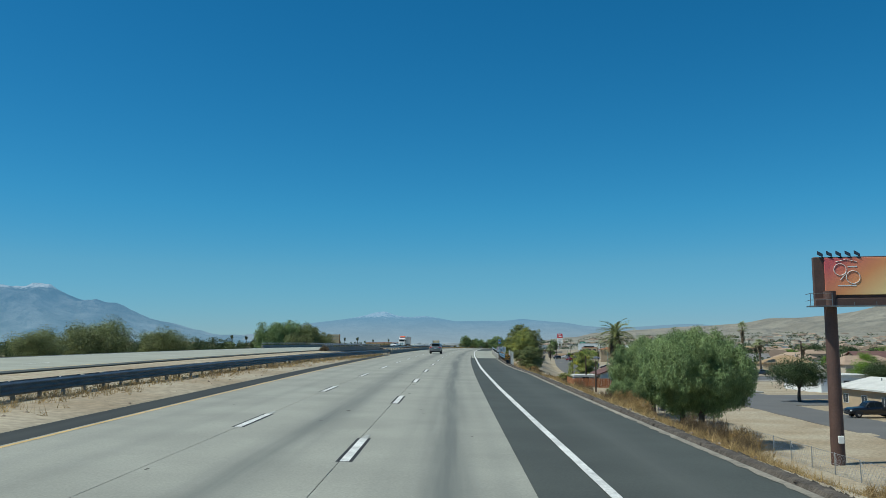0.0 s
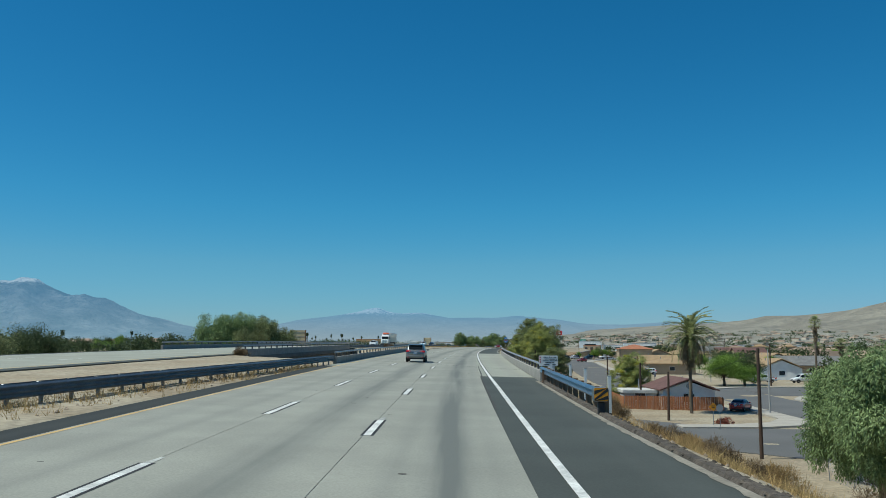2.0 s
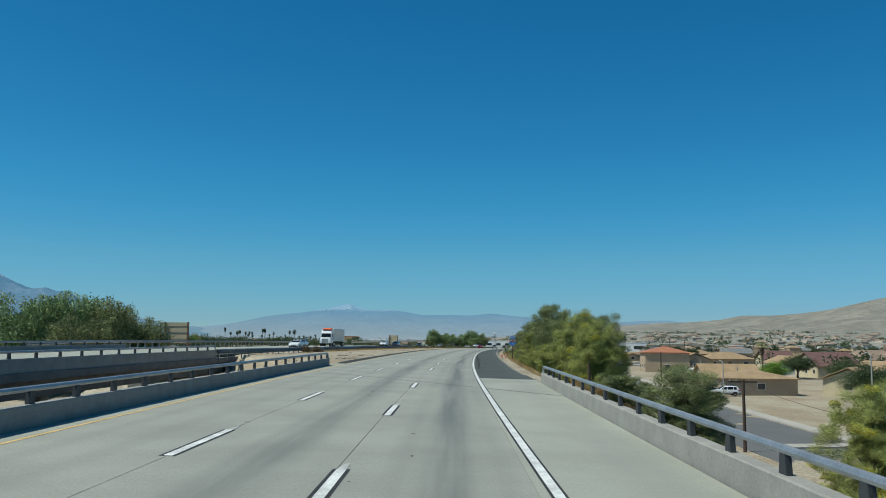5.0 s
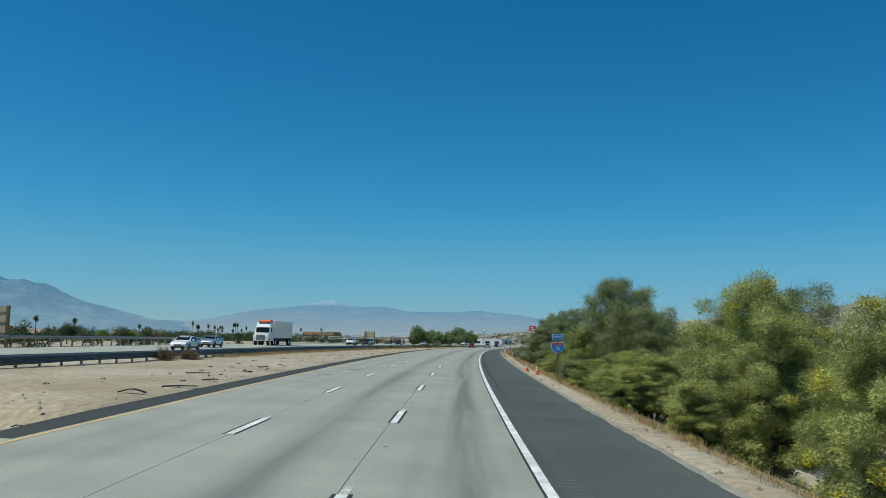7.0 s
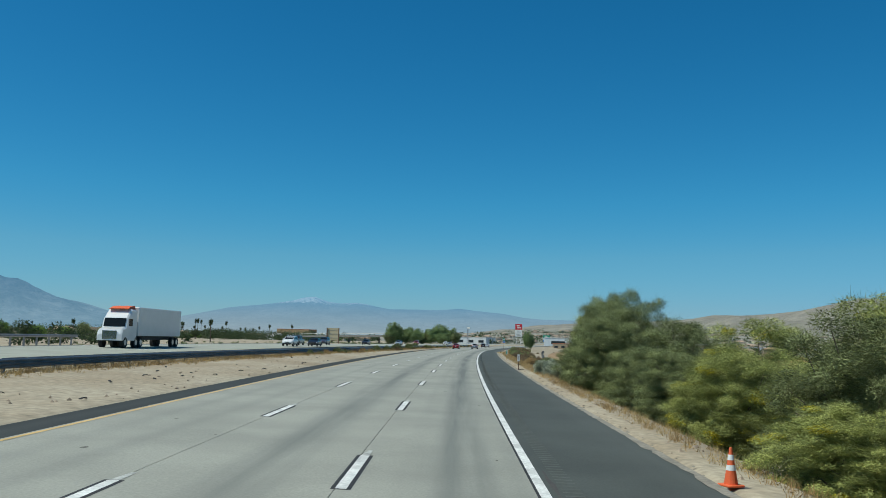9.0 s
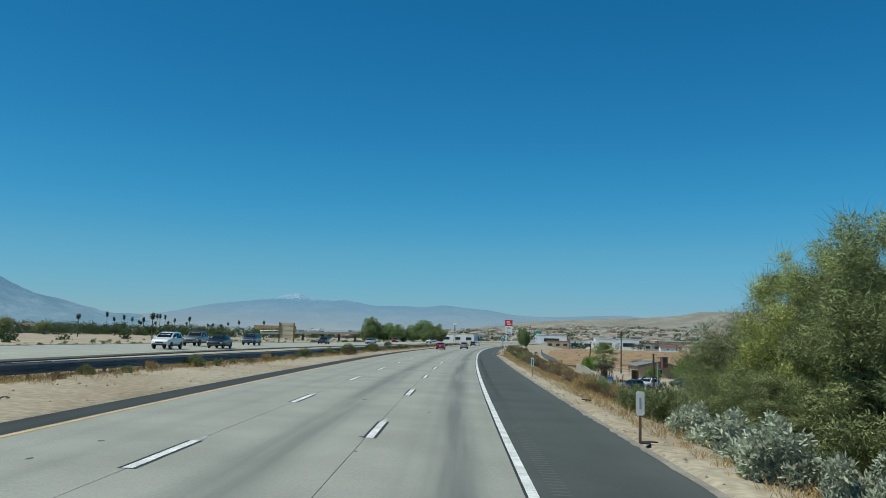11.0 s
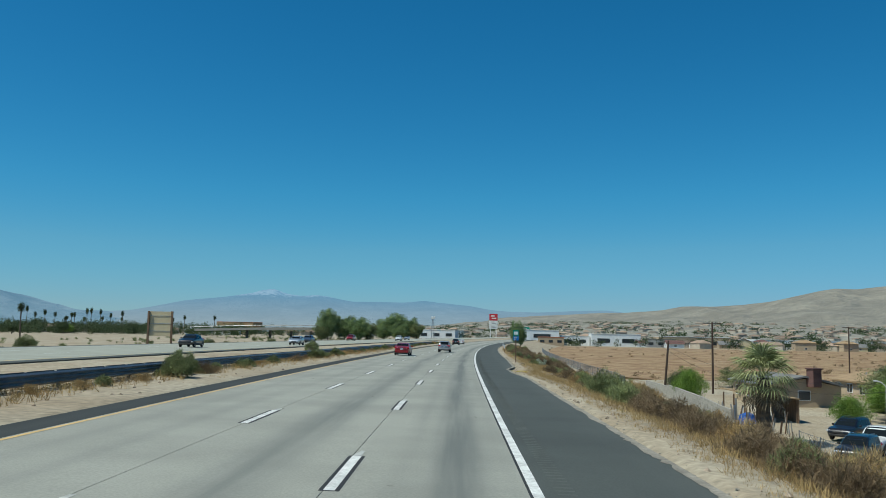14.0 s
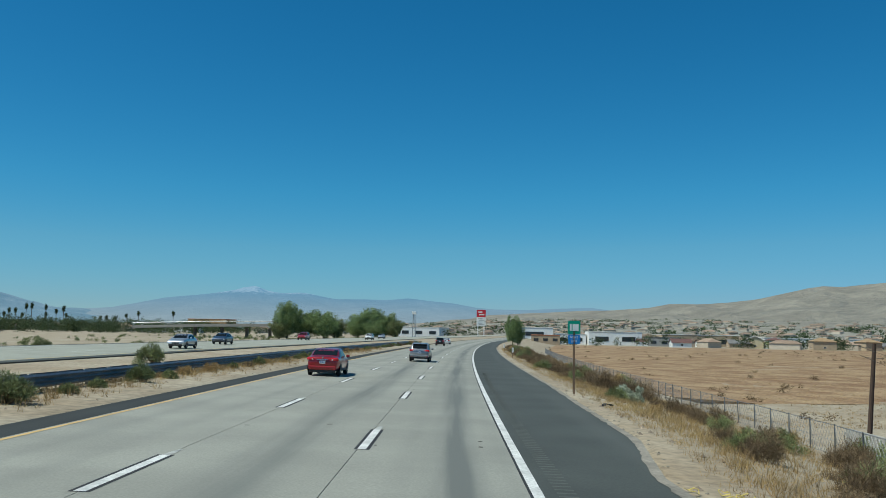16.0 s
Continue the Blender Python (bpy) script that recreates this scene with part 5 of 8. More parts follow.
    if kind in ("suv", "sedan"):
        part("antenna", Geo().tube([(0, -1.35 if kind == "suv" else -0.7, top(-1.2) - 0.02), (0, -1.5 if kind == "suv" else -0.85, top(-1.2) + 0.13)], 0.008, 5), M["trimblack"], c)
    if kind == "pickup":
        part("bed", Geo().box(0, -1.88, 0.72, width * 0.80, 1.7, 0.352), M["trimblack"], c)
    wr = 0.345 if kind in ("suv", "sedan") else 0.38
    prof = [(0.55, 0.0), (0.80, 0.0), (0.97, 0.12), (1.0, 0.30), (1.0, 0.70), (0.97, 0.88), (0.80, 1.0), (0.55, 1.0)]
    tw = 0.22
    for sgn in (-1, 1):
        for y in (y0 + 0.90 if kind != "pickup" else y0 + 1.15, y1 - 0.92):
            g = Geo()
            n = 22
            rings = [[(sgn * (hw - 0.005 - tw * t), y + wr * q * math.cos(a), wr + wr * q * math.sin(a)) for q, t in prof] for a in np.linspace(0, 2 * math.pi, n + 1)]
            g.loft(rings, False)
            # flat black fan on the body side stands in for the wheel well's shade
            well_shade = Geo()
            ar = [[(sgn * (hw * 0.995 + 0.002), y + q * math.cos(a), wr + 0.02 + q * math.sin(a)) for q in (0.02, wr + 0.055)] for a in np.linspace(-0.25, math.pi + 0.25, 18)]
            well_shade.loft(ar, False, closed=False)
            part("wheel_arch", well_shade, M["trimblack"], c)
            wheel = part("wheel", g, M["tyre"], c, smooth=True)
            rg = Geo()
            for k in range(7):
                a = 2 * math.pi * k / 7
                rg.add([(sgn * (hw - 0.012), y + r_ * math.cos(a + d), wr + r_ * math.sin(a + d)) for r_, d in ((0.05, -0.5), (wr * 0.62, -0.16), (wr * 0.62, 0.16), (0.05, 0.5))], [(0, 1, 2, 3)])
            ring = [[(sgn * (hw - 0.010), y + wr * q * math.cos(a), wr + wr * q * math.sin(a)) for q in (0.58, 0.68)] for a in np.linspace(0, 2 * math.pi, n + 1)]
            rg.loft(ring, False, closed=False)
            part("rim", rg, M["rim"], wheel)
            part("hub", Geo().box(sgn * (hw - 0.05), y, wr - wr * 0.56, 0.02, wr * 1.1, wr * 1.12), M["trimblack"], wheel)
    return c


P = {"mid": paint("silver_grey_paint", (0.30, 0.31, 0.33), 0.5), "grey": paint("gunmetal_paint", (0.19, 0.205, 0.21), 0.5), "red": paint("deep_red_paint", (0.30, 0.012, 0.018)), "white": paint("white_paint_car", (0.72, 0.73, 0.73), 0.0), "black": paint("black_car_paint", (0.015, 0.016, 0.02)),
     "silver": paint("silver_paint", (0.48, 0.52, 0.56), 0.6), "blue": paint("slate_blue_paint", (0.05, 0.075, 0.12)), "green": paint("dark_green_paint", (0.03, 0.06, 0.06))}


def on_road(s, n, turn=0.0):
    m = spot(s, n, turn=turn)
    side = -0.02 if n > -12 else 0.0
    grade = math.radians(float(np.interp(s, SA, GRADE)))
    return m @ Matrix.Rotation((grade if abs(turn) < 90 else -grade), 4, "X") @ Matrix.Rotation(-side * (1 if abs(turn) < 90 else -1), 4, "Y")


car("suv", P["grey"], "gunmetal grey compact SUV with roof rails on the middle lane", on_road(135.6, -2.3, 0.6), "cars on the highway")
car("sedan", P["red"], "deep red four-door sedan in the fast lane", on_road(481.5, -5.35), "cars on the highway")
car("suv", P["black"], "dark tall SUV far ahead on the highway", on_road(614, -4.9), "cars on the highway")
car("sedan", P["white"], "white sedan far ahead on the highway", on_road(640, -5.2), "cars on the highway")
car("suv", P["mid"], "silver-grey crossover ahead on the middle lane", on_road(511, -1.65), "cars on the highway")
for kind, col, s, n, what in (("sedan", "white", 277, -26.4, "white sedan"), ("sedan", "silver", 296, -29.8, "pale silver sedan"), ("suv", "white", 383, -27.2, "white crossover"), ("sedan", "black", 396, -25.9, "black hatchback"), ("suv", "blue", 424, -29.8, "dark blue off-road wagon"),
                              ("sedan", "black", 478, -29.6, "black coupe"), ("pickup", "grey", 402, -30.5, "grey crew-cab pickup"), ("sedan", "silver", 520, -26.4, "silver sedan"), ("sedan", "blue", 546, -30.0, "blue sedan"), ("suv", "red", 610, -33.0, "small red truck"), ("suv", "white", 660, -27.0, "white wagon"), ("sedan", "silver", 700, -30.0, "silver car")):
    car(kind, P[col], what + " on the opposite carriageway", on_road(s, n, 180), "oncoming cars")

# ---- streets and neighbourhood on the right ----
M["stucco_white"] = material("white_stucco", (0.78, 0.80, 0.80), 0.9, spread=0.1, scale=0.6, fine=30.0, bump=0.2)
M["stucco_tan"] = material("tan_stucco", (0.45, 0.35, 0.24), 0.9, spread=0.12, scale=0.6, fine=30.0, bump=0.2)
M["stucco_yellow"] = material("cream_stucco", (0.58, 0.50, 0.33), 0.9, spread=0.12, scale=0.6, fine=30.0, bump=0.2)
M["stucco_grey"] = material("grey_stucco", (0.38, 0.38, 0.37), 0.9, spread=0.12, scale=0.6, fine=30.0, bump=0.2)
M["roof_red"] = material("red_brown_shingle", (0.155, 0.082, 0.072), 0.9, spread=0.25, scale=0.8, fine=7.0, bump=0.4, stretch=(1, 1, 3))
M["roof_tile"] = material("orange_clay_tile", (0.42, 0.17, 0.09), 0.85, spread=0.25, scale=0.8, fine=7.0, bump=0.4)
M["roof_tan"] = material("tan_shingle", (0.36, 0.25, 0.14), 0.9, spread=0.2, scale=0.8, fine=7.0, bump=0.4)
M["roof_grey"] = material("grey_shingle", (0.20, 0.20, 0.195), 0.9, spread=0.25, scale=0.8, fine=7.0, bump=0.4)
M["roof_white"] = material("white_roofing", (0.60, 0.60, 0.57), 0.85, spread=0.15, scale=0.6, fine=5.0, bump=0.2)
M["window_glass"] = material("dark_window_glass", (0.03, 0.04, 0.05), 0.08, spread=0.2, bump=0, spec=0.8)
M["frame_white"] = material("white_frame", (0.7, 0.7, 0.68), 0.6, spread=0.08, bump=0)
M["door_brown"] = material("brown_door", (0.17, 0.09, 0.05), 0.6, spread=0.2, bump=0.1)
M["fence_wood"] = material("redwood_fence", (0.36, 0.145, 0.065), 0.9, spread=0.3, scale=1.5, fine=8.0, bump=0.3, stretch=(1, 1, 0.2), per_object=0.2)
M["kerb"] = material("pale_kerb", (0.42, 0.39, 0.34), 0.9, spread=0.15, scale=0.6, fine=12.0, bump=0.15)
M["block"] = material("painted_block", (0.36, 0.35, 0.31), 0.9, spread=0.2, scale=1.2, fine=16.0, bump=0.25, per_object=0.14, island=0.1)
M["pole_wood"] = material("creosote_pole", (0.085, 0.055, 0.04), 0.95, spread=0.3, scale=1.5, fine=9.0, bump=0.4, stretch=(1, 1, 0.15))
M["cable"] = material("black_cable", (0.02, 0.02, 0.02), 0.6, bump=0)
M["lawn"] = material("dry_lawn", (0.24, 0.22, 0.10), 0.95, spread=0.3, scale=0.3, fine=4.0, bump=0.4)


def gz_at(s, n):
    return float(ground_z(s, n))


def street(name, left, right, mat, label, up=0.05, cols=5, sub=6, kind="structure", category="street"):
    """Sheet draped on the ground between two lists of (s, n)."""
    def fill(p):
        t = np.linspace(0, len(p) - 1, (len(p) - 1) * sub + 1)
        return np.stack([np.interp(t, range(len(p)), [q[k] for q in p]) for k in (0, 1)], 1)
    a, b = fill(left), fill(right)
    g = Geo()
    for p, q in zip(a, b):
        for j in range(cols + 1):
            s, n = p + (q - p) * j / cols
            g.v.append(tuple(at(s, n, gz_at(s, n) + up)))
    w = cols + 1
    g.f = [(i * w + j, i * w + j + 1, i * w + w + j + 1, i * w + w + j) for i in range(len(a) - 1) for j in range(cols)]
    ob = solid(name, g, mat, label, category, kind=kind)
    sol = ob.modifiers.new("thick", "SOLIDIFY")
    sol.thickness, sol.offset = 0.3, (-1.0 if Vector(ob.data.polygons[0].normal).z > 0 else 1.0)
    return ob


street("street", [(151 - 1.1 * min(n, 30), n) for n in (-75, -50, -25, 0, 14, 30, 60, 120, 200)], [(176 - 1.1 * min(n, 30), n) for n in (-75, -50, -25, 0, 14, 30, 60, 120, 200)], M["street"], "grey asphalt avenue that passes under the highway bridges")
street("street", [(s, 26.5) for s in (205, 240, 280, 320, 360, 395)] + [(420, 25.8), (426, 27.0), (437, 34.8), (452, 46), (470, 59), (496, 112)], [(s, 37.5) for s in (205, 240, 280, 320, 360, 390)] + [(411, 35), (424, 39), (432, 44), (442, 53), (455, 74), (468, 112)], M["street"], "grey asphalt residential street that bends between houses")
street("street", [(142, 39.8), (178, 40), (205, 40), (226, 41)], [(142, 51), (178, 50.4), (188, 50.4), (226, 51)], M["street"], "wide asphalt side street beside a corner lot", 0.045)
street("street", [(199, n) for n in (51, 70, 90, 140)], [(224, n) for n in (51, 70, 90, 140)], M["street"], "asphalt street before parked vans")
street("pavement", [(150, 50.5), (180, 50.5), (188, 50.5), (196, 54), (198.8, 60), (198.8, 90)], [(150, 52.5), (179, 52.5), (187, 52.4), (193, 55.5), (196.8, 61), (196.8, 90)], M["kerb"], "pale pavement before a clipped hedge", 0.2, 1, category="pavement")
street("street", [(30, 38), (70, 38), (118, 39.5)], [(30, 46), (70, 46), (118, 46.5)], M["street"], "dusty asphalt street beyond a sandy lot")
street("pavement", [(205, 37.5), (280, 37.6), (360, 37.6), (390, 37.6)], [(205, 39.3), (280, 39.4), (360, 39.4), (389, 39.4)], M["kerb"], "pale concrete pavement with a kerb", 0.2, 1, category="pavement")
street("pavement", [(396, 35.0), (411, 35.0), (424, 39.1), (432, 44.1), (442, 53)], [(396, 37.6), (411, 38.2), (421, 42), (428, 47), (438, 55)], M["kerb"], "pale concrete pavement round the inside of the bend", 0.2, 1, category="pavement")
street("pavement", [(424, 25.4), (428, 26.6), (438.2, 33.6), (453.2, 44.6), (471, 57.4)], [(420, 25.8), (426, 27.0), (437, 34.8), (452, 46), (470, 59)], M["kerb"], "pale concrete pavement round the outside of the bend", 0.2, 1, category="pavement")
street("pavement", [(143.2, 24), (143.5, 32), (146, 37.5), (152, 39.6), (178, 40)], [(146, 24), (146.5, 30), (149, 34.5), (154, 37.2), (178, 38)], M["kerb"], "rounded concrete pavement at a street corner", 0.2, 1, category="pavement")
street("pavement", [(213, 30), (216, 45), (222, 52), (224, 70), (224, 110)], [(215.5, 30), (218, 44), (224, 50.5), (226, 70), (226, 110)], M["kerb"], "pale concrete pavement along a side street", 0.2, 1, category="pavement")
street("field", [(520, 23), (560, 22.4), (640, 22.4), (760, 23), (930, 26)], [(550, 150), (600, 260), (700, 420), (900, 520), (1000, 560)], M["field"], "ploughed brown field of dry stubble", 0.05, 14, category="field")


def house(s, n, turn, w, d, h, roof, wall_mat, roof_mat, label, z=None, windows=3, rise=None, over=0.5, round_window=False, porch=False, group="houses"):
    """w along its own x (the front, towards -y), d deep; a gable's ridge runs along y when roof is 'front', along x when 'side'."""
    z = gz_at(s, n) if z is None else z
    p = at(s, n, z)
    hs = thing("house", label, "house", pose(p.x, p.y, p.z, 0, 0, bearing(s) + turn), group)
    rise = rise or 0.22 * (w if roof == "front" else d)
    hw, hd = w / 2, d / 2
    g = Geo()
    if roof == "front":
        g.loft([[(-hw, y, -0.6), (hw, y, -0.6), (hw, y, h), (0, y, h + rise * hw / (hw + over)), (-hw, y, h)] for y in (-hd, hd)])
        prof = [(-hw - over, h - over * rise / hw * 0.6), (0, h + rise), (hw + over, h - over * rise / hw * 0.6)]
        rg = Geo().loft([[(x, y, zz + 0.06) for x, zz in prof] + [(x, y, zz + 0.24) for x, zz in reversed(prof)] for y in (-hd - over, hd + over)])
    elif roof == "side":
        g.loft([[(x, -hd, -0.6), (x, hd, -0.6), (x, hd, h), (x, 0, h + rise * hd / (hd + over)), (x, -hd, h)] for x in (-hw, hw)])
        prof = [(-hd - over, h - over * rise / hd * 0.6), (0, h + rise), (hd + over, h - over * rise / hd * 0.6)]
        rg = Geo().loft([[(x, y, zz + 0.06) for y, zz in prof] + [(x, y, zz + 0.24) for y, zz in reversed(prof)] for x in (-hw - over, hw + over)])
    elif roof == "hip":
        g.box(0, 0, -0.6, w, d, h + 0.6)
        k = min(hw, hd) + over
        e = [(-hw - over, -hd - over), (hw + over, -hd - over), (hw + over, hd + over), (-hw - over, hd + over)]
        rid = [(-(hw + over - k), -(hd + over - k)), ((hw + over - k), -(hd + over - k)), ((hw + over - k), (hd + over - k)), (-(hw + over - k), (hd + over - k))]
        rg = Geo().loft([[(x, y, h + 0.004) for x, y in e], [(x, y, h + 0.16) for x, y in e], [(x + 0.02 * i, y + 0.02 * j, h + rise) for (x, y), (i, j) in zip(rid, ((-1, -1), (1, -1), (1, 1), (-1, 1)))]])
    else:
        g.box(0, 0, -0.6, w, d, h + 0.6)
        rg = Geo().box(0, 0, h - 0.25, w + 0.3, d + 0.3, 0.45, b=0.05)
    part("wall", g, wall_mat, hs)
    part("roof", rg, roof_mat, hs)
    for k in range(windows):
        for sgn in (-1, 1):
            x = -hw + w * (k + 0.5) / windows
            if k == windows // 2 and sgn < 0 and windows > 1:
                dr = part("door", Geo().box(x, -hd - 0.02, 0.05, 0.95, 0.06, 2.05, b=0.01), M["door_brown"], hs)
                part("door_handle", Geo().box(x + 0.36, -hd - 0.07, 1.0, 0.05, 0.05, 0.12, b=0.01), M["chrome"], dr)
                continue
            fr = part("window", Geo().box(x, sgn * (hd + 0.01), 0.95, 1.5, 0.08, 1.15, b=0.015), M["frame_white"], hs)
            for dx in (-0.36, 0.36):
                part("pane", Geo().box(x + dx, sgn * (hd + 0.035), 1.03, 0.64, 0.05, 0.99), M["window_glass"], fr)
    for sgn in (-1, 1):
        fr = part("window", Geo().box(sgn * (hw + 0.01), 0, 0.95, 0.08, 1.4, 1.1, b=0.015), M["frame_white"], hs)
        part("pane", Geo().box(sgn * (hw + 0.035), 0, 1.03, 0.05, 1.24, 0.94), M["window_glass"], fr)
    if round_window:
        part("vent", Geo().tube([(0, -hd - 0.03, h + rise * 0.42), (0, -hd + 0.05, h + rise * 0.42)], 0.34, 18), M["stucco_grey"], hs, "round gable vent")
    if porch:
        pr = part("porch_roof", Geo().box(-hw - 2.4, -hd * 0.2, 2.3, 5.2, d * 0.5, 0.16, b=0.03), M["roof_white"], hs, "pale flat carport roof")
        for x, y in ((-hw - 4.8, -hd * 0.2 - d * 0.22), (-hw - 4.8, -hd * 0.2 + d * 0.22)):
            part("porch_post", Geo().box(x, y, -0.4, 0.12, 0.12, 2.72), M["stucco_grey"], hs)
    vg = Geo()
    vg.tube([(hw * 0.3, hd * 0.3, h + 0.1), (hw * 0.3, hd * 0.3, h + rise * 0.9 + 0.35)], 0.09, 8)
    part("vent_pipe", vg, M["steel"], hs)
    return hs


house(176.3, 31.0, 1, 6.8, 11.5, 2.5, "front", M["stucco_white"], M["roof_red"], "white stucco house with red-brown shingle gable roof", -5.15, round_window=True, rise=1.35, porch=False, windows=1)
shed = house(175.5, 25.0, 2, 4.4, 6.0, 2.2, "flat", M["stucco_grey"], M["roof_white"], "low grey lean-to with a pale flat roof", -5.1, 1)
house(293, 51, 90, 12, 12, 2.7, "hip", M["stucco_tan"], M["roof_tan"], "tan house with a low hipped tan roof", -4.3, rise=1.6)
house(306, 50, 90, 9, 10, 2.7, "front", M["stucco_tan"], M["roof_tan"], "tan garage wing with a tan gable roof", -4.3, 1)
house(292, 68, 60, 9, 8, 2.8, "side", M["stucco_yellow"], M["roof_tan"], "small cream house with a low roof", None, 2)
house(330, 52, 90, 8, 8, 2.8, "flat", M["stucco_yellow"], M["roof_white"], "cream flat-roofed house by the street", None, 2)
house(386, 52, 90, 11, 12, 5.2, "hip", M["stucco_tan"], M["roof_tile"], "two-storey tan house with an orange clay tile roof", None, 3, rise=1.8)
house(400, 62, 90, 14, 10, 2.7, "side", M["stucco_tan"], M["roof_tan"], "long low tan house with a shallow roof", None)
house(480, 38.5, 92, 11, 8, 2.5, "side", M["stucco_tan"], M["roof_grey"], "run-down tan house with a patched pale roof", -2.7, 3, rise=0.9)
house(490, 54, 92, 10, 8, 2.3, "side", M["stucco_tan"], M["roof_tan"], "low tan house with a patched shingle roof", -2.6, 3, rise=0.9)
house(514, 70.5, 110, 10, 8, 2.2, "side", M["stucco_grey"], M["roof_grey"], "dark grey house with a wide low roof", -2.5, 3, rise=0.95)
house(532, 87, 120, 11, 9, 2.6, "hip", M["stucco_tan"], M["roof_tan"], "beige house with a hipped roof by the bend", -2.4, 3)
house(104, 54, 90, 15, 9, 2.7, "side", M["stucco_tan"], M["roof_white"], "tan house with a white roof and rooftop cooler", -5.2, 3, rise=1.1)
house(97, 74, 90, 12, 9, 2.7, "side", M["stucco_yellow"], M["roof_white"], "cream bungalow with a white roof", -5.2, 3, rise=1.0)
house(84, 56, 90, 12, 9, 2.7, "side", M["stucco_tan"], M["roof_tile"], "tan bungalow with an orange tile roof", -5.2, 3)
for i, (s, n) in enumerate(((264, 70.5), (252, 88), (246, 108), (284, 84), (276, 100), (318, 84), (344, 96), (362, 88), (250, 122), (290, 118), (380, 84), (420, 76), (430, 94), (540, 104), (158, 66), (164, 84), (172, 102), (60, 58))):
    k = i % 5
    house(s, n, (90, 0, 90, 180, 90)[k] + 3 * (i % 3), 12 + i % 4, 9 + i % 2, 2.6 + 0.1 * (i % 3), ("side", "hip", "front", "side", "flat")[k], M[("stucco_white", "stucco_tan", "stucco_yellow", "stucco_tan", "stucco_white")[k]],
          M[("roof_tan", "roof_tan", "roof_red", "roof_grey", "roof_white")[k]], ("low bungalow with a pitched tan roof", "tan bungalow with a hipped roof", "cream bungalow with a red-brown gable roof", "tan bungalow with a grey shingle roof", "white flat-roofed bungalow with small windows")[k], None, 3)

# rooftop cooler and satellite dish
p = at(104, 54, -5.2 + 3.5)
cooler = thing("roof_cooler", "white evaporative cooler box standing on a roof", "cooler", pose(p.x, p.y, p.z, 0, 0, 12))
part("cabinet", Geo().box(0, 0, 0.0, 1.2, 1.2, 1.0, b=0.04), M["frame_white"], cooler)
for k in range(6):
    part("louvre", Geo().box(0, -0.61, 0.15 + 0.12 * k, 1.0, 0.03, 0.05), M["stucco_grey"], cooler)
p = at(180.5, 28.6, -1.55)
dish = thing("satellite_dish", "grey satellite dish on the edge of a roof", "dish", pose(p.x, p.y, p.z, 0, 0, 60))
part("mast", Geo().tube([(0, 0, -0.3), (0, 0, 0.5)], 0.025, 6), M["steel"], dish)
rings = [[(0.42 * q * math.cos(a), -0.25 - 0.16 * (1 - q * q) + 0.2, 0.62 + 0.42 * q * math.sin(a)) for a in np.linspace(0, 2 * math.pi, 17)[:-1]] for q in (0.05, 0.4, 0.7, 1.0)]
part("reflector", Geo().loft(rings, False), M["stucco_grey"], dish)


def board_fence(rows, height, label, mat):
    s0, n0 = rows[0]
    f = thing("fence", label, "fence", spot(s0, n0, gz_at(s0, n0)))
    inv_m = f.matrix_world.inverted()
    me = Geo().box(0, 0, 0, 0.14, 0.025, height, b=0.006).data("board", mat)
    for (a, b), (c, d) in zip(rows, rows[1:]):
        p, q = at(a, b, gz_at(a, b)), at(c, d, gz_at(c, d))
        k = max(2, int((q - p).length / 0.152))
        ang = math.degrees(math.atan2(q.y - p.y, q.x - p.x))
        for i in range(k):
            x = p.lerp(q, i / k)
            ob = new("board", me)
            ob.parent = f
            ob.matrix_parent_inverse = inv_m
            ob.matrix_basis = pose(x.x, x.y, x.z - 0.05 + 0.03 * rng.random(), 0, rng.normal(0, 0.7), ang)
    return f


board_fence([(169.2, 22.6), (166.8, 34.6)], 1.75, "reddish-brown board fence in front of a white house", M["fence_wood"])
board_fence([(166.8, 34.6), (171.5, 35.2)], 1.6, "short return of reddish-brown board fence", M["fence_wood"])
board_fence([(169.4, 22.5), (175, 21.6)], 1.6, "tall leaning board fence beside a house", M["fence_wood"])


def utility_pole(s, n, top, label, lean=0.0, arms=0, r0=0.15, z=None, mat="pole_wood"):
    z = gz_at(s, n) if z is None else z
    h = top - z
    u = thing("utility_pole", label, "utility pole", spot(s, n, z) @ pose(0, 0, 0, 0, lean, 0), "utility poles")
    part("pole", Geo().tube([(0, 0, -0.5), (0, 0, h * 0.5), (0, 0, h)], [r0, r0 * 0.88, r0 * 0.72], 10), M[mat], u)
    for k in range(arms):
        zz = h - 0.25 - 0.9 * k
        a = part("crossarm", Geo().box(0, 0.12, zz, 2.4, 0.1, 0.12, b=0.01), M[mat], u)
        for x in (-1.1, -0.55, 0.55, 1.1):
            part("insulator", Geo().tube([(x, 0.12, zz + 0.12), (x, 0.12, zz + 0.28)], [0.05, 0.035], 8), M["stucco_grey"], a)
    return u


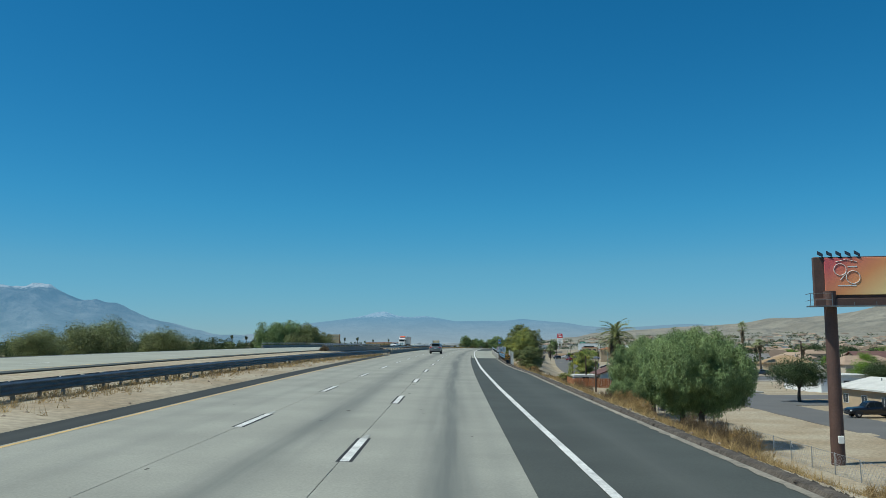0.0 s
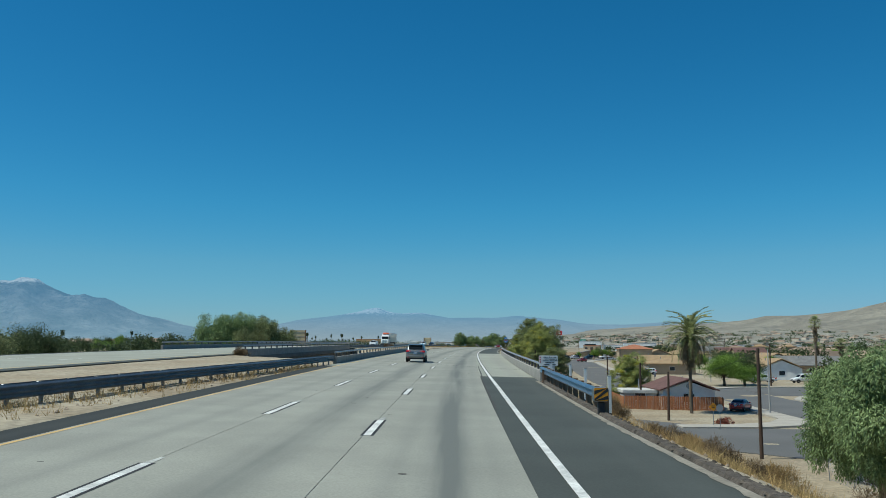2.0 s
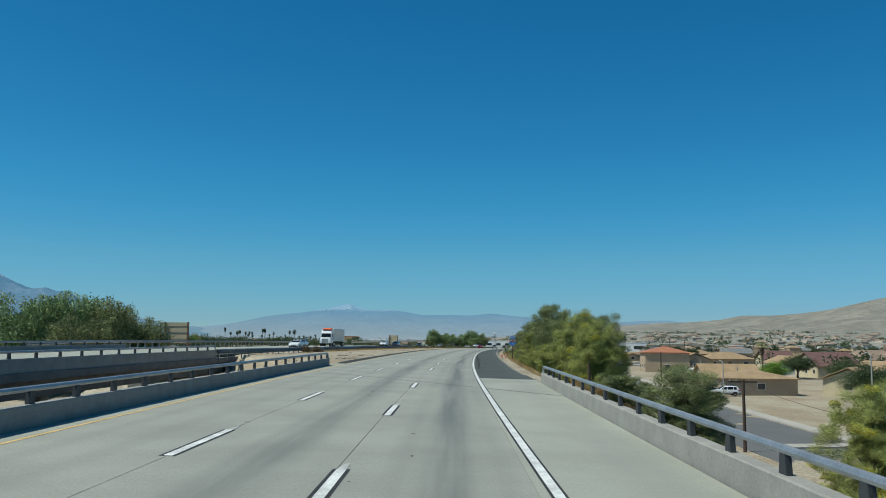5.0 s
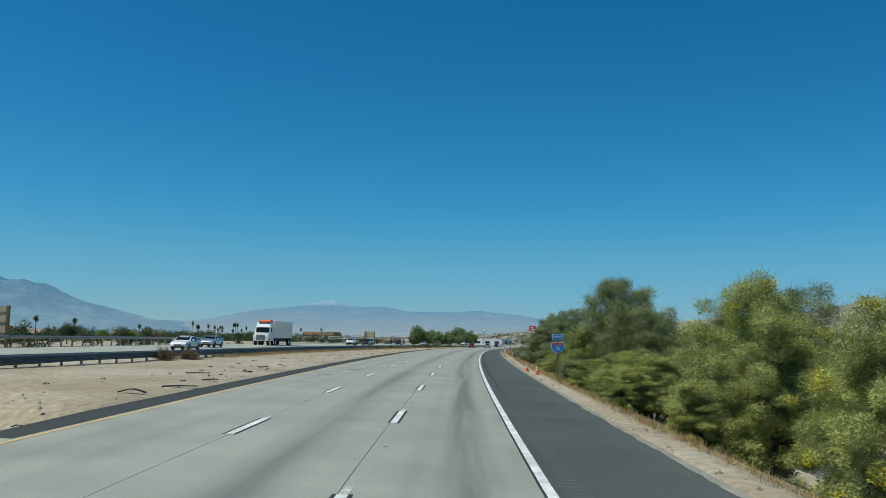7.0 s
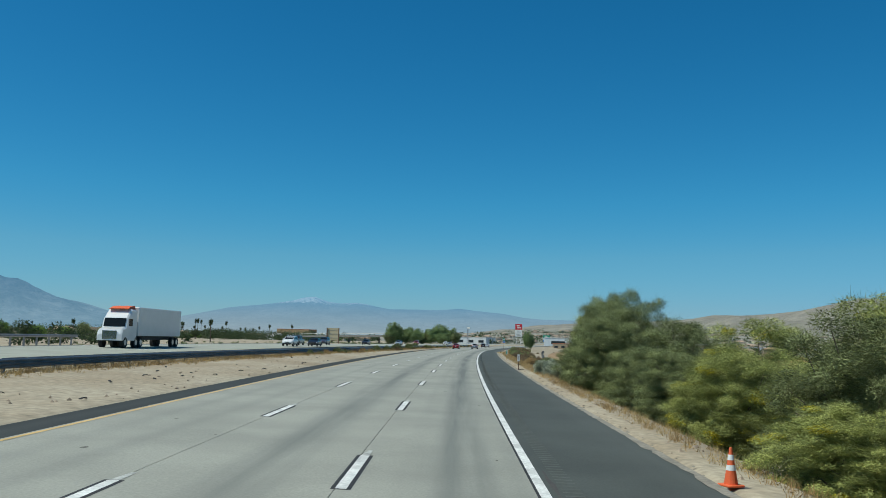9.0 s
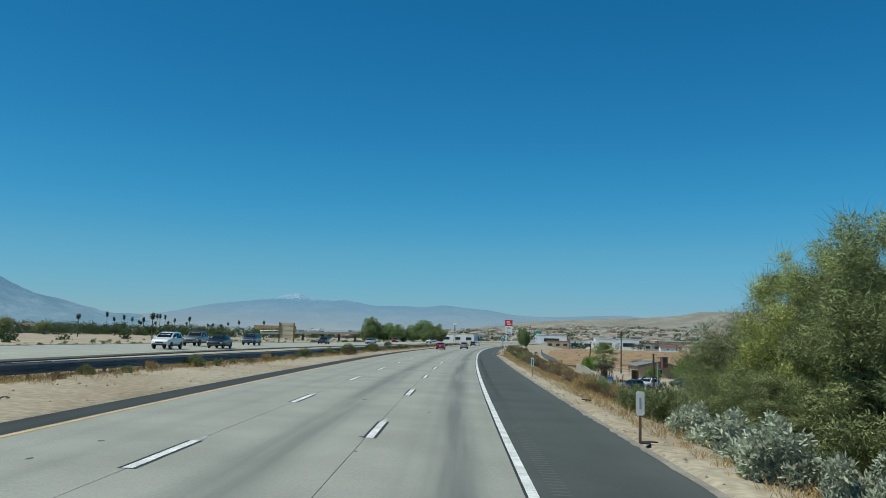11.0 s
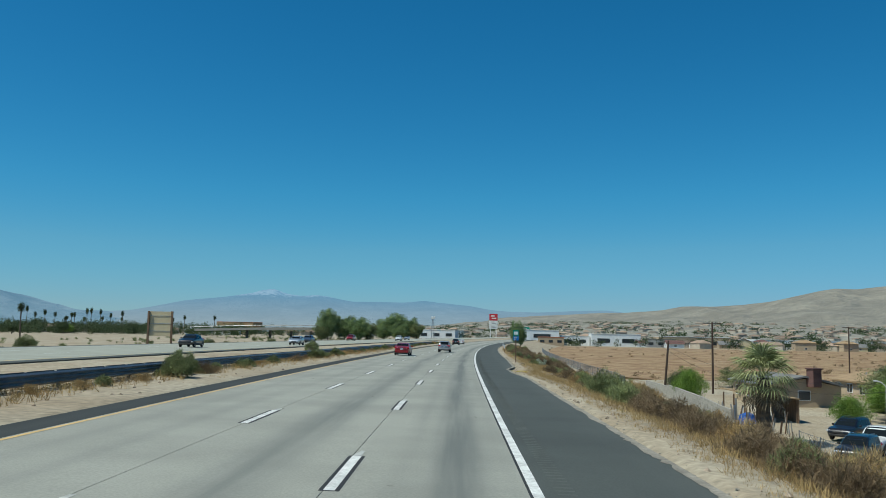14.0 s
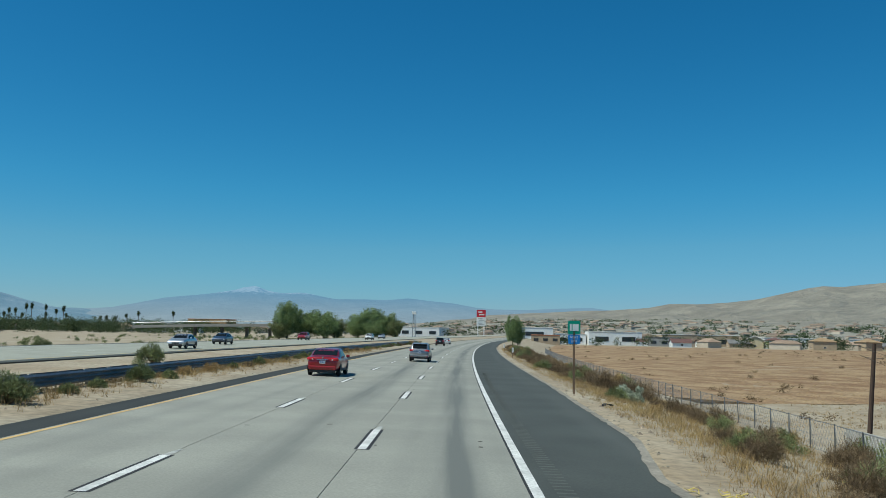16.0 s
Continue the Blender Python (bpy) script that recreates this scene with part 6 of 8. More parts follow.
for s, n, top, lean, arms, what in ((120.5, 24.4, 3.0, 0, 0, "tall dark wooden pole beside the avenue"), (152.4, 24.6, 0.3, 1, 0, "dark wooden pole by a board fence"), (172.5, 25.2, 0.9, 0, 0, "slim dark wooden pole behind a house"), (211, 25.9, 1.2, 0, 1, "dark wooden service pole by the street"),
                                    (212.8, 13.2, 2.4, 0, 0, "short dark post on the embankment"), (484, 25.8, 4.4, 4.5, 0, "leaning bare wooden pole at the edge of a field"), (492.6, 33.8, 6.9, 0, 1, "wooden utility pole with one crossarm and sagging cables"), (560, 78, 7.6, 0, 1, "wooden utility pole with a crossarm in the field"),
                                    (403.5, 24.2, 3.4, 0, 0, "dark pole beside the bend in the street"), (470, 72, 6.0, 0, 1, "wooden utility pole among houses"), (520, 108, 7.0, 0, 1, "distant wooden utility pole"), (230, 60, 3.6, 0, 1, "wooden utility pole among low houses"), (330, 42, 2.6, 0, 0, "bare wooden street pole"), (170, 66, 3.8, 0, 1, "wooden utility pole by a side street"), (96, 62, 4.2, 0, 1, "wooden utility pole behind houses")):
    utility_pole(s, n, top, what, lean, arms)


def cable(a, b, sag, radius=0.012):
    g = Geo()
    g.tube([a.lerp(b, t) - Vector((0, 0, sag * 4 * t * (1 - t))) for t in np.linspace(0, 1, 15)], radius, 4)
    return solid("cable", g, M["cable"], "thin black overhead cable between wooden poles", "cable", group="overhead cables")


tops = {k: at(*k[:2], k[2]) for k in ((484, 25.4, 4.2), (492.6, 33.8, 6.2), (560, 78, 7.0), (403.5, 24.2, 3.2), (470, 72, 5.6), (520, 108, 6.6), (442, 32.3, 1.8))}
kk = list(tops.values())
for a, b, sag in ((0, 1, 0.8), (1, 2, 1.2), (1, 4, 1.4), (4, 5, 1.2), (3, 6, 0.8), (0, 6, 1.6)):
    cable(kk[a], kk[b], sag)
    cable(kk[a] - Vector((0, 0, 0.5)), kk[b] - Vector((0, 0, 0.6)), sag * 1.2)
cable(at(120.5, 24.4, 2.8), at(152.4, 24.6, 0.1), 0.7)
cable(at(152.4, 24.6, 0.1), at(172.5, 25.2, 0.6), 0.4)
cable(at(172.5, 25.2, 0.6), at(211, 25.9, 1.0), 0.9)


def street_lamp(s, n, top, label, arm=1.6, turn=90):
    z = gz_at(s, n)
    h = top - z
    l = thing("street_lamp", label, "street lamp", spot(s, n, z, turn=turn), "street lamps")
    part("pole", Geo().tube([(0, 0, -0.3), (0, 0, h * 0.6), (0, 0, h)], [0.11, 0.09, 0.06], 10), M["stucco_grey"], l)
    if arm:
        part("arm", Geo().tube([(0, 0, h - 0.05), (arm * 0.5, 0, h + 0.25), (arm, 0, h + 0.3)], 0.035, 6), M["stucco_grey"], l)
        part("lamp_head", Geo().box(arm + 0.2, 0, h + 0.24, 0.5, 0.2, 0.12, b=0.03), M["stucco_grey"], l)
    return l


street_lamp(162, 38.8, 2.8, "pale metal street lamp pole at a corner", 0)
street_lamp(271, 40.6, 1.4, "slim concrete street lamp beside the pavement", 1.2)
street_lamp(442, 32.3, 1.6, "pale street lamp standing by a driveway", 1.4)
street_lamp(246, 52, 3.0, "pale street lamp far along a side street", 1.2)

# cars parked in the neighbourhood
def parked(kind, col, s, n, turn, label, z=None):
    z = gz_at(s, n) + 0.06 if z is None else z
    car(kind, P[col], label, spot(s, n, z, turn=turn), "parked cars")


parked("sedan", "red", 166.5, 36.6, -32, "dark red car parked on sandy ground beside a house")
parked("sedan", "white", 279, 36.6, 0, "white sedan parked along the kerb")
parked("van", "white", 243, 70.5, 100, "white delivery van parked on a side street")
parked("pickup", "white", 243, 62, 95, "white pickup parked beside a van")
parked("sedan", "blue", 234, 76.5, 100, "blue sedan parked at a side street")
parked("sedan", "white", 262, 82, 80, "white car parked before a bungalow")
parked("suv", "white", 284, 44.2, 90, "white crossover in a driveway")
parked("sedan", "black", 286, 41.6, 90, "dark car in a driveway")
parked("pickup", "black", 98, 47.6, 90, "black pickup parked by a dusty street")
parked("pickup", "white", 439.5, 30.6, 136, "old white work truck in a cluttered driveway")
parked("suv", "black", 435.2, 27.2, 140, "dark off-road wagon beside the street")
parked("sedan", "black", 440.8, 37.2, 132, "dark sedan parked along the kerb")
parked("pickup", "white", 450.4, 44.6, 130, "white pickup parked along the bend")
parked("suv", "green", 447, 37.4, 125, "dark green wagon parked under a tree")
parked("sedan", "red", 400.5, 33.2, 140, "dark red sedan parked before a clipped hedge")
parked("sedan", "silver", 426, 45.6, 85, "silver sedan parked behind a low pier")
parked("suv", "black", 446.5, 31.6, 135, "black wagon parked in shade")

# back of a stop sign and a flowering bush on the sandy corner lot
z = gz_at(141.6, 27.3)
sg = thing("road_sign", "grey back of a round-cornered stop sign on a thin post", "sign", spot(141.6, 27.3, z, turn=4))
part("post", Geo().box(0, 0.03, -0.4, 0.06, 0.05, 2.9, b=0.008), M["steel"], sg)
part("plate", Geo().plate([(0.38 * math.cos(math.pi * (k + 0.5) / 4), 2.2 + 0.38 * math.sin(math.pi * (k + 0.5) / 4)) for k in range(8)], 0.012), M["stucco_grey"], sg)

# clipped hedge on the corner
r = np.random.default_rng(83)
hedge = thing("hedge", "clipped dark green hedge behind a pavement", "hedge", spot(186, 55, gz_at(186, 55)))
inv_m = hedge.matrix_world.inverted()
c = []
for q in np.linspace(0, 1, 60):
    s, n = 174 + 22 * q, 53.6 + 3.2 * q ** 2
    for k in range(4):
        c.append(tuple(at(s + r.normal(0, 0.2), n + 2.4 * r.random(), gz_at(s, n) + r.uniform(0.4, 1.25))))
part("foliage", fast_mesh("foliage", *leaf_cloud(r, c, [0.6] * len(c), 22000, 0.14, 0.08, 0.0, 0.8), M["leaf_dark"]), None, hedge).matrix_parent_inverse = inv_m
stems = Geo()
for p in c[::7]:
    stems.tube([(p[0], p[1], p[2] - 1.4), p], [0.03, 0.012], 5)
part("stem", stems, M["trunk"], hedge).matrix_parent_inverse = inv_m

# ---- signs and roadside objects ----
def flat_mat(name, c, rough=0.5):
    return material(name, c, rough, spread=0.07, scale=1.5, fine=30.0, bump=0)


M["sign_white"] = flat_mat("sign_white", (0.74, 0.75, 0.73))
M["sign_black"] = flat_mat("sign_black", (0.02, 0.02, 0.022))
M["sign_yellow"] = flat_mat("sign_yellow", (0.78, 0.31, 0.012))
M["sign_blue"] = flat_mat("sign_blue", (0.012, 0.20, 0.56))
M["sign_red"] = flat_mat("sign_red", (0.50, 0.02, 0.035))
M["sign_green"] = flat_mat("sign_green", (0.0, 0.29, 0.19))
M["cone_orange"] = flat_mat("cone_orange", (0.72, 0.13, 0.04), 0.6)
M["brown_steel"] = material("brown_painted_steel", (0.11, 0.062, 0.05), 0.65, spread=0.2, scale=0.7, fine=8.0, bump=0.05)


def words(text, size, mat, parent, x, y, z, depth=0.003, squeeze=1.0, name="lettering"):
    """Raised lettering that faces -y, centred at x, z."""
    cu = bpy.data.curves.new("lettering", "FONT")
    cu.body, cu.size, cu.align_x, cu.align_y, cu.extrude = text, size, "CENTER", "CENTER", depth
    tmp = bpy.data.objects.new("tmp", cu)
    me = bpy.data.meshes.new_from_object(tmp)
    bpy.data.objects.remove(tmp)
    me.materials.clear()
    me.materials.append(mat)
    ob = new(name, me)
    ob.parent = parent
    ob.matrix_basis = Matrix.Translation((x, y, z)) @ pose(0, 0, 0, 90, 0, 0) @ Matrix.Diagonal((squeeze, 1, 1, 1))
    return ob


def panel(w, h, z, y=0.0, t=0.02, r=0.04):
    c = [(w / 2 - r, -h / 2), (w / 2, -h / 2 + r), (w / 2, h / 2 - r), (w / 2 - r, h / 2), (-w / 2 + r, h / 2), (-w / 2, h / 2 - r), (-w / 2, -h / 2 + r), (-w / 2 + r, -h / 2)]
    return Geo().loft([[(a, y + t, b + z) for a, b in c], [(a, y, b + z) for a, b in c]])


def faces_road(s, n, z=None, turn=0.0):
    return spot(s, n, z if z is not None else gz_at(s, n), turn=turn)


# bridge name board
z0 = gz_at(102, 7.4)
b = thing("road_sign", "white bridge name board on a white post beside the guardrail", "sign", faces_road(102, 6.93, z0))
up = 2.35 - z0 - 1.50
part("post", Geo().box(0.28, 0.06, -0.9, 0.11, 0.09, up + 2.2, b=0.01), M["sign_white"], b)
part("back_post", Geo().box(-0.28, 0.10, -0.9, 0.12, 0.12, up + 1.9, b=0.01), M["timber"], b)
pn = part("board", panel(1.03, 0.57, up + 1.50), M["sign_white"], b)
words("44th Avenue", 0.135, M["sign_black"], pn, 0.08, -0.005, up + 1.68)
words("UNDERCROSSING", 0.125, M["sign_black"], pn, 0.08, -0.005, up + 1.53, squeeze=0.78)
for x, zz, ww in ((0.0, 1.40, 0.34), (0.26, 1.40, 0.12), (-0.1, 1.29, 0.30), (0.30, 1.29, 0.18)):
    part("bar", Geo().box(x, -0.004, up + zz - 0.02, ww, 0.006, 0.04), M["sign_black"], pn)
for k in range(3):
    part("reflector", Geo().tube([(-0.45, -0.012, up + 1.69 - 0.13 * k), (-0.45, 0.0, up + 1.69 - 0.13 * k)], 0.036, 12), M["sign_red"], pn)

# striped end of the guardrail
e = thing("end_marker", "yellow and black striped crash cushion face on the guardrail end", "marker", faces_road(83.0, 6.75, 1.0))
fc = part("face", panel(0.46, 0.44, 0.59), M["sign_yellow"], e)
for k in (-1, 0, 1):
    q = [(-0.225, -0.27 + 0.26 * k), (0.225, 0.10 + 0.26 * k), (0.225, 0.23 + 0.26 * k), (-0.225, -0.14 + 0.26 * k)]
    q = [(x, min(0.215, max(-0.215, zz))) for x, zz in q]
    part("stripe", Geo().loft([[(x, 0.0, zz + 0.59) for x, zz in q], [(x, -0.004, zz + 0.59) for x, zz in q]]), M["sign_black"], fc)
part("foot", Geo().box(0.02, 0.2, -0.5, 0.22, 0.2, 0.85, b=0.03), M["trimblack"], e)
part("casing", Geo().box(0, 0.32, 0.35, 0.42, 0.58, 0.46, b=0.03), M["steel_blue"], e)

# interstate marker
z0 = gz_at(248, 7.7)
i10 = thing("road_sign", "blue and red interstate route marker on a brown post", "sign", faces_road(248, 7.98, z0) @ Matrix.Scale(1.12, 4))
part("post", Geo().box(0, 0.05, -0.5, 0.09, 0.09, 3.2, b=0.008), M["timber"], i10)
wp = part("plate", panel(0.62, 0.30, 2.53), M["sign_blue"], i10)
part("plate_border", panel(0.665, 0.345, 2.53, 0.006, 0.012), M["sign_white"], i10)
words("WEST", 0.20, M["sign_white"], wp, 0, -0.004, 2.53)


def shield(k, z):
    p = []
    for t in np.linspace(0, 1, 9):
        a = math.pi * t
        p.append((0.36 * k * math.cos(a) * (1 + 0.04 * math.sin(a)), z + 0.22 * k + 0.035 * k * abs(math.sin(2 * a)) + 0.0))
    low = [(-0.40 * k, z + 0.02 * k), (-0.36 * k, z - 0.16 * k), (-0.22 * k, z - 0.30 * k), (0, z - 0.40 * k), (0.22 * k, z - 0.30 * k), (0.36 * k, z - 0.16 * k), (0.40 * k, z + 0.02 * k)]
    return p + low


part("shield_border", Geo().plate(shield(1.0, 1.98), 0.012, Matrix.Translation((0, 0.006, 0))), M["sign_white"], i10)
sb = part("shield", Geo().plate(shield(0.93, 1.98), 0.02), M["sign_blue"], i10)
part("shield_top", panel(0.66, 0.12, 2.115, -0.003, 0.01, 0.02), M["sign_red"], sb)
words("INTERSTATE", 0.085, M["sign_white"], sb, 0, -0.006, 2.115)
words("CALIFORNIA", 0.055, M["sign_white"], sb, 0, -0.004, 2.02)
words("10", 0.30, M["sign_white"], sb, 0, -0.004, 1.86)

# next exit sign
z0 = gz_at(475.5, 7.9)
g = thing("road_sign", "green service sign above a blue panel on a brown post", "sign", faces_road(475.5, 7.65, z0 + 0.3))
part("post", Geo().box(0, 0.05, -0.5, 0.1, 0.1, 3.6, b=0.008), M["timber"], g)
gp = part("plate", panel(0.62, 0.66, 2.95), M["sign_green"], g)
part("pictogram", Geo().box(0.07, -0.004, 2.78, 0.30, 0.006, 0.34), M["sign_white"], gp)
part("pictogram", Geo().box(-0.17, -0.004, 2.78, 0.09, 0.006, 0.34), M["sign_white"], gp)
bp = part("plate", panel(0.60, 0.46, 2.37), M["sign_blue"], g)
words("NEXT", 0.16, M["sign_white"], bp, 0, -0.004, 2.47)
words("EXIT", 0.16, M["sign_white"], bp, 0, -0.004, 2.27)


def marker(s, n, label, green):
    z = gz_at(s, n)
    m = thing("post_marker", label, "marker", faces_road(s, n, z), "roadside markers")
    part("post", Geo().box(0, 0.02, -0.3, 0.07, 0.03, 1.3, b=0.005), M["timber"] if not green else M["straw"], m)
    pl = part("plate", panel(0.22, 0.62, 1.05), M["sign_white"], m)
    if green:
        part("stripe", panel(0.12, 0.46, 1.03, -0.004, 0.006, 0.01), M["sign_green"], pl)
    else:
        part("bar", Geo().box(0, -0.003, 0.9, 0.05, 0.004, 0.3), M["stucco_grey"], pl)


marker(360.8, 6.95, "white and green mile marker plate on a thin post", True)
marker(322.0, 6.7, "white reflector plate on a weathered post", False)
for s in (540, 580):
    marker(s, 8.0, "white reflector plate on a low post", False)


def cone(s, n):
    c = thing("traffic_cone", "faded orange traffic cone with white bands on the verge", "cone", spot(s, n, gz_at(s, n) + 0.02, turn=20), "traffic cones")
    part("base", Geo().box(0, 0, 0, 0.36, 0.36, 0.04, b=0.012), M["cone_orange"], c)
    rad = lambda z: 0.13 - 0.105 * z / 0.68
    part("body", Geo().loft([[(rad(z) * math.cos(a), rad(z) * math.sin(a), 0.04 + z) for a in np.linspace(0, 2 * math.pi, 17)[:-1]] for z in (0, 0.2, 0.45, 0.68)]), M["cone_orange"], c)
    for z in (0.26, 0.45):
        part("band", Geo().loft([[((rad(q) + 0.004) * math.cos(a), (rad(q) + 0.004) * math.sin(a), 0.04 + q) for a in np.linspace(0, 2 * math.pi, 17)[:-1]] for q in (z, z + 0.1)], False), M["sign_white"], c)


cone(256.5, 7.3)
cone(262, 6.9)

# billboard on a steel column
bz = -5.3
bb = thing("billboard", "billboard with an orange and pink poster on a brown steel column", "billboard", spot(59.6, 27.7, bz, turn=-10))
part("column", Geo().tube([(0, 0, -0.5), (0, 0, 6.0), (0, 0, 11.6)], [0.46, 0.43, 0.40], 20), M["brown_steel"], bb)
part("beam", Geo().box(4.2, 0, 10.55, 10.4, 0.5, 0.55, b=0.03), M["brown_steel"], bb)
part("back_frame", Geo().box(4.55, 0.55, 11.1, 10.9, 0.45, 2.9, b=0.05), M["brown_steel"], bb)
M["poster"] = material("sunset_poster", (0.84, 0.60, 0.18), 0.5, spread=0.12, scale=0.9, fine=5.0, bump=0, second=(0.80, 0.50, 0.14))
pn_, pl_ = M["poster"].node_tree.nodes, M["poster"].node_tree.links
tc_, dot_, mr_, ramp_, mix_ = (pn_.new("ShaderNode" + k) for k in ("TexCoord", "VectorMath", "MapRange", "ValToRGB", "Mix"))
dot_.operation = "DOT_PRODUCT"                  # pink at the upper left, yellow towards the lower right
dot_.inputs[1].default_value = (0.22, 0, -0.30)
mr_.inputs["From Min"].default_value, mr_.inputs["From Max"].default_value = -4.0, -2.55
for e, c in zip(ramp_.color_ramp.elements, ((0.60, 0.09, 0.13, 1), (0.86, 0.72, 0.34, 1))):
    e.color = c
ramp_.color_ramp.elements.new(0.5).color = (0.76, 0.30, 0.13, 1)
mix_.data_type, mix_.blend_type = "RGBA", "MIX"
mix_.inputs["Factor"].default_value = 0.93
pl_.new(tc_.outputs["Object"], dot_.inputs[0]), pl_.new(dot_.outputs["Value"], mr_.inputs["Value"]), pl_.new(mr_.outputs["Result"], ramp_.inputs["Fac"])
pl_.new(pn_["Principled BSDF"].inputs["Base Color"].links[0].from_socket, mix_.inputs["A"]), pl_.new(ramp_.outputs["Color"], mix_.inputs["B"]), pl_.new(mix_.outputs["Result"], pn_["Principled BSDF"].inputs["Base Color"])
face = part("poster", Geo().box(4.9, 0.26, 11.35, 10.2, 0.08, 2.55, b=0.02), M["poster"], bb, "orange and pink gradient poster")
def ring(x, z, rad, a0=0.0, a1=360.0):
    return [(x + rad * math.cos(radians(a)), 0.20, z + rad * math.sin(radians(a))) for a in np.linspace(a0, a1, 25)]


nine = Geo().tube(ring(0.80, 13.1, 0.40), 0.022, 6)
nine.tube([(1.19, 0.20, 13.0), (1.12, 0.20, 12.75), (0.80, 0.20, 12.38)], 0.022, 6)
part("numeral", nine, M["sign_white"], face, "thin white outlined nine")
part("numeral", Geo().tube(ring(1.62, 12.56, 0.44), 0.022, 6), M["sign_white"], face, "thin white outlined nought")
part("flourish", Geo().tube([(0.5, 0.2, 13.62), (1.1, 0.2, 13.76), (1.2, 0.2, 13.82), (1.3, 0.2, 13.76), (1.9, 0.2, 13.62)], 0.02, 5), M["sign_white"], face)
for x, zz, ww in ((1.2, 11.95, 1.2), (1.6, 13.25, 0.62)):
    part("bar", Geo().box(x, 0.21, zz, ww, 0.01, 0.08), M["sign_white"], face)
wk = part("walkway", Geo().box(4.0, -0.75, 10.5, 11.2, 0.9, 0.07), M["steel_dark"], bb)
for k in range(9):
    part("rail_post", Geo().tube([(-1.5 + 1.38 * k, -1.18, 10.55), (-1.5 + 1.38 * k, -1.18, 11.4 if k < 2 else 10.8)], 0.025, 5), M["steel_dark"], wk)
for zz in (10.95, 11.4):
    part("rail", Geo().tube([(-1.5, -1.18, zz), (-0.1, -1.18, zz)], 0.022, 5), M["steel_dark"], wk)
    part("rail", Geo().tube([(-1.5, -1.18, zz), (-1.5, 0.3, zz)], 0.022, 5), M["steel_dark"], wk)
for k in range(5):
    part("louvre", Geo().box(-0.4 + 0.6 * k, 0.5, 14.2, 0.42, 0.75, 0.05, Matrix.Translation((-0.4 + 0.6 * k, 0.5, 14.2)) @ pose(0, 0, 0, 25, 30, 0) @ Matrix.Translation((0.4 - 0.6 * k, -0.5, -14.2)), b=0.01), M["sign_black"], bb)
part("meter_box", Geo().box(0.1, -0.6, 1.4, 0.35, 0.25, 0.5, b=0.03), M["sign_white"], bb)

# fence along the sandy lot
def wire_fence(s0, s1, n_of, label, h=1.5, every=3.0, mesh=True, metal="steel"):
    f = thing("fence", label, "fence", spot(s0, n_of(s0), gz_at(s0, n_of(s0))), "wire fences")
    inv_m = f.matrix_world.inverted()
    pm = Geo().tube([(0, 0, -0.4), (0, 0, h + 0.05)], 0.03, 6).data("post", M[metal])
    k = int((s1 - s0) / every)
    pts = []
    for i in range(k + 1):
        s = s0 + every * i
        p = at(s, n_of(s), gz_at(s, n_of(s)))
        pts.append(p)
        ob = new("post", pm)
        ob.parent = f
        ob.matrix_parent_inverse = inv_m
        ob.matrix_basis = pose(p.x, p.y, p.z, rng.normal(0, 1.5), rng.normal(0, 1.5), 0)
    g = Geo()
    u = Vector((0, 0, 1))
    for a, b in zip(pts, pts[1:]):
        for z in (0.05, h * 0.5, h):
            g.tube([a + u * z, b + u * z], 0.008 if z < h else 0.015, 4, caps=False)
        if mesh:
            for q in range(9):
                x0, x1 = a.lerp(b, q / 9), a.lerp(b, min(1.0, (q + 3) / 9))
                g.tube([x0 + u * 0.05, x1 + u * h], 0.006, 3, caps=False)
                g.tube([x0 + u * h, x1 + u * 0.05], 0.006, 3, caps=False)
    w = part("wire", g, M[metal], f)
    w.matrix_parent_inverse = inv_m
    return f


wire_fence(30, 112, lambda s: 25.3, "sagging wire fence on thin posts along a sandy lot", 1.3, 3.5)
wire_fence(464, 680, lambda s: float(np.interp(s, [464, 482, 530, 700], [17.6, 18.6, 19.7, 20.0])), "rusty chain-link fence between brush and the field", 1.3, 3.0, metal="steel_dark")
wire_fence(346, 430, lambda s: 21.5, "chain-link fence at the foot of the embankment", 1.4, 3.0, metal="steel_dark")

# painted block wall
wall = thing("block_wall", "pale painted concrete block wall with patchy grey blocks", "wall", spot(446.5, 22.6, gz_at(446.5, 22.6)))
inv_m = wall.matrix_world.inverted()
bm_ = Geo().box(0, 0, 0, 0.19, 0.39, 0.19, b=0.012).data("block", M["block"])
core, rest = Geo(), Geo()
cnt = 0
for i in range(int(34 / 0.4)):
    s = 446.5 + 0.4 * i
    n = 22.6 + 0.4 * math.sin(i * 0.02)
    h = 8 if i < 55 else 7
    base = gz_at(s, n) - 0.15
    for c in range(h):
        m = spot(s + (0.2 if c % 2 else 0), n + 0.004 * rng.normal(), base + 0.2 * c)
        if c >= 3 and i < 60:
            ob = new("block", bm_)
            ob.parent, ob.matrix_parent_inverse, ob.matrix_basis = wall, inv_m, m
            cnt += 1
        else:
            rest.box(0, 0, 0, 0.19, 0.39, 0.19, m)
    core.box(0, 0, 0, 0.15, 0.42, 0.2 * h - 0.02, spot(s, n, base))
for name, gg in (("mortar", core), ("lower_blocks", rest)):
    ob = part(name, gg, M["kerb"] if name == "mortar" else M["block"], wall)
    ob.matrix_parent_inverse = inv_m
    if name == "lower_blocks":
        ob["kind"] = "stuff"

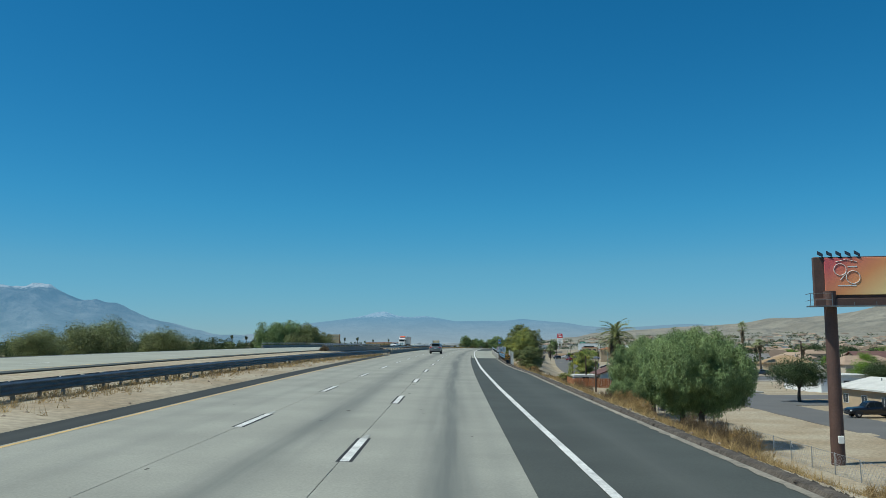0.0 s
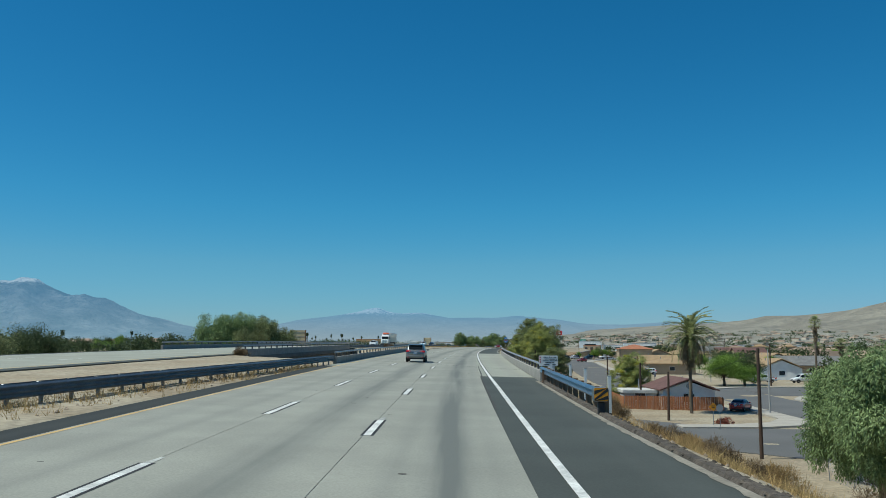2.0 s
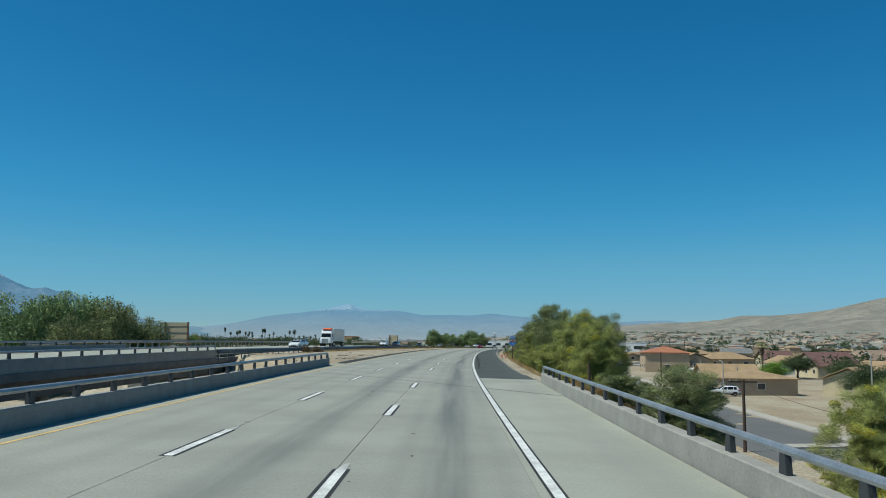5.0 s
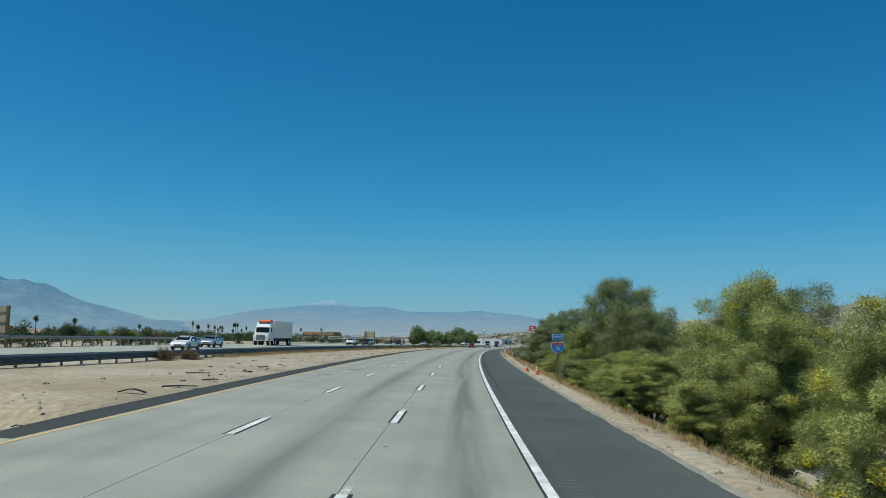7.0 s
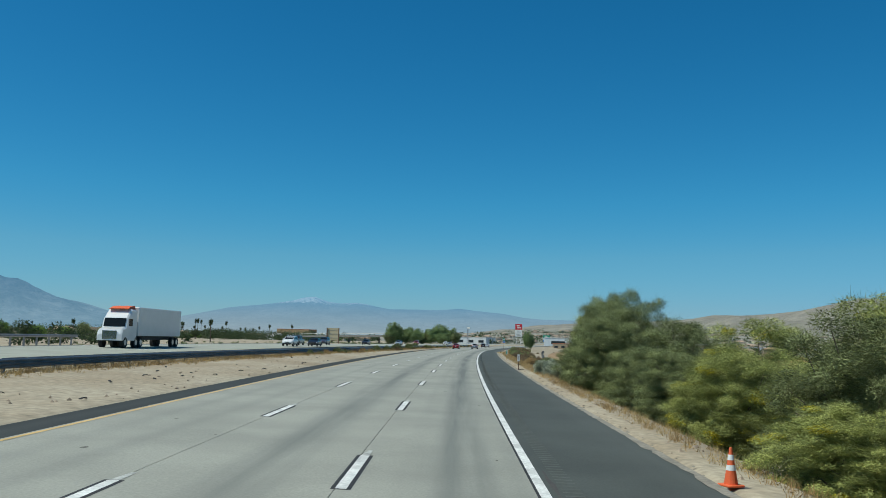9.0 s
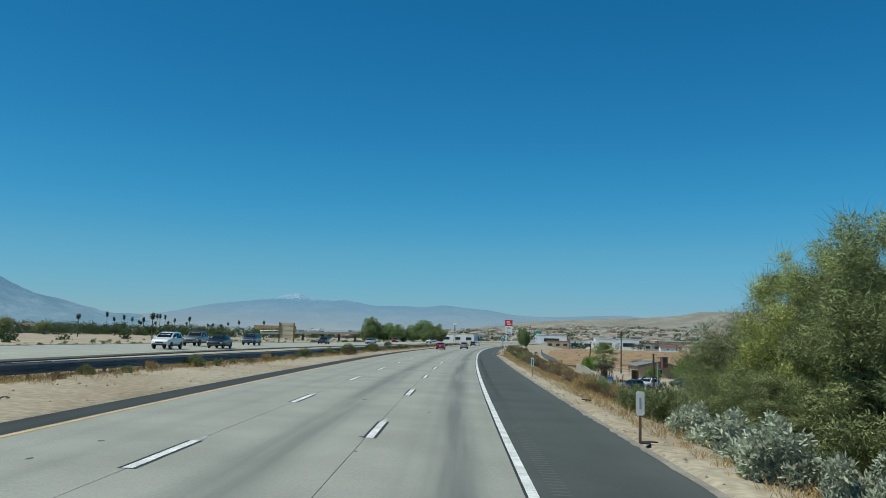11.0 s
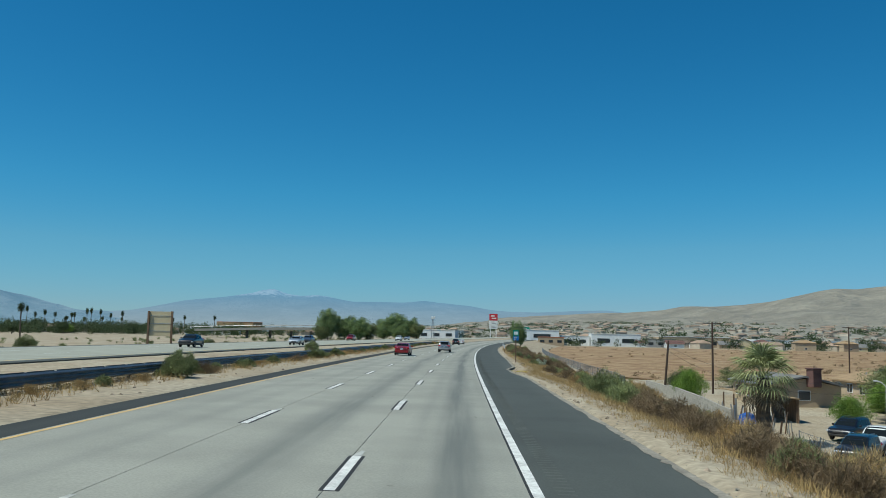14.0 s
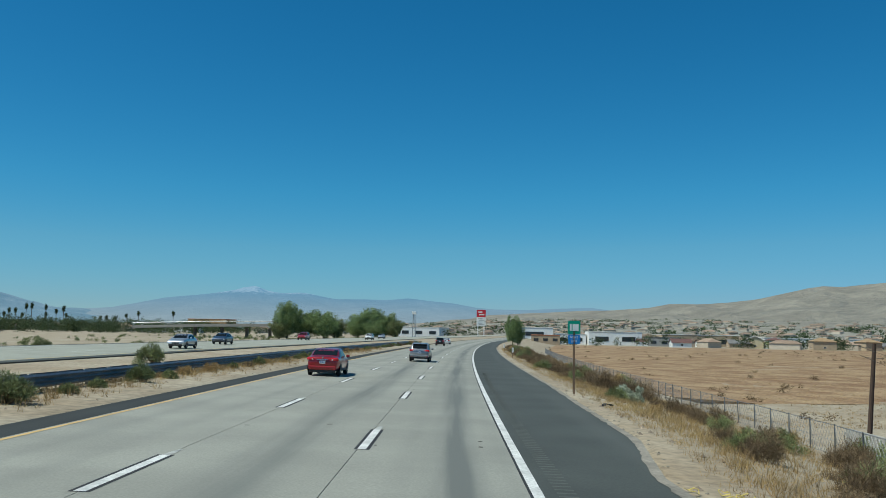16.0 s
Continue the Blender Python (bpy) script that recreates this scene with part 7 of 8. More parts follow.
# yard clutter behind the wall
def lumber(s, n, label, count, seed):
    r = np.random.default_rng(seed)
    t = thing("lumber_pile", label, "lumber", spot(s, n, gz_at(s, n)), "yard clutter")
    for k in range(count):
        a = r.uniform(-1.2, 1.2)
        ln = r.uniform(0.9, 2.0)
        part("plank", Geo().box(a, r.normal(0, 0.25), 0, r.uniform(0.08, 0.22), 0.05, ln, pose(a, 0, 0, r.normal(0, 6), r.normal(0, 16), r.uniform(0, 90)) @ pose(-a, 0, 0), b=0.004), (M["timber"], M["stucco_grey"], M["kerb"])[k % 3], t)


lumber(456, 25.4, "stack of weathered planks leaning together behind a wall", 14, 3)
lumber(452, 25.8, "pile of grey boards and scrap wood behind a wall", 12, 4)
lumber(449.5, 27.0, "loose scrap timber standing in a yard", 10, 5)
M["tarp_blue"] = material("blue_tarpaulin", (0.02, 0.10, 0.38), 0.5, spread=0.2, scale=2.0, fine=8.0, bump=0.4)
for s, n, k in ((454, 26.2, 1.0), (450, 26.0, 0.8)):
    r = np.random.default_rng(int(s))
    rings = [[((0.7 + 0.1 * r.random()) * k * q * math.cos(a), (0.55 + 0.1 * r.random()) * k * q * math.sin(a), zz * k) for a in np.linspace(0, 2 * math.pi, 13)[:-1]] for q, zz in ((1.0, 0), (0.95, 0.5), (0.75, 0.9), (0.2, 1.05))]
    solid("tarp", Geo().loft(rings), M["tarp_blue"], "crumpled blue tarpaulin thrown over a heap", "tarpaulin", spot(s, n, gz_at(s, n) + 0.1), "yard clutter")
sh = thing("shed", "open lean-to shed with a rusty sheet roof", "shed", spot(461, 29.5, gz_at(461, 29.5)))
part("roof", Geo().box(0, 0, 2.3, 5.0, 7.0, 0.1, pose(0, 0, 2.3, 0, 5, 0) @ pose(0, 0, -2.3)), M["roof_tan"], sh)
for x in (-2.3, 2.3):
    for y in (-3.2, 0, 3.2):
        part("post", Geo().box(x, y, -0.3, 0.12, 0.12, 2.55), M["timber"], sh)
part("back_wall", Geo().box(2.4, 0, -0.2, 0.08, 6.8, 2.3), M["timber"], sh)
p = at(474, 39.6, gz_at(474, 39.6) + 3.1)
tk = thing("chimney", "square rust-red brick chimney on a low roof", "chimney", pose(p.x, p.y, p.z, 0, 0, 10))
part("flue", Geo().box(0, 0, -0.9, 1.1, 1.1, 1.9, b=0.05), M["roof_red"], tk)
part("cap", Geo().box(0, 0, 1.0, 1.3, 1.3, 0.16, b=0.03), M["roof_red"], tk)
pr = thing("gate_pier", "low tan brick pier at a corner garden", "pier", spot(421.5, 38.6, gz_at(421.5, 38.6)))
part("pier", Geo().box(0, 0, -0.2, 0.9, 0.9, 1.35, b=0.03), M["stucco_tan"], pr)
part("cap", Geo().box(0, 0, 1.15, 1.05, 1.05, 0.1, b=0.02), M["stucco_tan"], pr)

# a bare pollarded tree by the bend
st = thing("bare_tree", "bare pale pollarded tree with stubby branches", "tree", spot(430, 44.5, gz_at(430, 44.5)))
gg = Geo().tube([(0, 0, -0.2), (0.05, 0, 0.9), (0.0, 0.05, 1.5)], [0.16, 0.13, 0.12], 8)
for k in range(9):
    a = 2 * math.pi * k / 9
    gg.tube([(0, 0.05, 1.4), (0.5 * math.cos(a), 0.5 * math.sin(a), 1.8), (1.0 * math.cos(a), 1.0 * math.sin(a), 2.1 + 0.2 * (k % 2))], [0.09, 0.07, 0.06], 6)
part("trunk", gg, M["kerb"], st)

# black loose tyre scraps and debris on verge and lanes
r = np.random.default_rng(5)
for k, (s, n, w, h) in enumerate(((222, -10.0, 1.0, 0.3), (226, -9.6, 1.4, 0.06), (231, -9.8, 0.8, 0.08), (262, -5.6, 0.0, 0), (240, -10.4, 0.9, 0.06), (247, -11.2, 0.8, 0.05), (236, -12.0, 1.2, 0.05), (468, 8.0, 0.35, 0.2), (322, 6.9, 0.5, 0.05), (338, 7.6, 0.4, 0.12))):
    if w:
        pts = [(w * (t - 0.5), 0.08 * math.sin(5 * t + k), 0.03 + 0.35 * h * math.sin(math.pi * t)) for t in np.linspace(0, 1, 7)]
        g = Geo().loft([[(x, y - 0.12, z), (x, y + 0.12, z), (x, y + 0.12, z + 0.035), (x, y - 0.12, z + 0.035)] for x, y, z in pts])
        solid("tyre_scrap", g, M["tyre"], "curled black strip of shredded tyre on the verge", "debris", spot(s, n, max(gz_at(s, n), at(s, n).z - 0.2 if n < 0 else gz_at(s, n)) + 0.01, turn=30 * k), "tyre scraps")
# dark patches and spalls in the concrete
patch = Geo()
for k in range(170):
    s, n = r.uniform(0, 620), r.choice([0.0, 0.0, -3.66, 1.0, 2.5, -1.5, -5.5]) + r.normal(0, 0.12)
    a, b_ = r.uniform(0.03, 0.13), r.uniform(0.04, 0.22)
    p = [at(s + b_ * math.sin(q) * r.uniform(0.6, 1), n + a * math.cos(q) * r.uniform(0.6, 1), up=0.0035) for q in np.linspace(0, 2 * math.pi, 9)[:-1]]
    patch.add(p, [tuple(range(8))])
for s, n, w, d in ((248.5, -5.4, 0.55, 0.3), (240.5, -6.0, 0.5, 0.25), (250, -4.5, 0.2, 0.2)):
    p = [at(s + d * math.sin(q), n + w * math.cos(q), up=0.0035) for q in np.linspace(0, 2 * math.pi, 13)[:-1]]
    patch.add(p, [tuple(range(12))])
M["spall"] = material("spalled_concrete", (0.12, 0.115, 0.10), 0.95, spread=0.3, scale=2.0, fine=20.0, bump=0.4)
ob = part("spall", patch, M["spall"], road)
ob["kind"] = "stuff"
# rumble strip grooves in the shoulder
rum = Geo()
for k in range(900):
    s = 205 + 0.32 * k
    e0 = edge_line(s) + 0.33 + 0.02 * noise.noise((s * 0.7, 2, 5))
    rum.add([at(s, e0, up=-0.002), at(s, e0 + 0.32, up=-0.002), at(s + 0.11, e0 + 0.32, up=-0.002), at(s + 0.11, e0, up=-0.002)], [(0, 1, 2, 3)])
M["groove"] = material("asphalt_groove", (0.098, 0.108, 0.096), 0.9, spread=0.2, bump=0)
ob = part("rumble_groove", rum, M["groove"], road)
ob["kind"] = "stuff"

# white posts behind the guardrail
for s, n, w in ((85.2, 7.4, 0.12), (92.5, 7.6, 0.12), (98.6, 7.7, 0.12), (104.4, 7.35, 0.26), (106.0, 7.4, 0.26)):
    z = gz_at(s, n)
    wp_ = thing("marker_post", "white painted post standing behind the guardrail", "post", spot(s, n, z), "white posts")
    part("post", Geo().box(0, 0, -0.4, w, 0.10, at(s, n).z - z + 1.55, b=0.012), M["sign_white"], wp_)
    part("cap", Geo().box(0, 0, at(s, n).z - z + 1.14, w + 0.02, 0.12, 0.03, b=0.006), M["stucco_grey"], wp_)

# yellow webbing dropped at the end of the shoulder
M["yellow_web"] = material("yellow_webbing", (0.58, 0.46, 0.12), 0.7, spread=0.2, scale=3.0, fine=20.0, bump=0.2)
r = np.random.default_rng(37)
heap = thing("webbing_heap", "crumpled yellow webbing spilled on the sandy verge", "debris", spot(446.8, 6.5, gz_at(446.8, 6.5) + 0.01))
for k in range(26):
    x, y = r.normal(0, 0.24), r.normal(0, 0.9)
    a = r.uniform(0, 6.28)
    pts = [(x + 0.22 * t * math.cos(a + 1.5 * t), y + 0.45 * t * math.sin(a + 1.2 * t), 0.04 + 0.07 * abs(math.sin(3 * t + k))) for t in np.linspace(-1, 1, 7)]
    part("strap", Geo().loft([[(px, py - 0.03, pz), (px, py + 0.03, pz), (px, py + 0.03, pz + 0.01), (px, py - 0.03, pz + 0.01)] for px, py, pz in pts]), M["yellow_web"], heap)

# dark scraps strewn over the sandy median
r = np.random.default_rng(97)
for k in range(46):
    s, n = r.uniform(206, 330), -9.6 - 5.5 * r.random()
    w = r.uniform(0.15, 0.55)
    pts = [(w * (t - 0.5), 0.03 * math.sin(4 * t + k), 0.01 + 0.04 * math.sin(math.pi * t)) for t in np.linspace(0, 1, 5)]
    g = Geo().loft([[(x, y - 0.05, z), (x, y + 0.05, z), (x, y + 0.04, z + 0.02), (x, y - 0.04, z + 0.02)] for x, y, z in pts])
    solid("tyre_scrap", g, M["tyre"], "small dark scrap of tyre lying on sand", "debris", spot(s, n, gz_at(s, n) + 0.02, turn=r.uniform(50, 130)), "tyre scraps")

# yellow diamond sign at the avenue
z = gz_at(145.9, 27.8)
dm = thing("road_sign", "yellow diamond warning sign on a thin post at the avenue", "sign", faces_road(145.9, 27.8, z, 8))
part("post", Geo().box(0, 0.04, -0.4, 0.06, 0.06, 2.9, b=0.008), M["steel"], dm)
dp = part("plate", Geo().plate([(0, 1.55), (0.46, 2.0), (0, 2.45), (-0.46, 2.0)], 0.015), M["sign_yellow"], dm)
for zz, ww in ((2.06, 0.42), (1.92, 0.36)):
    part("bar", Geo().box(0, -0.004, zz, ww, 0.006, 0.07), M["sign_black"], dp)

# ---- left side and distance ----
def board_sign(s, n0, n1, top, bottom, label, posts="timber"):
    z = gz_at(s, (n0 + n1) / 2)
    m = spot(s, (n0 + n1) / 2, z)
    b = thing("road_sign", label, "sign", m, "overhead boards")
    w = n1 - n0
    for x in (-w / 2 + 0.25, w / 2 - 0.25):
        part("post", Geo().box(x, 0.0, -0.5, 0.30, 0.26, top - z + 0.5, b=0.02), M["timber"], b)
    pn = part("board", panel(w * 0.92, top - bottom - 0.1, (top + bottom) / 2 - z, 0.16, 0.05), M["stucco_yellow"], b)
    for k in range(3):
        part("rail", Geo().box(0, 0.135, bottom - z + (top - bottom) * (0.2 + 0.3 * k), w * 0.9, 0.05, 0.08), M["steel"], b)


board_sign(276, -48.4, -44.0, 7.1, 3.6, "back of a large road sign on two timber posts")
board_sign(511, -48.0, -43.8, 7.3, 3.4, "back of a large road sign on two tall timber posts")


# white lorry on the opposite carriageway
def lorry(s, n):
    t = thing("lorry", "white box lorry with an orange cab roof on the opposite carriageway", "lorry", on_road(s, n, 180))
    part("trailer", Geo().box(0, -3.0, 1.15, 2.55, 12.2, 2.85, b=0.05), P["white"], t)
    part("chassis", Geo().box(0, -3.0, 0.75, 1.1, 12.6, 0.38, b=0.02), M["trimblack"], t)
    cab = part("cab", Geo().loft([[(-1.2, y, 0.7), (1.2, y, 0.7), (1.2, y, zt - 0.15), (1.05, y, zt), (-1.05, y, zt), (-1.2, y, zt - 0.15)] for y, zt in ((3.4, 3.7), (4.6, 3.75), (5.6, 2.9), (5.9, 2.0), (6.7, 1.8), (6.9, 1.3))]), P["white"], t)
    part("fairing", Geo().loft([[(-1.0, y, 3.75), (1.0, y, 3.75), (0.9, y, zt), (-0.9, y, zt)] for y, zt in ((3.4, 4.1), (4.4, 4.0), (5.1, 3.8))]), M["cone_orange"], t)
    part("windscreen", Geo().add([(-1.05, 5.66, 2.85), (1.05, 5.66, 2.85), (1.05, 5.93, 2.05), (-1.05, 5.93, 2.05)], [(0, 1, 2, 3)]), M["carglass"], t)
    part("grille", Geo().box(0, 6.88, 0.8, 1.4, 0.08, 0.85, b=0.02), M["chrome"], t)
    for sgn in (-1, 1):
        part("side_window", Geo().box(sgn * 1.205, 4.9, 2.1, 0.02, 0.9, 0.7), M["carglass"], cab)
        for y in (-8.2, -7.0, 2.2, 3.4, 6.0):
            w = part("wheel", Geo().tube([(sgn * 0.85, y, 0.52), (sgn * 1.2, y, 0.52)], 0.52, 20), M["tyre"], t)
            part("rim", Geo().tube([(sgn * 1.15, y, 0.52), (sgn * 1.215, y, 0.52)], 0.28, 14), M["rim"], w)


lorry(333, -31.8)

# far overpass
ov = thing("bridge", "distant concrete overpass on slim columns", "bridge", spot(735, -130, z=0), kind="structure")
inv_m = ov.matrix_world.inverted()
g = Geo()
ends = [at(738, n, z) for n, z in ((-128, 4.5), (-100, 5.5), (-62, 6.2))]
for a, b in zip(ends, ends[1:]):
    d = Vector((0, 5.5, 0))
    dn = Vector((0, 0, -0.95))
    g.loft([[a - d, a + d, a + d + dn, a - d + dn], [b - d, b + d, b + d + dn, b - d + dn]])
part("girder", g, M["parapet"], ov).matrix_parent_inverse = inv_m
for n in (-105.4, -95.2, -85.9, -77.3):
    p = at(738, n, 0)
    part("column", Geo().box(p.x, p.y, -1, 1.1, 1.1, 5.4), M["girder"], ov).matrix_parent_inverse = inv_m
rail = Geo()
for a, b in zip(ends, ends[1:]):
    rail.tube([a + Vector((0, -5.5, 0.9)), b + Vector((0, -5.5, 0.9))], 0.12, 4)
part("rail", rail, M["steel_dark"], ov).matrix_parent_inverse = inv_m


def block_building(s, n, w, d, h, turn, wall, roof, label, bays):
    z = min(gz_at(s, n), 2.0)
    b = thing("building", label, "building", spot(s, n, z, turn=turn), "far buildings")
    part("wall", Geo().box(0, 0, -1, w, d, h + 1, b=0.1), M[wall], b)
    part("roof", Geo().box(0, 0, h - 0.1, w + 0.4, d + 0.4, 0.5, b=0.1), M[roof], b)
    for k in range(bays):
        x = -w / 2 + w * (k + 0.5) / bays
        part("window", Geo().box(x, -d / 2 - 0.06, h * 0.3, w / bays * 0.5, 0.15, h * 0.35), M["window_glass"], b)


for args in ((1010, 10.5, 24, 22, 7.4, 4, "stucco_white", "roof_white", "white warehouse across the field", 1), (1016, 34, 20, 18, 6.6, 4, "stucco_white", "roof_white", "white shop block with a dark band beside a warehouse", 2), (1014, 62, 34, 26, 8.4, 4, "stucco_white", "roof_white", "long white warehouse with a flat roof", 2), (1040, 118, 50, 36, 7.5, 4, "stucco_tan", "roof_white", "tan warehouse with a pale roof", 2), (1060, 200, 70, 36, 6.5, 4, "stucco_white", "roof_white", "white warehouse at the edge of town", 2),
             (1000, 92, 20, 18, 5.5, 4, "stucco_grey", "roof_grey", "grey commercial block across the field", 3), (1150, 300, 60, 30, 6.5, 8, "stucco_white", "roof_white", "pale distribution shed beyond the houses", 2),
             (1480, -395, 50, 26, 14.0, -5, "roof_tan", "roof_tile", "brown three-storey hotel far off", 14), (1500, -190, 150, 40, 9.0, -5, "stucco_white", "roof_white", "very long white shed far off", 3), (960, -215, 34, 18, 5.0, -5, "stucco_white", "roof_white", "white commercial building among palms", 6),
             (980, -60, 26, 20, 6.0, 0, "stucco_white", "roof_white", "white roadside building far ahead", 3), (930, 20, 16, 14, 4.5, 0, "stucco_tan", "roof_tile", "small tan roadside restaurant", 3)):
    block_building(*args)
# pylon sign and mast far ahead
for s, n, h, label, cols in ((1050, -28.6, 19.2, "tall roadside pylon with red and white panels", ("sign_red", "sign_white", "sign_white")), (1090, -6, 10.0, "smaller roadside pylon with green and white panels", ("sign_green", "sign_white", "sign_blue"))):
    z = gz_at(s, n)
    p = thing("pylon_sign", label, "sign", spot(s, n, z), "far pylons")
    for x in (-2.2, 2.2):
        part("post", Geo().box(x, 0, -1, 0.5, 0.5, h * 0.55 + 1), M["sign_white"], p)
    zz = h
    for k, c in enumerate(cols):
        hh = h * (0.27, 0.16, 0.16)[k]
        zz -= hh + 0.15
        pn = part("panel", panel(6.4, hh, zz + hh / 2, 0, 0.8, 0.2), M[c], p)
        for j in range(2):
            part("bar", Geo().box(0.5 * (-1) ** j, -0.03, zz + hh * (0.25 + 0.35 * j), 3.6 - 0.8 * j, 0.06, hh * 0.17), M["sign_white"] if k == 0 else M["stucco_grey"], pn)
z = gz_at(800, -34)
mast = thing("lattice_mast", "slim grey lattice mast far ahead", "mast", spot(800, -34, z))
g = Geo()
for x in (-0.7, 0.7):
    for y in (-0.7, 0.7):
        g.tube([(x, y, -1), (x * 0.5, y * 0.5, 10.5)], 0.10, 4)
for k in range(8):
    q = 1 - 0.5 * k / 8
    g.tube([(-0.7 * q, -0.7 * q, 1.25 * k), (0.66 * q, -0.66 * q, 1.25 * k + 1.25)], 0.06, 4)
part("frame", g, M["steel"], mast)
part("head", Geo().box(0, 0, 10.3, 1.8, 1.4, 1.2, b=0.1), M["sign_white"], mast)

# ---- distant town and tree belts ----
def many_boxes(rows):
    """Walls and gabled roofs of many small houses: x, y, z, w, d, h, turn."""
    wv, wf, rv, rf = [], [], [], []
    for x, y, z, w, d, h, a in rows:
        m = pose(x, y, z, 0, 0, a)
        g = Geo().box(0, 0, -2, w, d, h + 2, m)
        k = len(wv)
        wv += g.v
        wf += [tuple(i + k for i in f) for f in g.f]
        g = Geo().add([(-w / 2 - 0.5, -d / 2 - 0.5, h), (w / 2 + 0.5, -d / 2 - 0.5, h), (w / 2 + 0.5, d / 2 + 0.5, h), (-w / 2 - 0.5, d / 2 + 0.5, h), (-w / 2 * 0.6, 0, h + 0.22 * d), (w / 2 * 0.6, 0, h + 0.22 * d)], [(0, 1, 5, 4), (2, 3, 4, 5), (1, 2, 5), (3, 0, 4), (3, 2, 1, 0)], m)
        k = len(rv)
        rv += g.v
        rf += [tuple(i + k for i in f) for f in g.f]
    a, b = Geo(), Geo()
    a.v, a.f, b.v, b.f = wv, wf, rv, rf
    return a, b


M["town_wall"] = material("town_walls", (0.48, 0.42, 0.34), 0.9, spread=0.15, scale=0.02, fine=0.4, bump=0, island=0.3)
M["town_roof"] = material("town_roofs", (0.30, 0.22, 0.16), 0.9, spread=0.2, scale=0.02, fine=0.5, bump=0, island=0.45)
r = np.random.default_rng(17)
rows = []
for k in range(620):
    side = 1 if k < 470 else -1
    s = r.uniform(420, 2300) if side > 0 else r.uniform(500, 1500)
    n = (r.uniform(150, 1500) if s < 1000 else r.uniform(60, 1700)) if side > 0 else -r.uniform(200, 900)
    if side > 0 and n < 130 + 0.9 * max(0, s - 480) and s < 960:
        continue
    p = at(s, n, float(ground_z(s, n)))
    rows.append((p.x, p.y, p.z, r.uniform(10, 18), r.uniform(8, 12), r.uniform(2.8, 4.2), r.uniform(0, 180)))
for k in range(520):
    if k % 3:
        s, n = r.uniform(955, 1500), r.uniform(110, 900)
    else:
        n = r.uniform(170, 900)
        s = r.uniform(430, 480 + (n - 130) / 0.9) if n > 170 else 1000
    p = at(s, n, float(ground_z(s, n)))
    rows.append((p.x, p.y, p.z, r.uniform(10, 20), r.uniform(8, 12), r.uniform(2.8, 4.4), r.uniform(0, 180)))
for k in range(130):
    s, n = r.uniform(240, 560), r.uniform(104, 360)
    if s > 470 and n < 140 + 0.9 * (s - 480):
        continue
    p = at(s, n, float(ground_z(s, n)))
    rows.append((p.x, p.y, p.z, r.uniform(10, 17), r.uniform(8, 11), r.uniform(2.7, 3.4), float(r.choice([5, 95])) + r.uniform(-6, 6)))
wa, ro = many_boxes(rows)
town = thing("distant_town", "low distant houses with pale walls and brown roofs", "town", kind="stuff")
part("walls", wa, M["town_wall"], town)
part("roofs", ro, M["town_roof"], town)


def belt(name, label, spots, leaf, seed, per=150):
    """Many far tree crowns as loose clumps of leaves; spots are s, n, height, radius."""
    r = np.random.default_rng(seed)
    c, rad = [], []
    for s, n, h, w in spots:
        p = at(s, n, float(ground_z(s, n)))
        for k in range(7):
            c.append((p.x + r.normal(0, w * 0.42), p.y + r.normal(0, w * 0.42), p.z + h * r.uniform(0.1, 0.82)))
            rad.append(w * r.uniform(0.3, 0.5))
    v, f = leaf_cloud(r, c, rad, len(spots) * per * 2, 0.8, 0.42, 0.1, 0.9, face=0.7)
    tagged(new(name, fast_mesh(name, v, f, leaf)), label, "trees", kind="stuff")


belt("distant_trees", "dark green belt of distant trees beyond the opposite carriageway", [(r.uniform(60, 1100), 0, r.uniform(4, 7.5), r.uniform(3, 6)) for k in range(0)] + [(s, -r.uniform(85, 130) - 0.16 * s - r.exponential(90), r.uniform(4.0, 7.5), r.uniform(3.5, 6.5)) for s in r.uniform(60, 1150, 300)] + [(s, -185 - r.random() * 0.5 * (s - 560), r.uniform(5, 9), r.uniform(4, 7)) for s in r.uniform(760, 1700, 260)], M["leaf_dark"], 3)
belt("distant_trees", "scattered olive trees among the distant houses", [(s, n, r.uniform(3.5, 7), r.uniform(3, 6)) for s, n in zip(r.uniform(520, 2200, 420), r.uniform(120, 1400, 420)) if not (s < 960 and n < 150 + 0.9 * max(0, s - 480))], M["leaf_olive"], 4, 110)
belt("distant_trees", "dark trees where the highway disappears ahead", [(s, n, r.uniform(4, 8), r.uniform(3.5, 6)) for s, n in zip(r.uniform(900, 1500, 70), r.uniform(-150, 60, 70)) if not (-42 < n < 14)], M["leaf_dark"], 5, 110)
belt("hillside_scrub", "dark scrub in thin lines on the desert plain", [(s, n, r.uniform(2, 4), r.uniform(5, 12)) for s, n in zip(r.uniform(1500, 3000, 160), r.uniform(300, 2200, 160))], M["leaf_olive"], 6, 60)

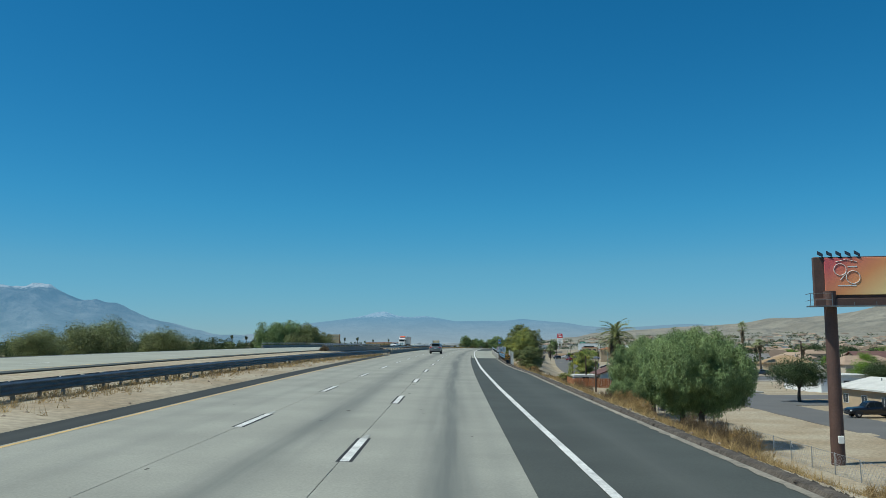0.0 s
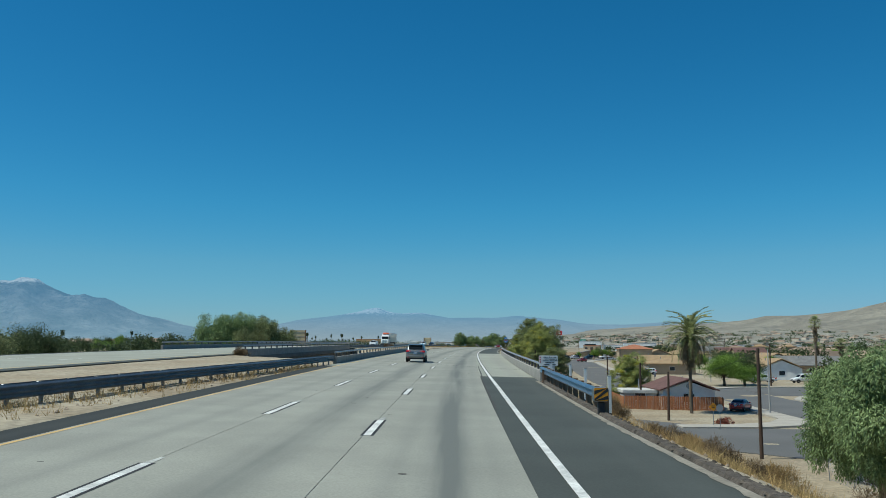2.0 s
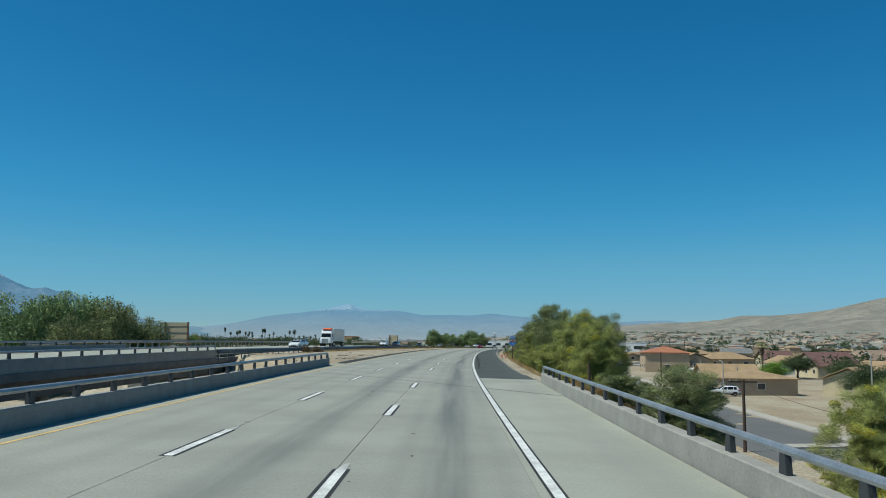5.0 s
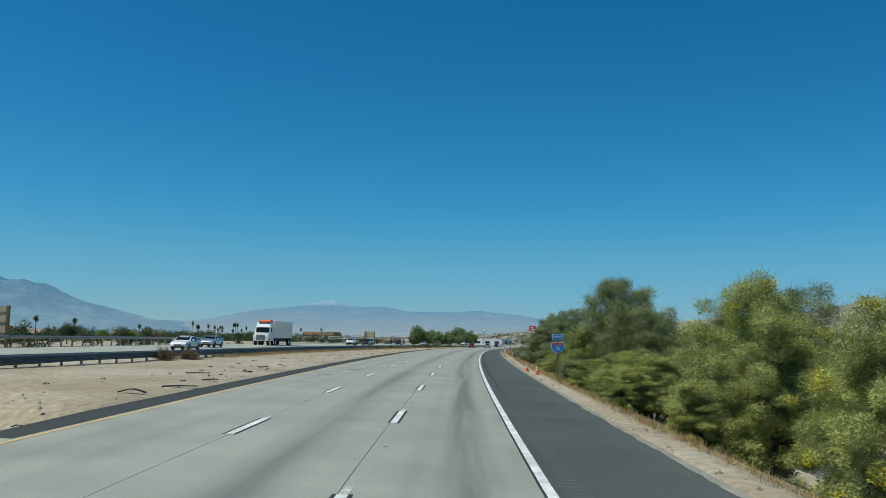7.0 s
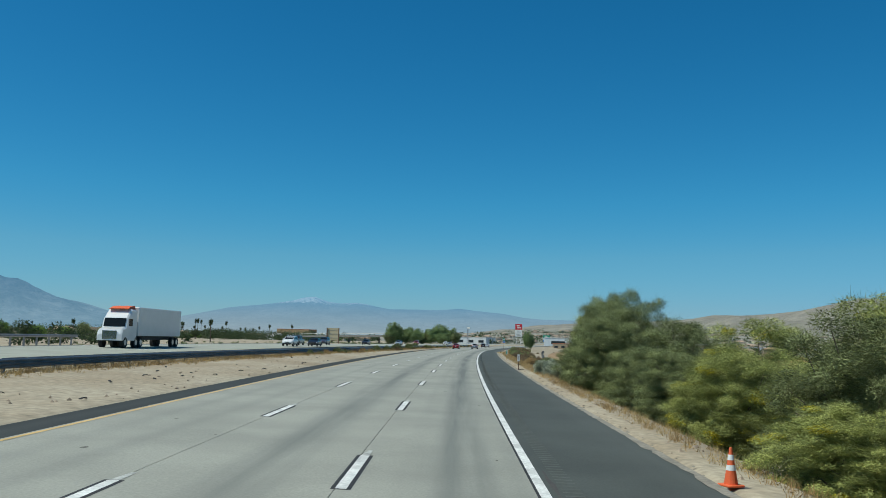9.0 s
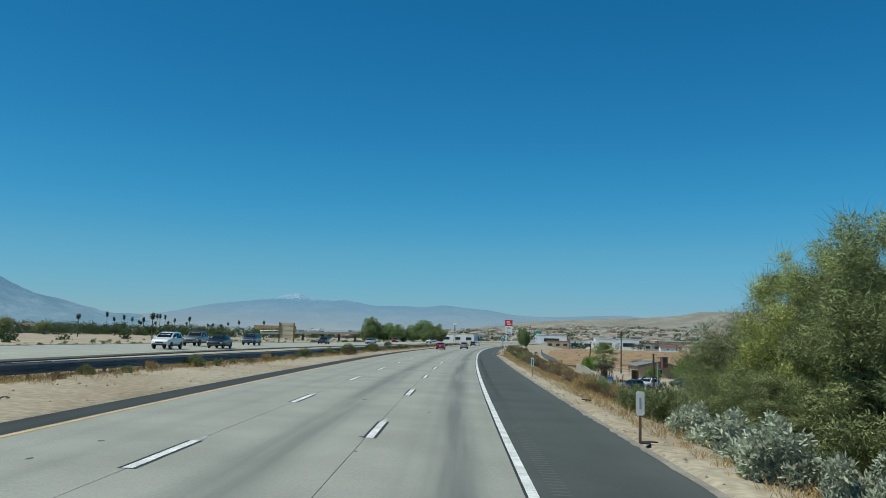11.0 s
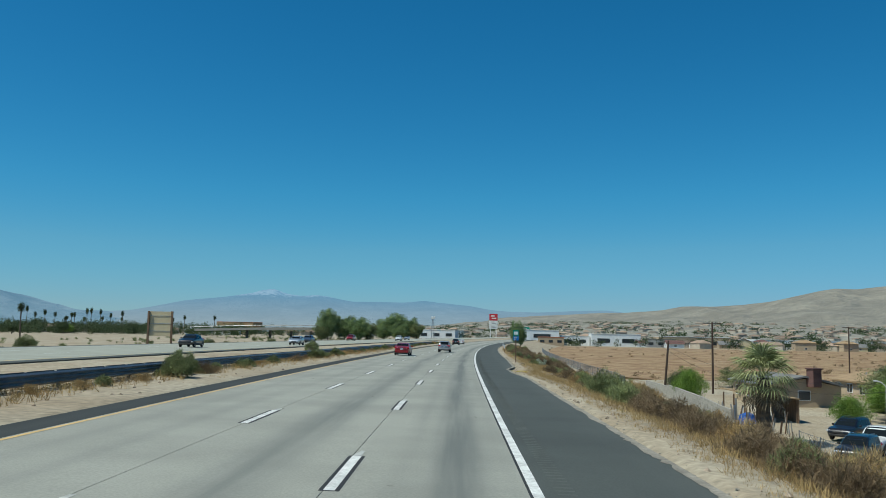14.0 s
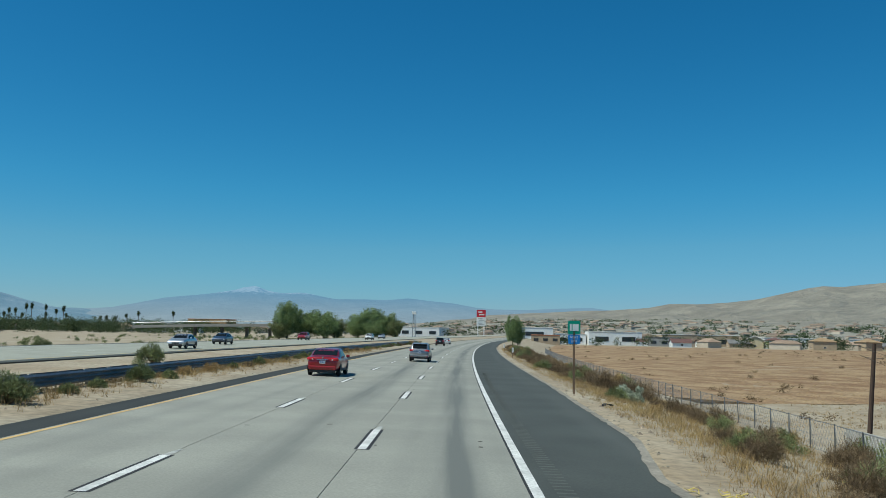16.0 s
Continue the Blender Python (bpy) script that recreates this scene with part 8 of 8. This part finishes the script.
belt("distant_trees", "dark trees between the houses beyond the field", [(r.uniform(955, 1130), n, r.uniform(3.5, 7.5), r.uniform(2.6, 5.0)) for n in np.concatenate([r.uniform(20, 480, 90), r.uniform(140, 520, 110)])] + [(r.uniform(950, 1000), n, r.uniform(6, 10), r.uniform(3.0, 5.0)) for n in np.concatenate([r.uniform(60, 200, 16), r.uniform(170, 420, 60)])] + [(s, n, r.uniform(4.5, 8.0), r.uniform(2.8, 4.6)) for s, n in zip(r.uniform(236, 520, 150), 84 + 200 * r.random(150) ** 1.2) if not (s > 430 and n < 150)], M["leaf_dark"], 7, 120)
belt("distant_trees", "dense dark green tree belt behind the opposite bridge", [(s, -r.uniform(62, 170) - 0.10 * s, 3.2 + 6.5 * q * q - 0.003 * s, 2.2 + 3.8 * q * q) for s, q in zip(r.uniform(170, 620, 120), r.random(120))], M["leaf_dark"], 8, 170)
belt("distant_trees", "dark shrubs and trees round the group of palms", [(s, n, r.uniform(4.0, 7.5), r.uniform(3.5, 6.0)) for s, n in zip(r.uniform(800, 930, 80), -r.uniform(150, 310, 80))], M["leaf_dark"], 10, 150)
# first row of houses beyond the field
r = np.random.default_rng(29)
for i in range(24):
    n = 84 + 15.5 * i + r.uniform(-4, 4)
    s = 985 + r.uniform(-22, 40) - 0.12 * (n - 80)
    k = int(r.integers(5))
    house(s, n, float(r.choice([0, 90, 4, 96])) + r.uniform(-6, 6), r.uniform(8, 13), r.uniform(7, 10), float(r.choice([2.7, 2.8, 5.0])), ("hip", "side", "front", "hip", "side")[k], M[("stucco_tan", "stucco_white", "stucco_yellow", "stucco_white", "stucco_tan")[k]],
          M[("roof_tan", "roof_red", "roof_grey", "roof_red", "roof_grey")[k]], ("tan house with a brown hipped roof beyond the field", "white house with a dark red roof beyond the field", "cream house with a grey gable beyond the field", "white house with a hipped red-brown roof beyond the field", "tan house with a low grey roof beyond the field")[k], None, 1, group="houses beyond the field")

# houses and scrub on the rising plain
r = np.random.default_rng(31)
rows = []
for k in range(420):
    a, q = r.uniform(3, 34), r.random() ** 1.5 * 0.85
    x, y, z = plain_spot(a, q)
    rows.append((x, y, z, r.uniform(12, 30), r.uniform(9, 14), r.uniform(3, 5), r.uniform(0, 180)))
wa, ro = many_boxes(rows)
town = thing("distant_town", "pale houses scattered over the plain below the hills", "town", kind="stuff")
part("walls", wa, M["town_wall"], town)
part("roofs", ro, M["town_roof"], town)
c, rad = [], []
for k in range(330):
    a, q = r.uniform(2, 34), r.random() ** 1.3 * 0.95
    for j in range(int(r.integers(2, 9))):
        x, y, z = plain_spot(a + 0.16 * j, min(1, q + r.normal(0, 0.006)))
        c.append((x, y, z + 1.5))
        rad.append(r.uniform(3.0, 6.5))
v, f = leaf_cloud(r, c, rad, 26000, 4.0, 2.4, 0.1, 0.9)
tagged(new("hillside_scrub", fast_mesh("hillside_scrub", v, f, M["leaf_dark"])), "dark trees in broken lines on the pale plain", "trees", kind="stuff")

# ---- brush, grass and stones ----
def shrub(label, leaf, seed, h=1.0, w=0.9, count=1800, length=0.16, width=0.02, droop=-0.5, stems=26, group="roadside shrubs"):
    r = np.random.default_rng(seed)
    t = thing("shrub", label, "shrub", None, group)
    c = crown_centres(r, 26, h * 0.85, w * 0.8, 0.05, 0.3, 0.25)
    g = Geo()
    for k in range(stems):
        q = c[r.integers(len(c))]
        g.tube([(0, 0, -0.1), (q[0] * 0.5, q[1] * 0.5, q[2] * 0.6), tuple(q)], [0.016, 0.01, 0.004], 4, caps=False)
    part("stem", g, M["brush"], t)
    part("foliage", fast_mesh("foliage", *leaf_cloud(r, c, [0.2 * w] * len(c), count, length, width, droop, 0.6, face=0.45), leaf), None, t)
    return t


SHRUBS = [shrub("dry brown tumbleweed shrub on the embankment", M["brush"], 51, count=4200, length=0.17, width=0.010, droop=-0.35), shrub("dusty olive desert shrub on the verge", M["leaf_olive"], 52, count=4600, width=0.017),
          shrub("grey-green sage bush at the shoulder", M["leaf_sage"], 53, 1.0, 1.1, 5200, 0.11, 0.045, -0.3), shrub("reddish dry weed clump on sand", M["straw"], 54, 0.8, 0.8, 2600, 0.2, 0.010, -0.8)]
M["leaf_red"] = leaf_material("red_bract", (0.34, 0.10, 0.075), (0.20, 0.085, 0.05), 0.15)
stand(shrub("rust-red flowering bush on the sandy corner lot", M["leaf_red"], 57, 1.0, 1.15, 4200, 0.1, 0.05, -0.2, group="corner lot plants"), 147.4, 29.3, None, 1.0)
r = np.random.default_rng(23)
rows = []
for s in np.arange(24, 116, 2.2):          # first embankment
    if s > 84 and s < 108:
        n = 10.5 + 4 * r.random()
    else:
        n = 10.2 + 5.5 * r.random()
    rows.append((int(r.choice([0, 0, 3, 0])), s + r.normal(0, 0.6), n, 0.8 + 0.7 * r.random()))
for s in np.concatenate([np.arange(348, 480, 0.5), np.arange(480, 640, 0.9)]):        # long brush bank
    n = float(np.interp(s, [348, 400, 470, 640], [12.5, 12.0, 12.5, 11.5])) + r.normal(0, 1.7)
    rows.append((int(r.choice([0, 0, 0, 0, 0, 0, 0, 0, 1, 3])), s, max(9.6, n), 0.85 + 0.75 * r.random()))
for s in np.arange(350, 470, 2.4):
    rows.append((int(r.choice([0, 0, 3, 1])), s, 16.0 + 2.5 * r.random(), 1.0 + 0.6 * r.random()))
rows += [(2, 314, 8.8, 1.0), (2, 317, 8.7, 1.3), (2, 320.3, 8.9, 1.35), (2, 324, 9.2, 1.4), (2, 328, 9.6, 1.1), (1, 333, 10.2, 1.4), (1, 337, 10.6, 1.6), (1, 341, 10.4, 1.4), (1, 345, 11.2, 1.5), (1, 464.5, 13.6, 1.5), (1, 466.8, 12.2, 1.2), (2, 476, 10.6, 1.3), (1, 452, 14.5, 1.1), (2, 380, 12.4, 0.9), (2, 396, 13.0, 1.0), (0, 379, 9.2, 0.9), (1, 443, 17, 0.9), (1, 430, 15.5, 1.1)]
for s in np.arange(335, 640, 3.6):         # weeds along the median rail
    rows.append((int(r.choice([0, 1, 1, 3])), s + r.normal(0, 1.2), median_second(s) + 0.75 + 0.5 * r.random(), 0.45 + 0.5 * r.random() ** 2))
rows += [(1, 398, -11.6, 1.3), (1, 400.5, -12.3, 1.1), (0, 396, -11.3, 1.1), (1, 420, -11.4, 1.2), (1, 422, -12.0, 1.1), (0, 424.5, -11.5, 1.1), (1, 458, -11.3, 1.2), (1, 486, -17, 1.2), (1, 462, -40.5, 1.4), (1, 520, -41, 1.5), (1, 560, -41, 1.4), (0, 146, -21.8, 1.6), (3, 148, -21.2, 1.2), (0, 255, -18.6, 1.4), (0, 252, -19.4, 1.2)]
for s in np.arange(192, 212, 1.6):         # brush at the bridge's end
    rows.append((int(r.choice([0, 1, 3])), s, 10 + 5 * r.random(), 0.8 + 0.6 * r.random()))
def thick_brush(label, picks, seed):
    """Brush too dense to count, as one mesh for each kind of foliage."""
    r = np.random.default_rng(seed)
    top = thing("brush_bank", label, "brush", kind="stuff")
    for k in sorted(set(p[0] for p in picks)):
        me = [c for c in SHRUBS[k].children if c.name.startswith("foliage")][0].data
        v = np.empty(len(me.vertices) * 3, np.float32)
        me.vertices.foreach_get("co", v)
        v = v.reshape(-1, 4, 3)
        out = []
        for kk, s, n, q in picks:
            if kk == k:
                u = v[r.random(len(v)) < 0.75].reshape(-1, 3) * np.array([q, q, q * r.uniform(0.7, 1.2)])
                a = r.uniform(0, 6.28)
                c, d = math.cos(a), math.sin(a)
                u = np.stack([u[:, 0] * c - u[:, 1] * d, u[:, 0] * d + u[:, 1] * c, u[:, 2]], 1)
                out.append(u + np.array(at(s, n, gz_at(s, n) - 0.05)))
        out = np.concatenate(out)
        part("foliage", fast_mesh("foliage", out, np.arange(len(out)).reshape(-1, 4), me.materials[0]), None, top)


rows = [(k, s, n, q * 0.72 if (435 < s < 482 and 0 < n < 14.5) else q) for k, s, n, q in rows]
rows = [p for i, p in enumerate(rows) if not (444 < p[1] < 482 and 0 < p[2] < 15.5 and p[0] in (0, 3) and i % 5 > 1)]
dense = [p for p in rows if 346 < p[1] < 645 and p[2] > 0 and p[0] != 2]
rows = [p for p in rows if p not in dense]
thick_brush("dry brown brush bank below the right shoulder", dense, 91)
used = set()
for k, s, n, q in rows:
    t = SHRUBS[k] if k not in used else copy_thing(SHRUBS[k], Matrix())
    used.add(k)
    stand(t, s, n, gz_at(s, n) - 0.03, q, 360 * r.random(), 0.8 + 0.4 * r.random())


def tufts(name, label, count, pick, leaf, length, width, seed, up=-1.2):
    """Loose grass blades in small tufts; pick(r) gives s, n."""
    r = np.random.default_rng(seed)
    c = []
    for k in range(count):
        s, n = pick(r)
        c.append(tuple(at(s, n, gz_at(s, n) + 0.01)))
    c = np.repeat(np.array(c), 9, 0)
    c[:, :2] += r.normal(0, 0.09, (len(c), 2))
    d = unit(r.normal(size=(len(c), 3)) * 0.55 + np.array([0, 0, -up]))
    ll = length * (0.5 + r.random((len(c), 1)))
    side = unit(np.cross(d, r.normal(size=(len(c), 3)))) * width
    v = np.stack([c - side, c + side, c + d * ll], 1).reshape(-1, 3)
    tagged(new(name, fast_mesh(name, v, np.arange(len(v)).reshape(-1, 3), leaf)), label, "grass", kind="stuff")


tufts("dry_grass", "pale dry grass along the right verge", 8500, lambda r: ((lambda s: (s, shoulder_edge(s) + 1.0 + abs(r.normal(0, 1.6))))(r.uniform(10, 118) if r.random() < 0.35 else r.uniform(340, 620))), M["straw"], 0.15, 0.005, 61)
tufts("dry_grass", "orange dry grass along the rail in the sandy median", 9000, lambda r: ((lambda s: (s, (median_first(s) if s < 126 else median_second(max(222, s))) + r.normal(0.5, 0.9)))(r.uniform(0, 120) if r.random() < 0.2 else r.uniform(262, 560))), M["straw"], 0.28, 0.008, 62)
tufts("dry_grass", "orange dry grass on the verge by the thicket", 1500, lambda r: (lambda s: (s, shoulder_edge(s) + 1.2 + abs(r.normal(0, 0.8))))(r.uniform(196, 345)), M["straw"], 0.22, 0.008, 63)
tufts("dry_grass", "golden dry grass on the brush bank", 8000, lambda r: (lambda s: (s, shoulder_edge(s) + 1.8 + 7.5 * r.random() ** 1.3))(r.uniform(345, 500)), M["straw"], 0.24, 0.007, 65)
tufts("dry_grass", "golden dry grass on the first embankment", 2600, lambda r: (lambda s: (s, shoulder_edge(s) + 1.0 + 7.0 * r.random()))(r.uniform(20, 118)), M["straw"], 0.3, 0.007, 66)
tufts("field_stubble", "dry stubble over the brown field", 9000, lambda r: (lambda s: (s, r.uniform(22, 60 + 0.9 * (s - 480))))(500 + 300 * r.random() ** 1.6), M["straw"], 0.16, 0.012, 64)

# scrub on the sandy bank beyond the opposite carriageway
r = np.random.default_rng(89)
c, rad = [], []
for k in range(420):
    s, n = r.uniform(230, 800), -44 - 75 * r.random() ** 1.5
    p = at(s, n, gz_at(s, n) + 0.1)
    q = r.uniform(0.25, 0.8)
    for j in range(4):
        c.append((p.x + r.normal(0, 0.6 * q), p.y + r.normal(0, 0.6 * q), p.z + 0.5 * q * r.random()))
        rad.append(q * r.uniform(0.4, 0.7))
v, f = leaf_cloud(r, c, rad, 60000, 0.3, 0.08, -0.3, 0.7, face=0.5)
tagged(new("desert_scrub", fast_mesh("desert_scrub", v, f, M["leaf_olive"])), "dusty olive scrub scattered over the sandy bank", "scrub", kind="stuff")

# low scrub dotted over the field
r = np.random.default_rng(88)
c, rad = [], []
for k in range(260):
    s = 505 + 380 * r.random() ** 1.3
    n = 23 + (40 + 0.85 * (s - 480)) * r.random()
    p = at(s, n, gz_at(s, n) + 0.1)
    for j in range(3):
        c.append((p.x + r.normal(0, 0.4), p.y + r.normal(0, 0.4), p.z + 0.15 * r.random()))
        rad.append(r.uniform(0.2, 0.5))
v, f = leaf_cloud(r, c, rad, 26000, 0.3, 0.06, -0.4, 0.6)
tagged(new("field_scrub", fast_mesh("field_scrub", v, f, M["brush"])), "low dark scrub dotted over the dry field", "scrub", kind="stuff")

# stones and clods on verge and median
r = np.random.default_rng(71)
g = Geo()
for k in range(1500):
    if k % 2:
        s = r.uniform(5, 600)
        n = shoulder_edge(s) + 0.5 + abs(r.normal(0, 1.1))
        if 104 < s < 196:
            continue
    else:
        s = r.uniform(0, 600)
        if 118 < s < 212:
            continue
        n = -9.2 - 4.0 * r.random()
    q = r.uniform(0.02, 0.10)
    z = gz_at(s, n)
    m = spot(s, n, z, turn=360 * r.random())
    g.add([m @ Vector((x * q * r.uniform(0.7, 1.3), y * q * r.uniform(0.7, 1.3), zz * q * 0.8)) for x, y, zz in ((1, 0, 0), (0, 1, 0), (-1, 0, 0), (0, -1, 0), (0, 0, 1), (0, 0, -0.6))], [(0, 1, 4), (1, 2, 4), (2, 3, 4), (3, 0, 4), (1, 0, 5), (2, 1, 5), (3, 2, 5), (0, 3, 5)])
M["stone"] = material("sandy_stone", (0.36, 0.29, 0.22), 0.95, spread=0.3, scale=3.0, fine=20.0, bump=0.3, island=0.3)
tagged(new("loose_stones", g.data("loose_stones", M["stone"])), "loose stones and clods on the sandy verges", "stones", kind="stuff")
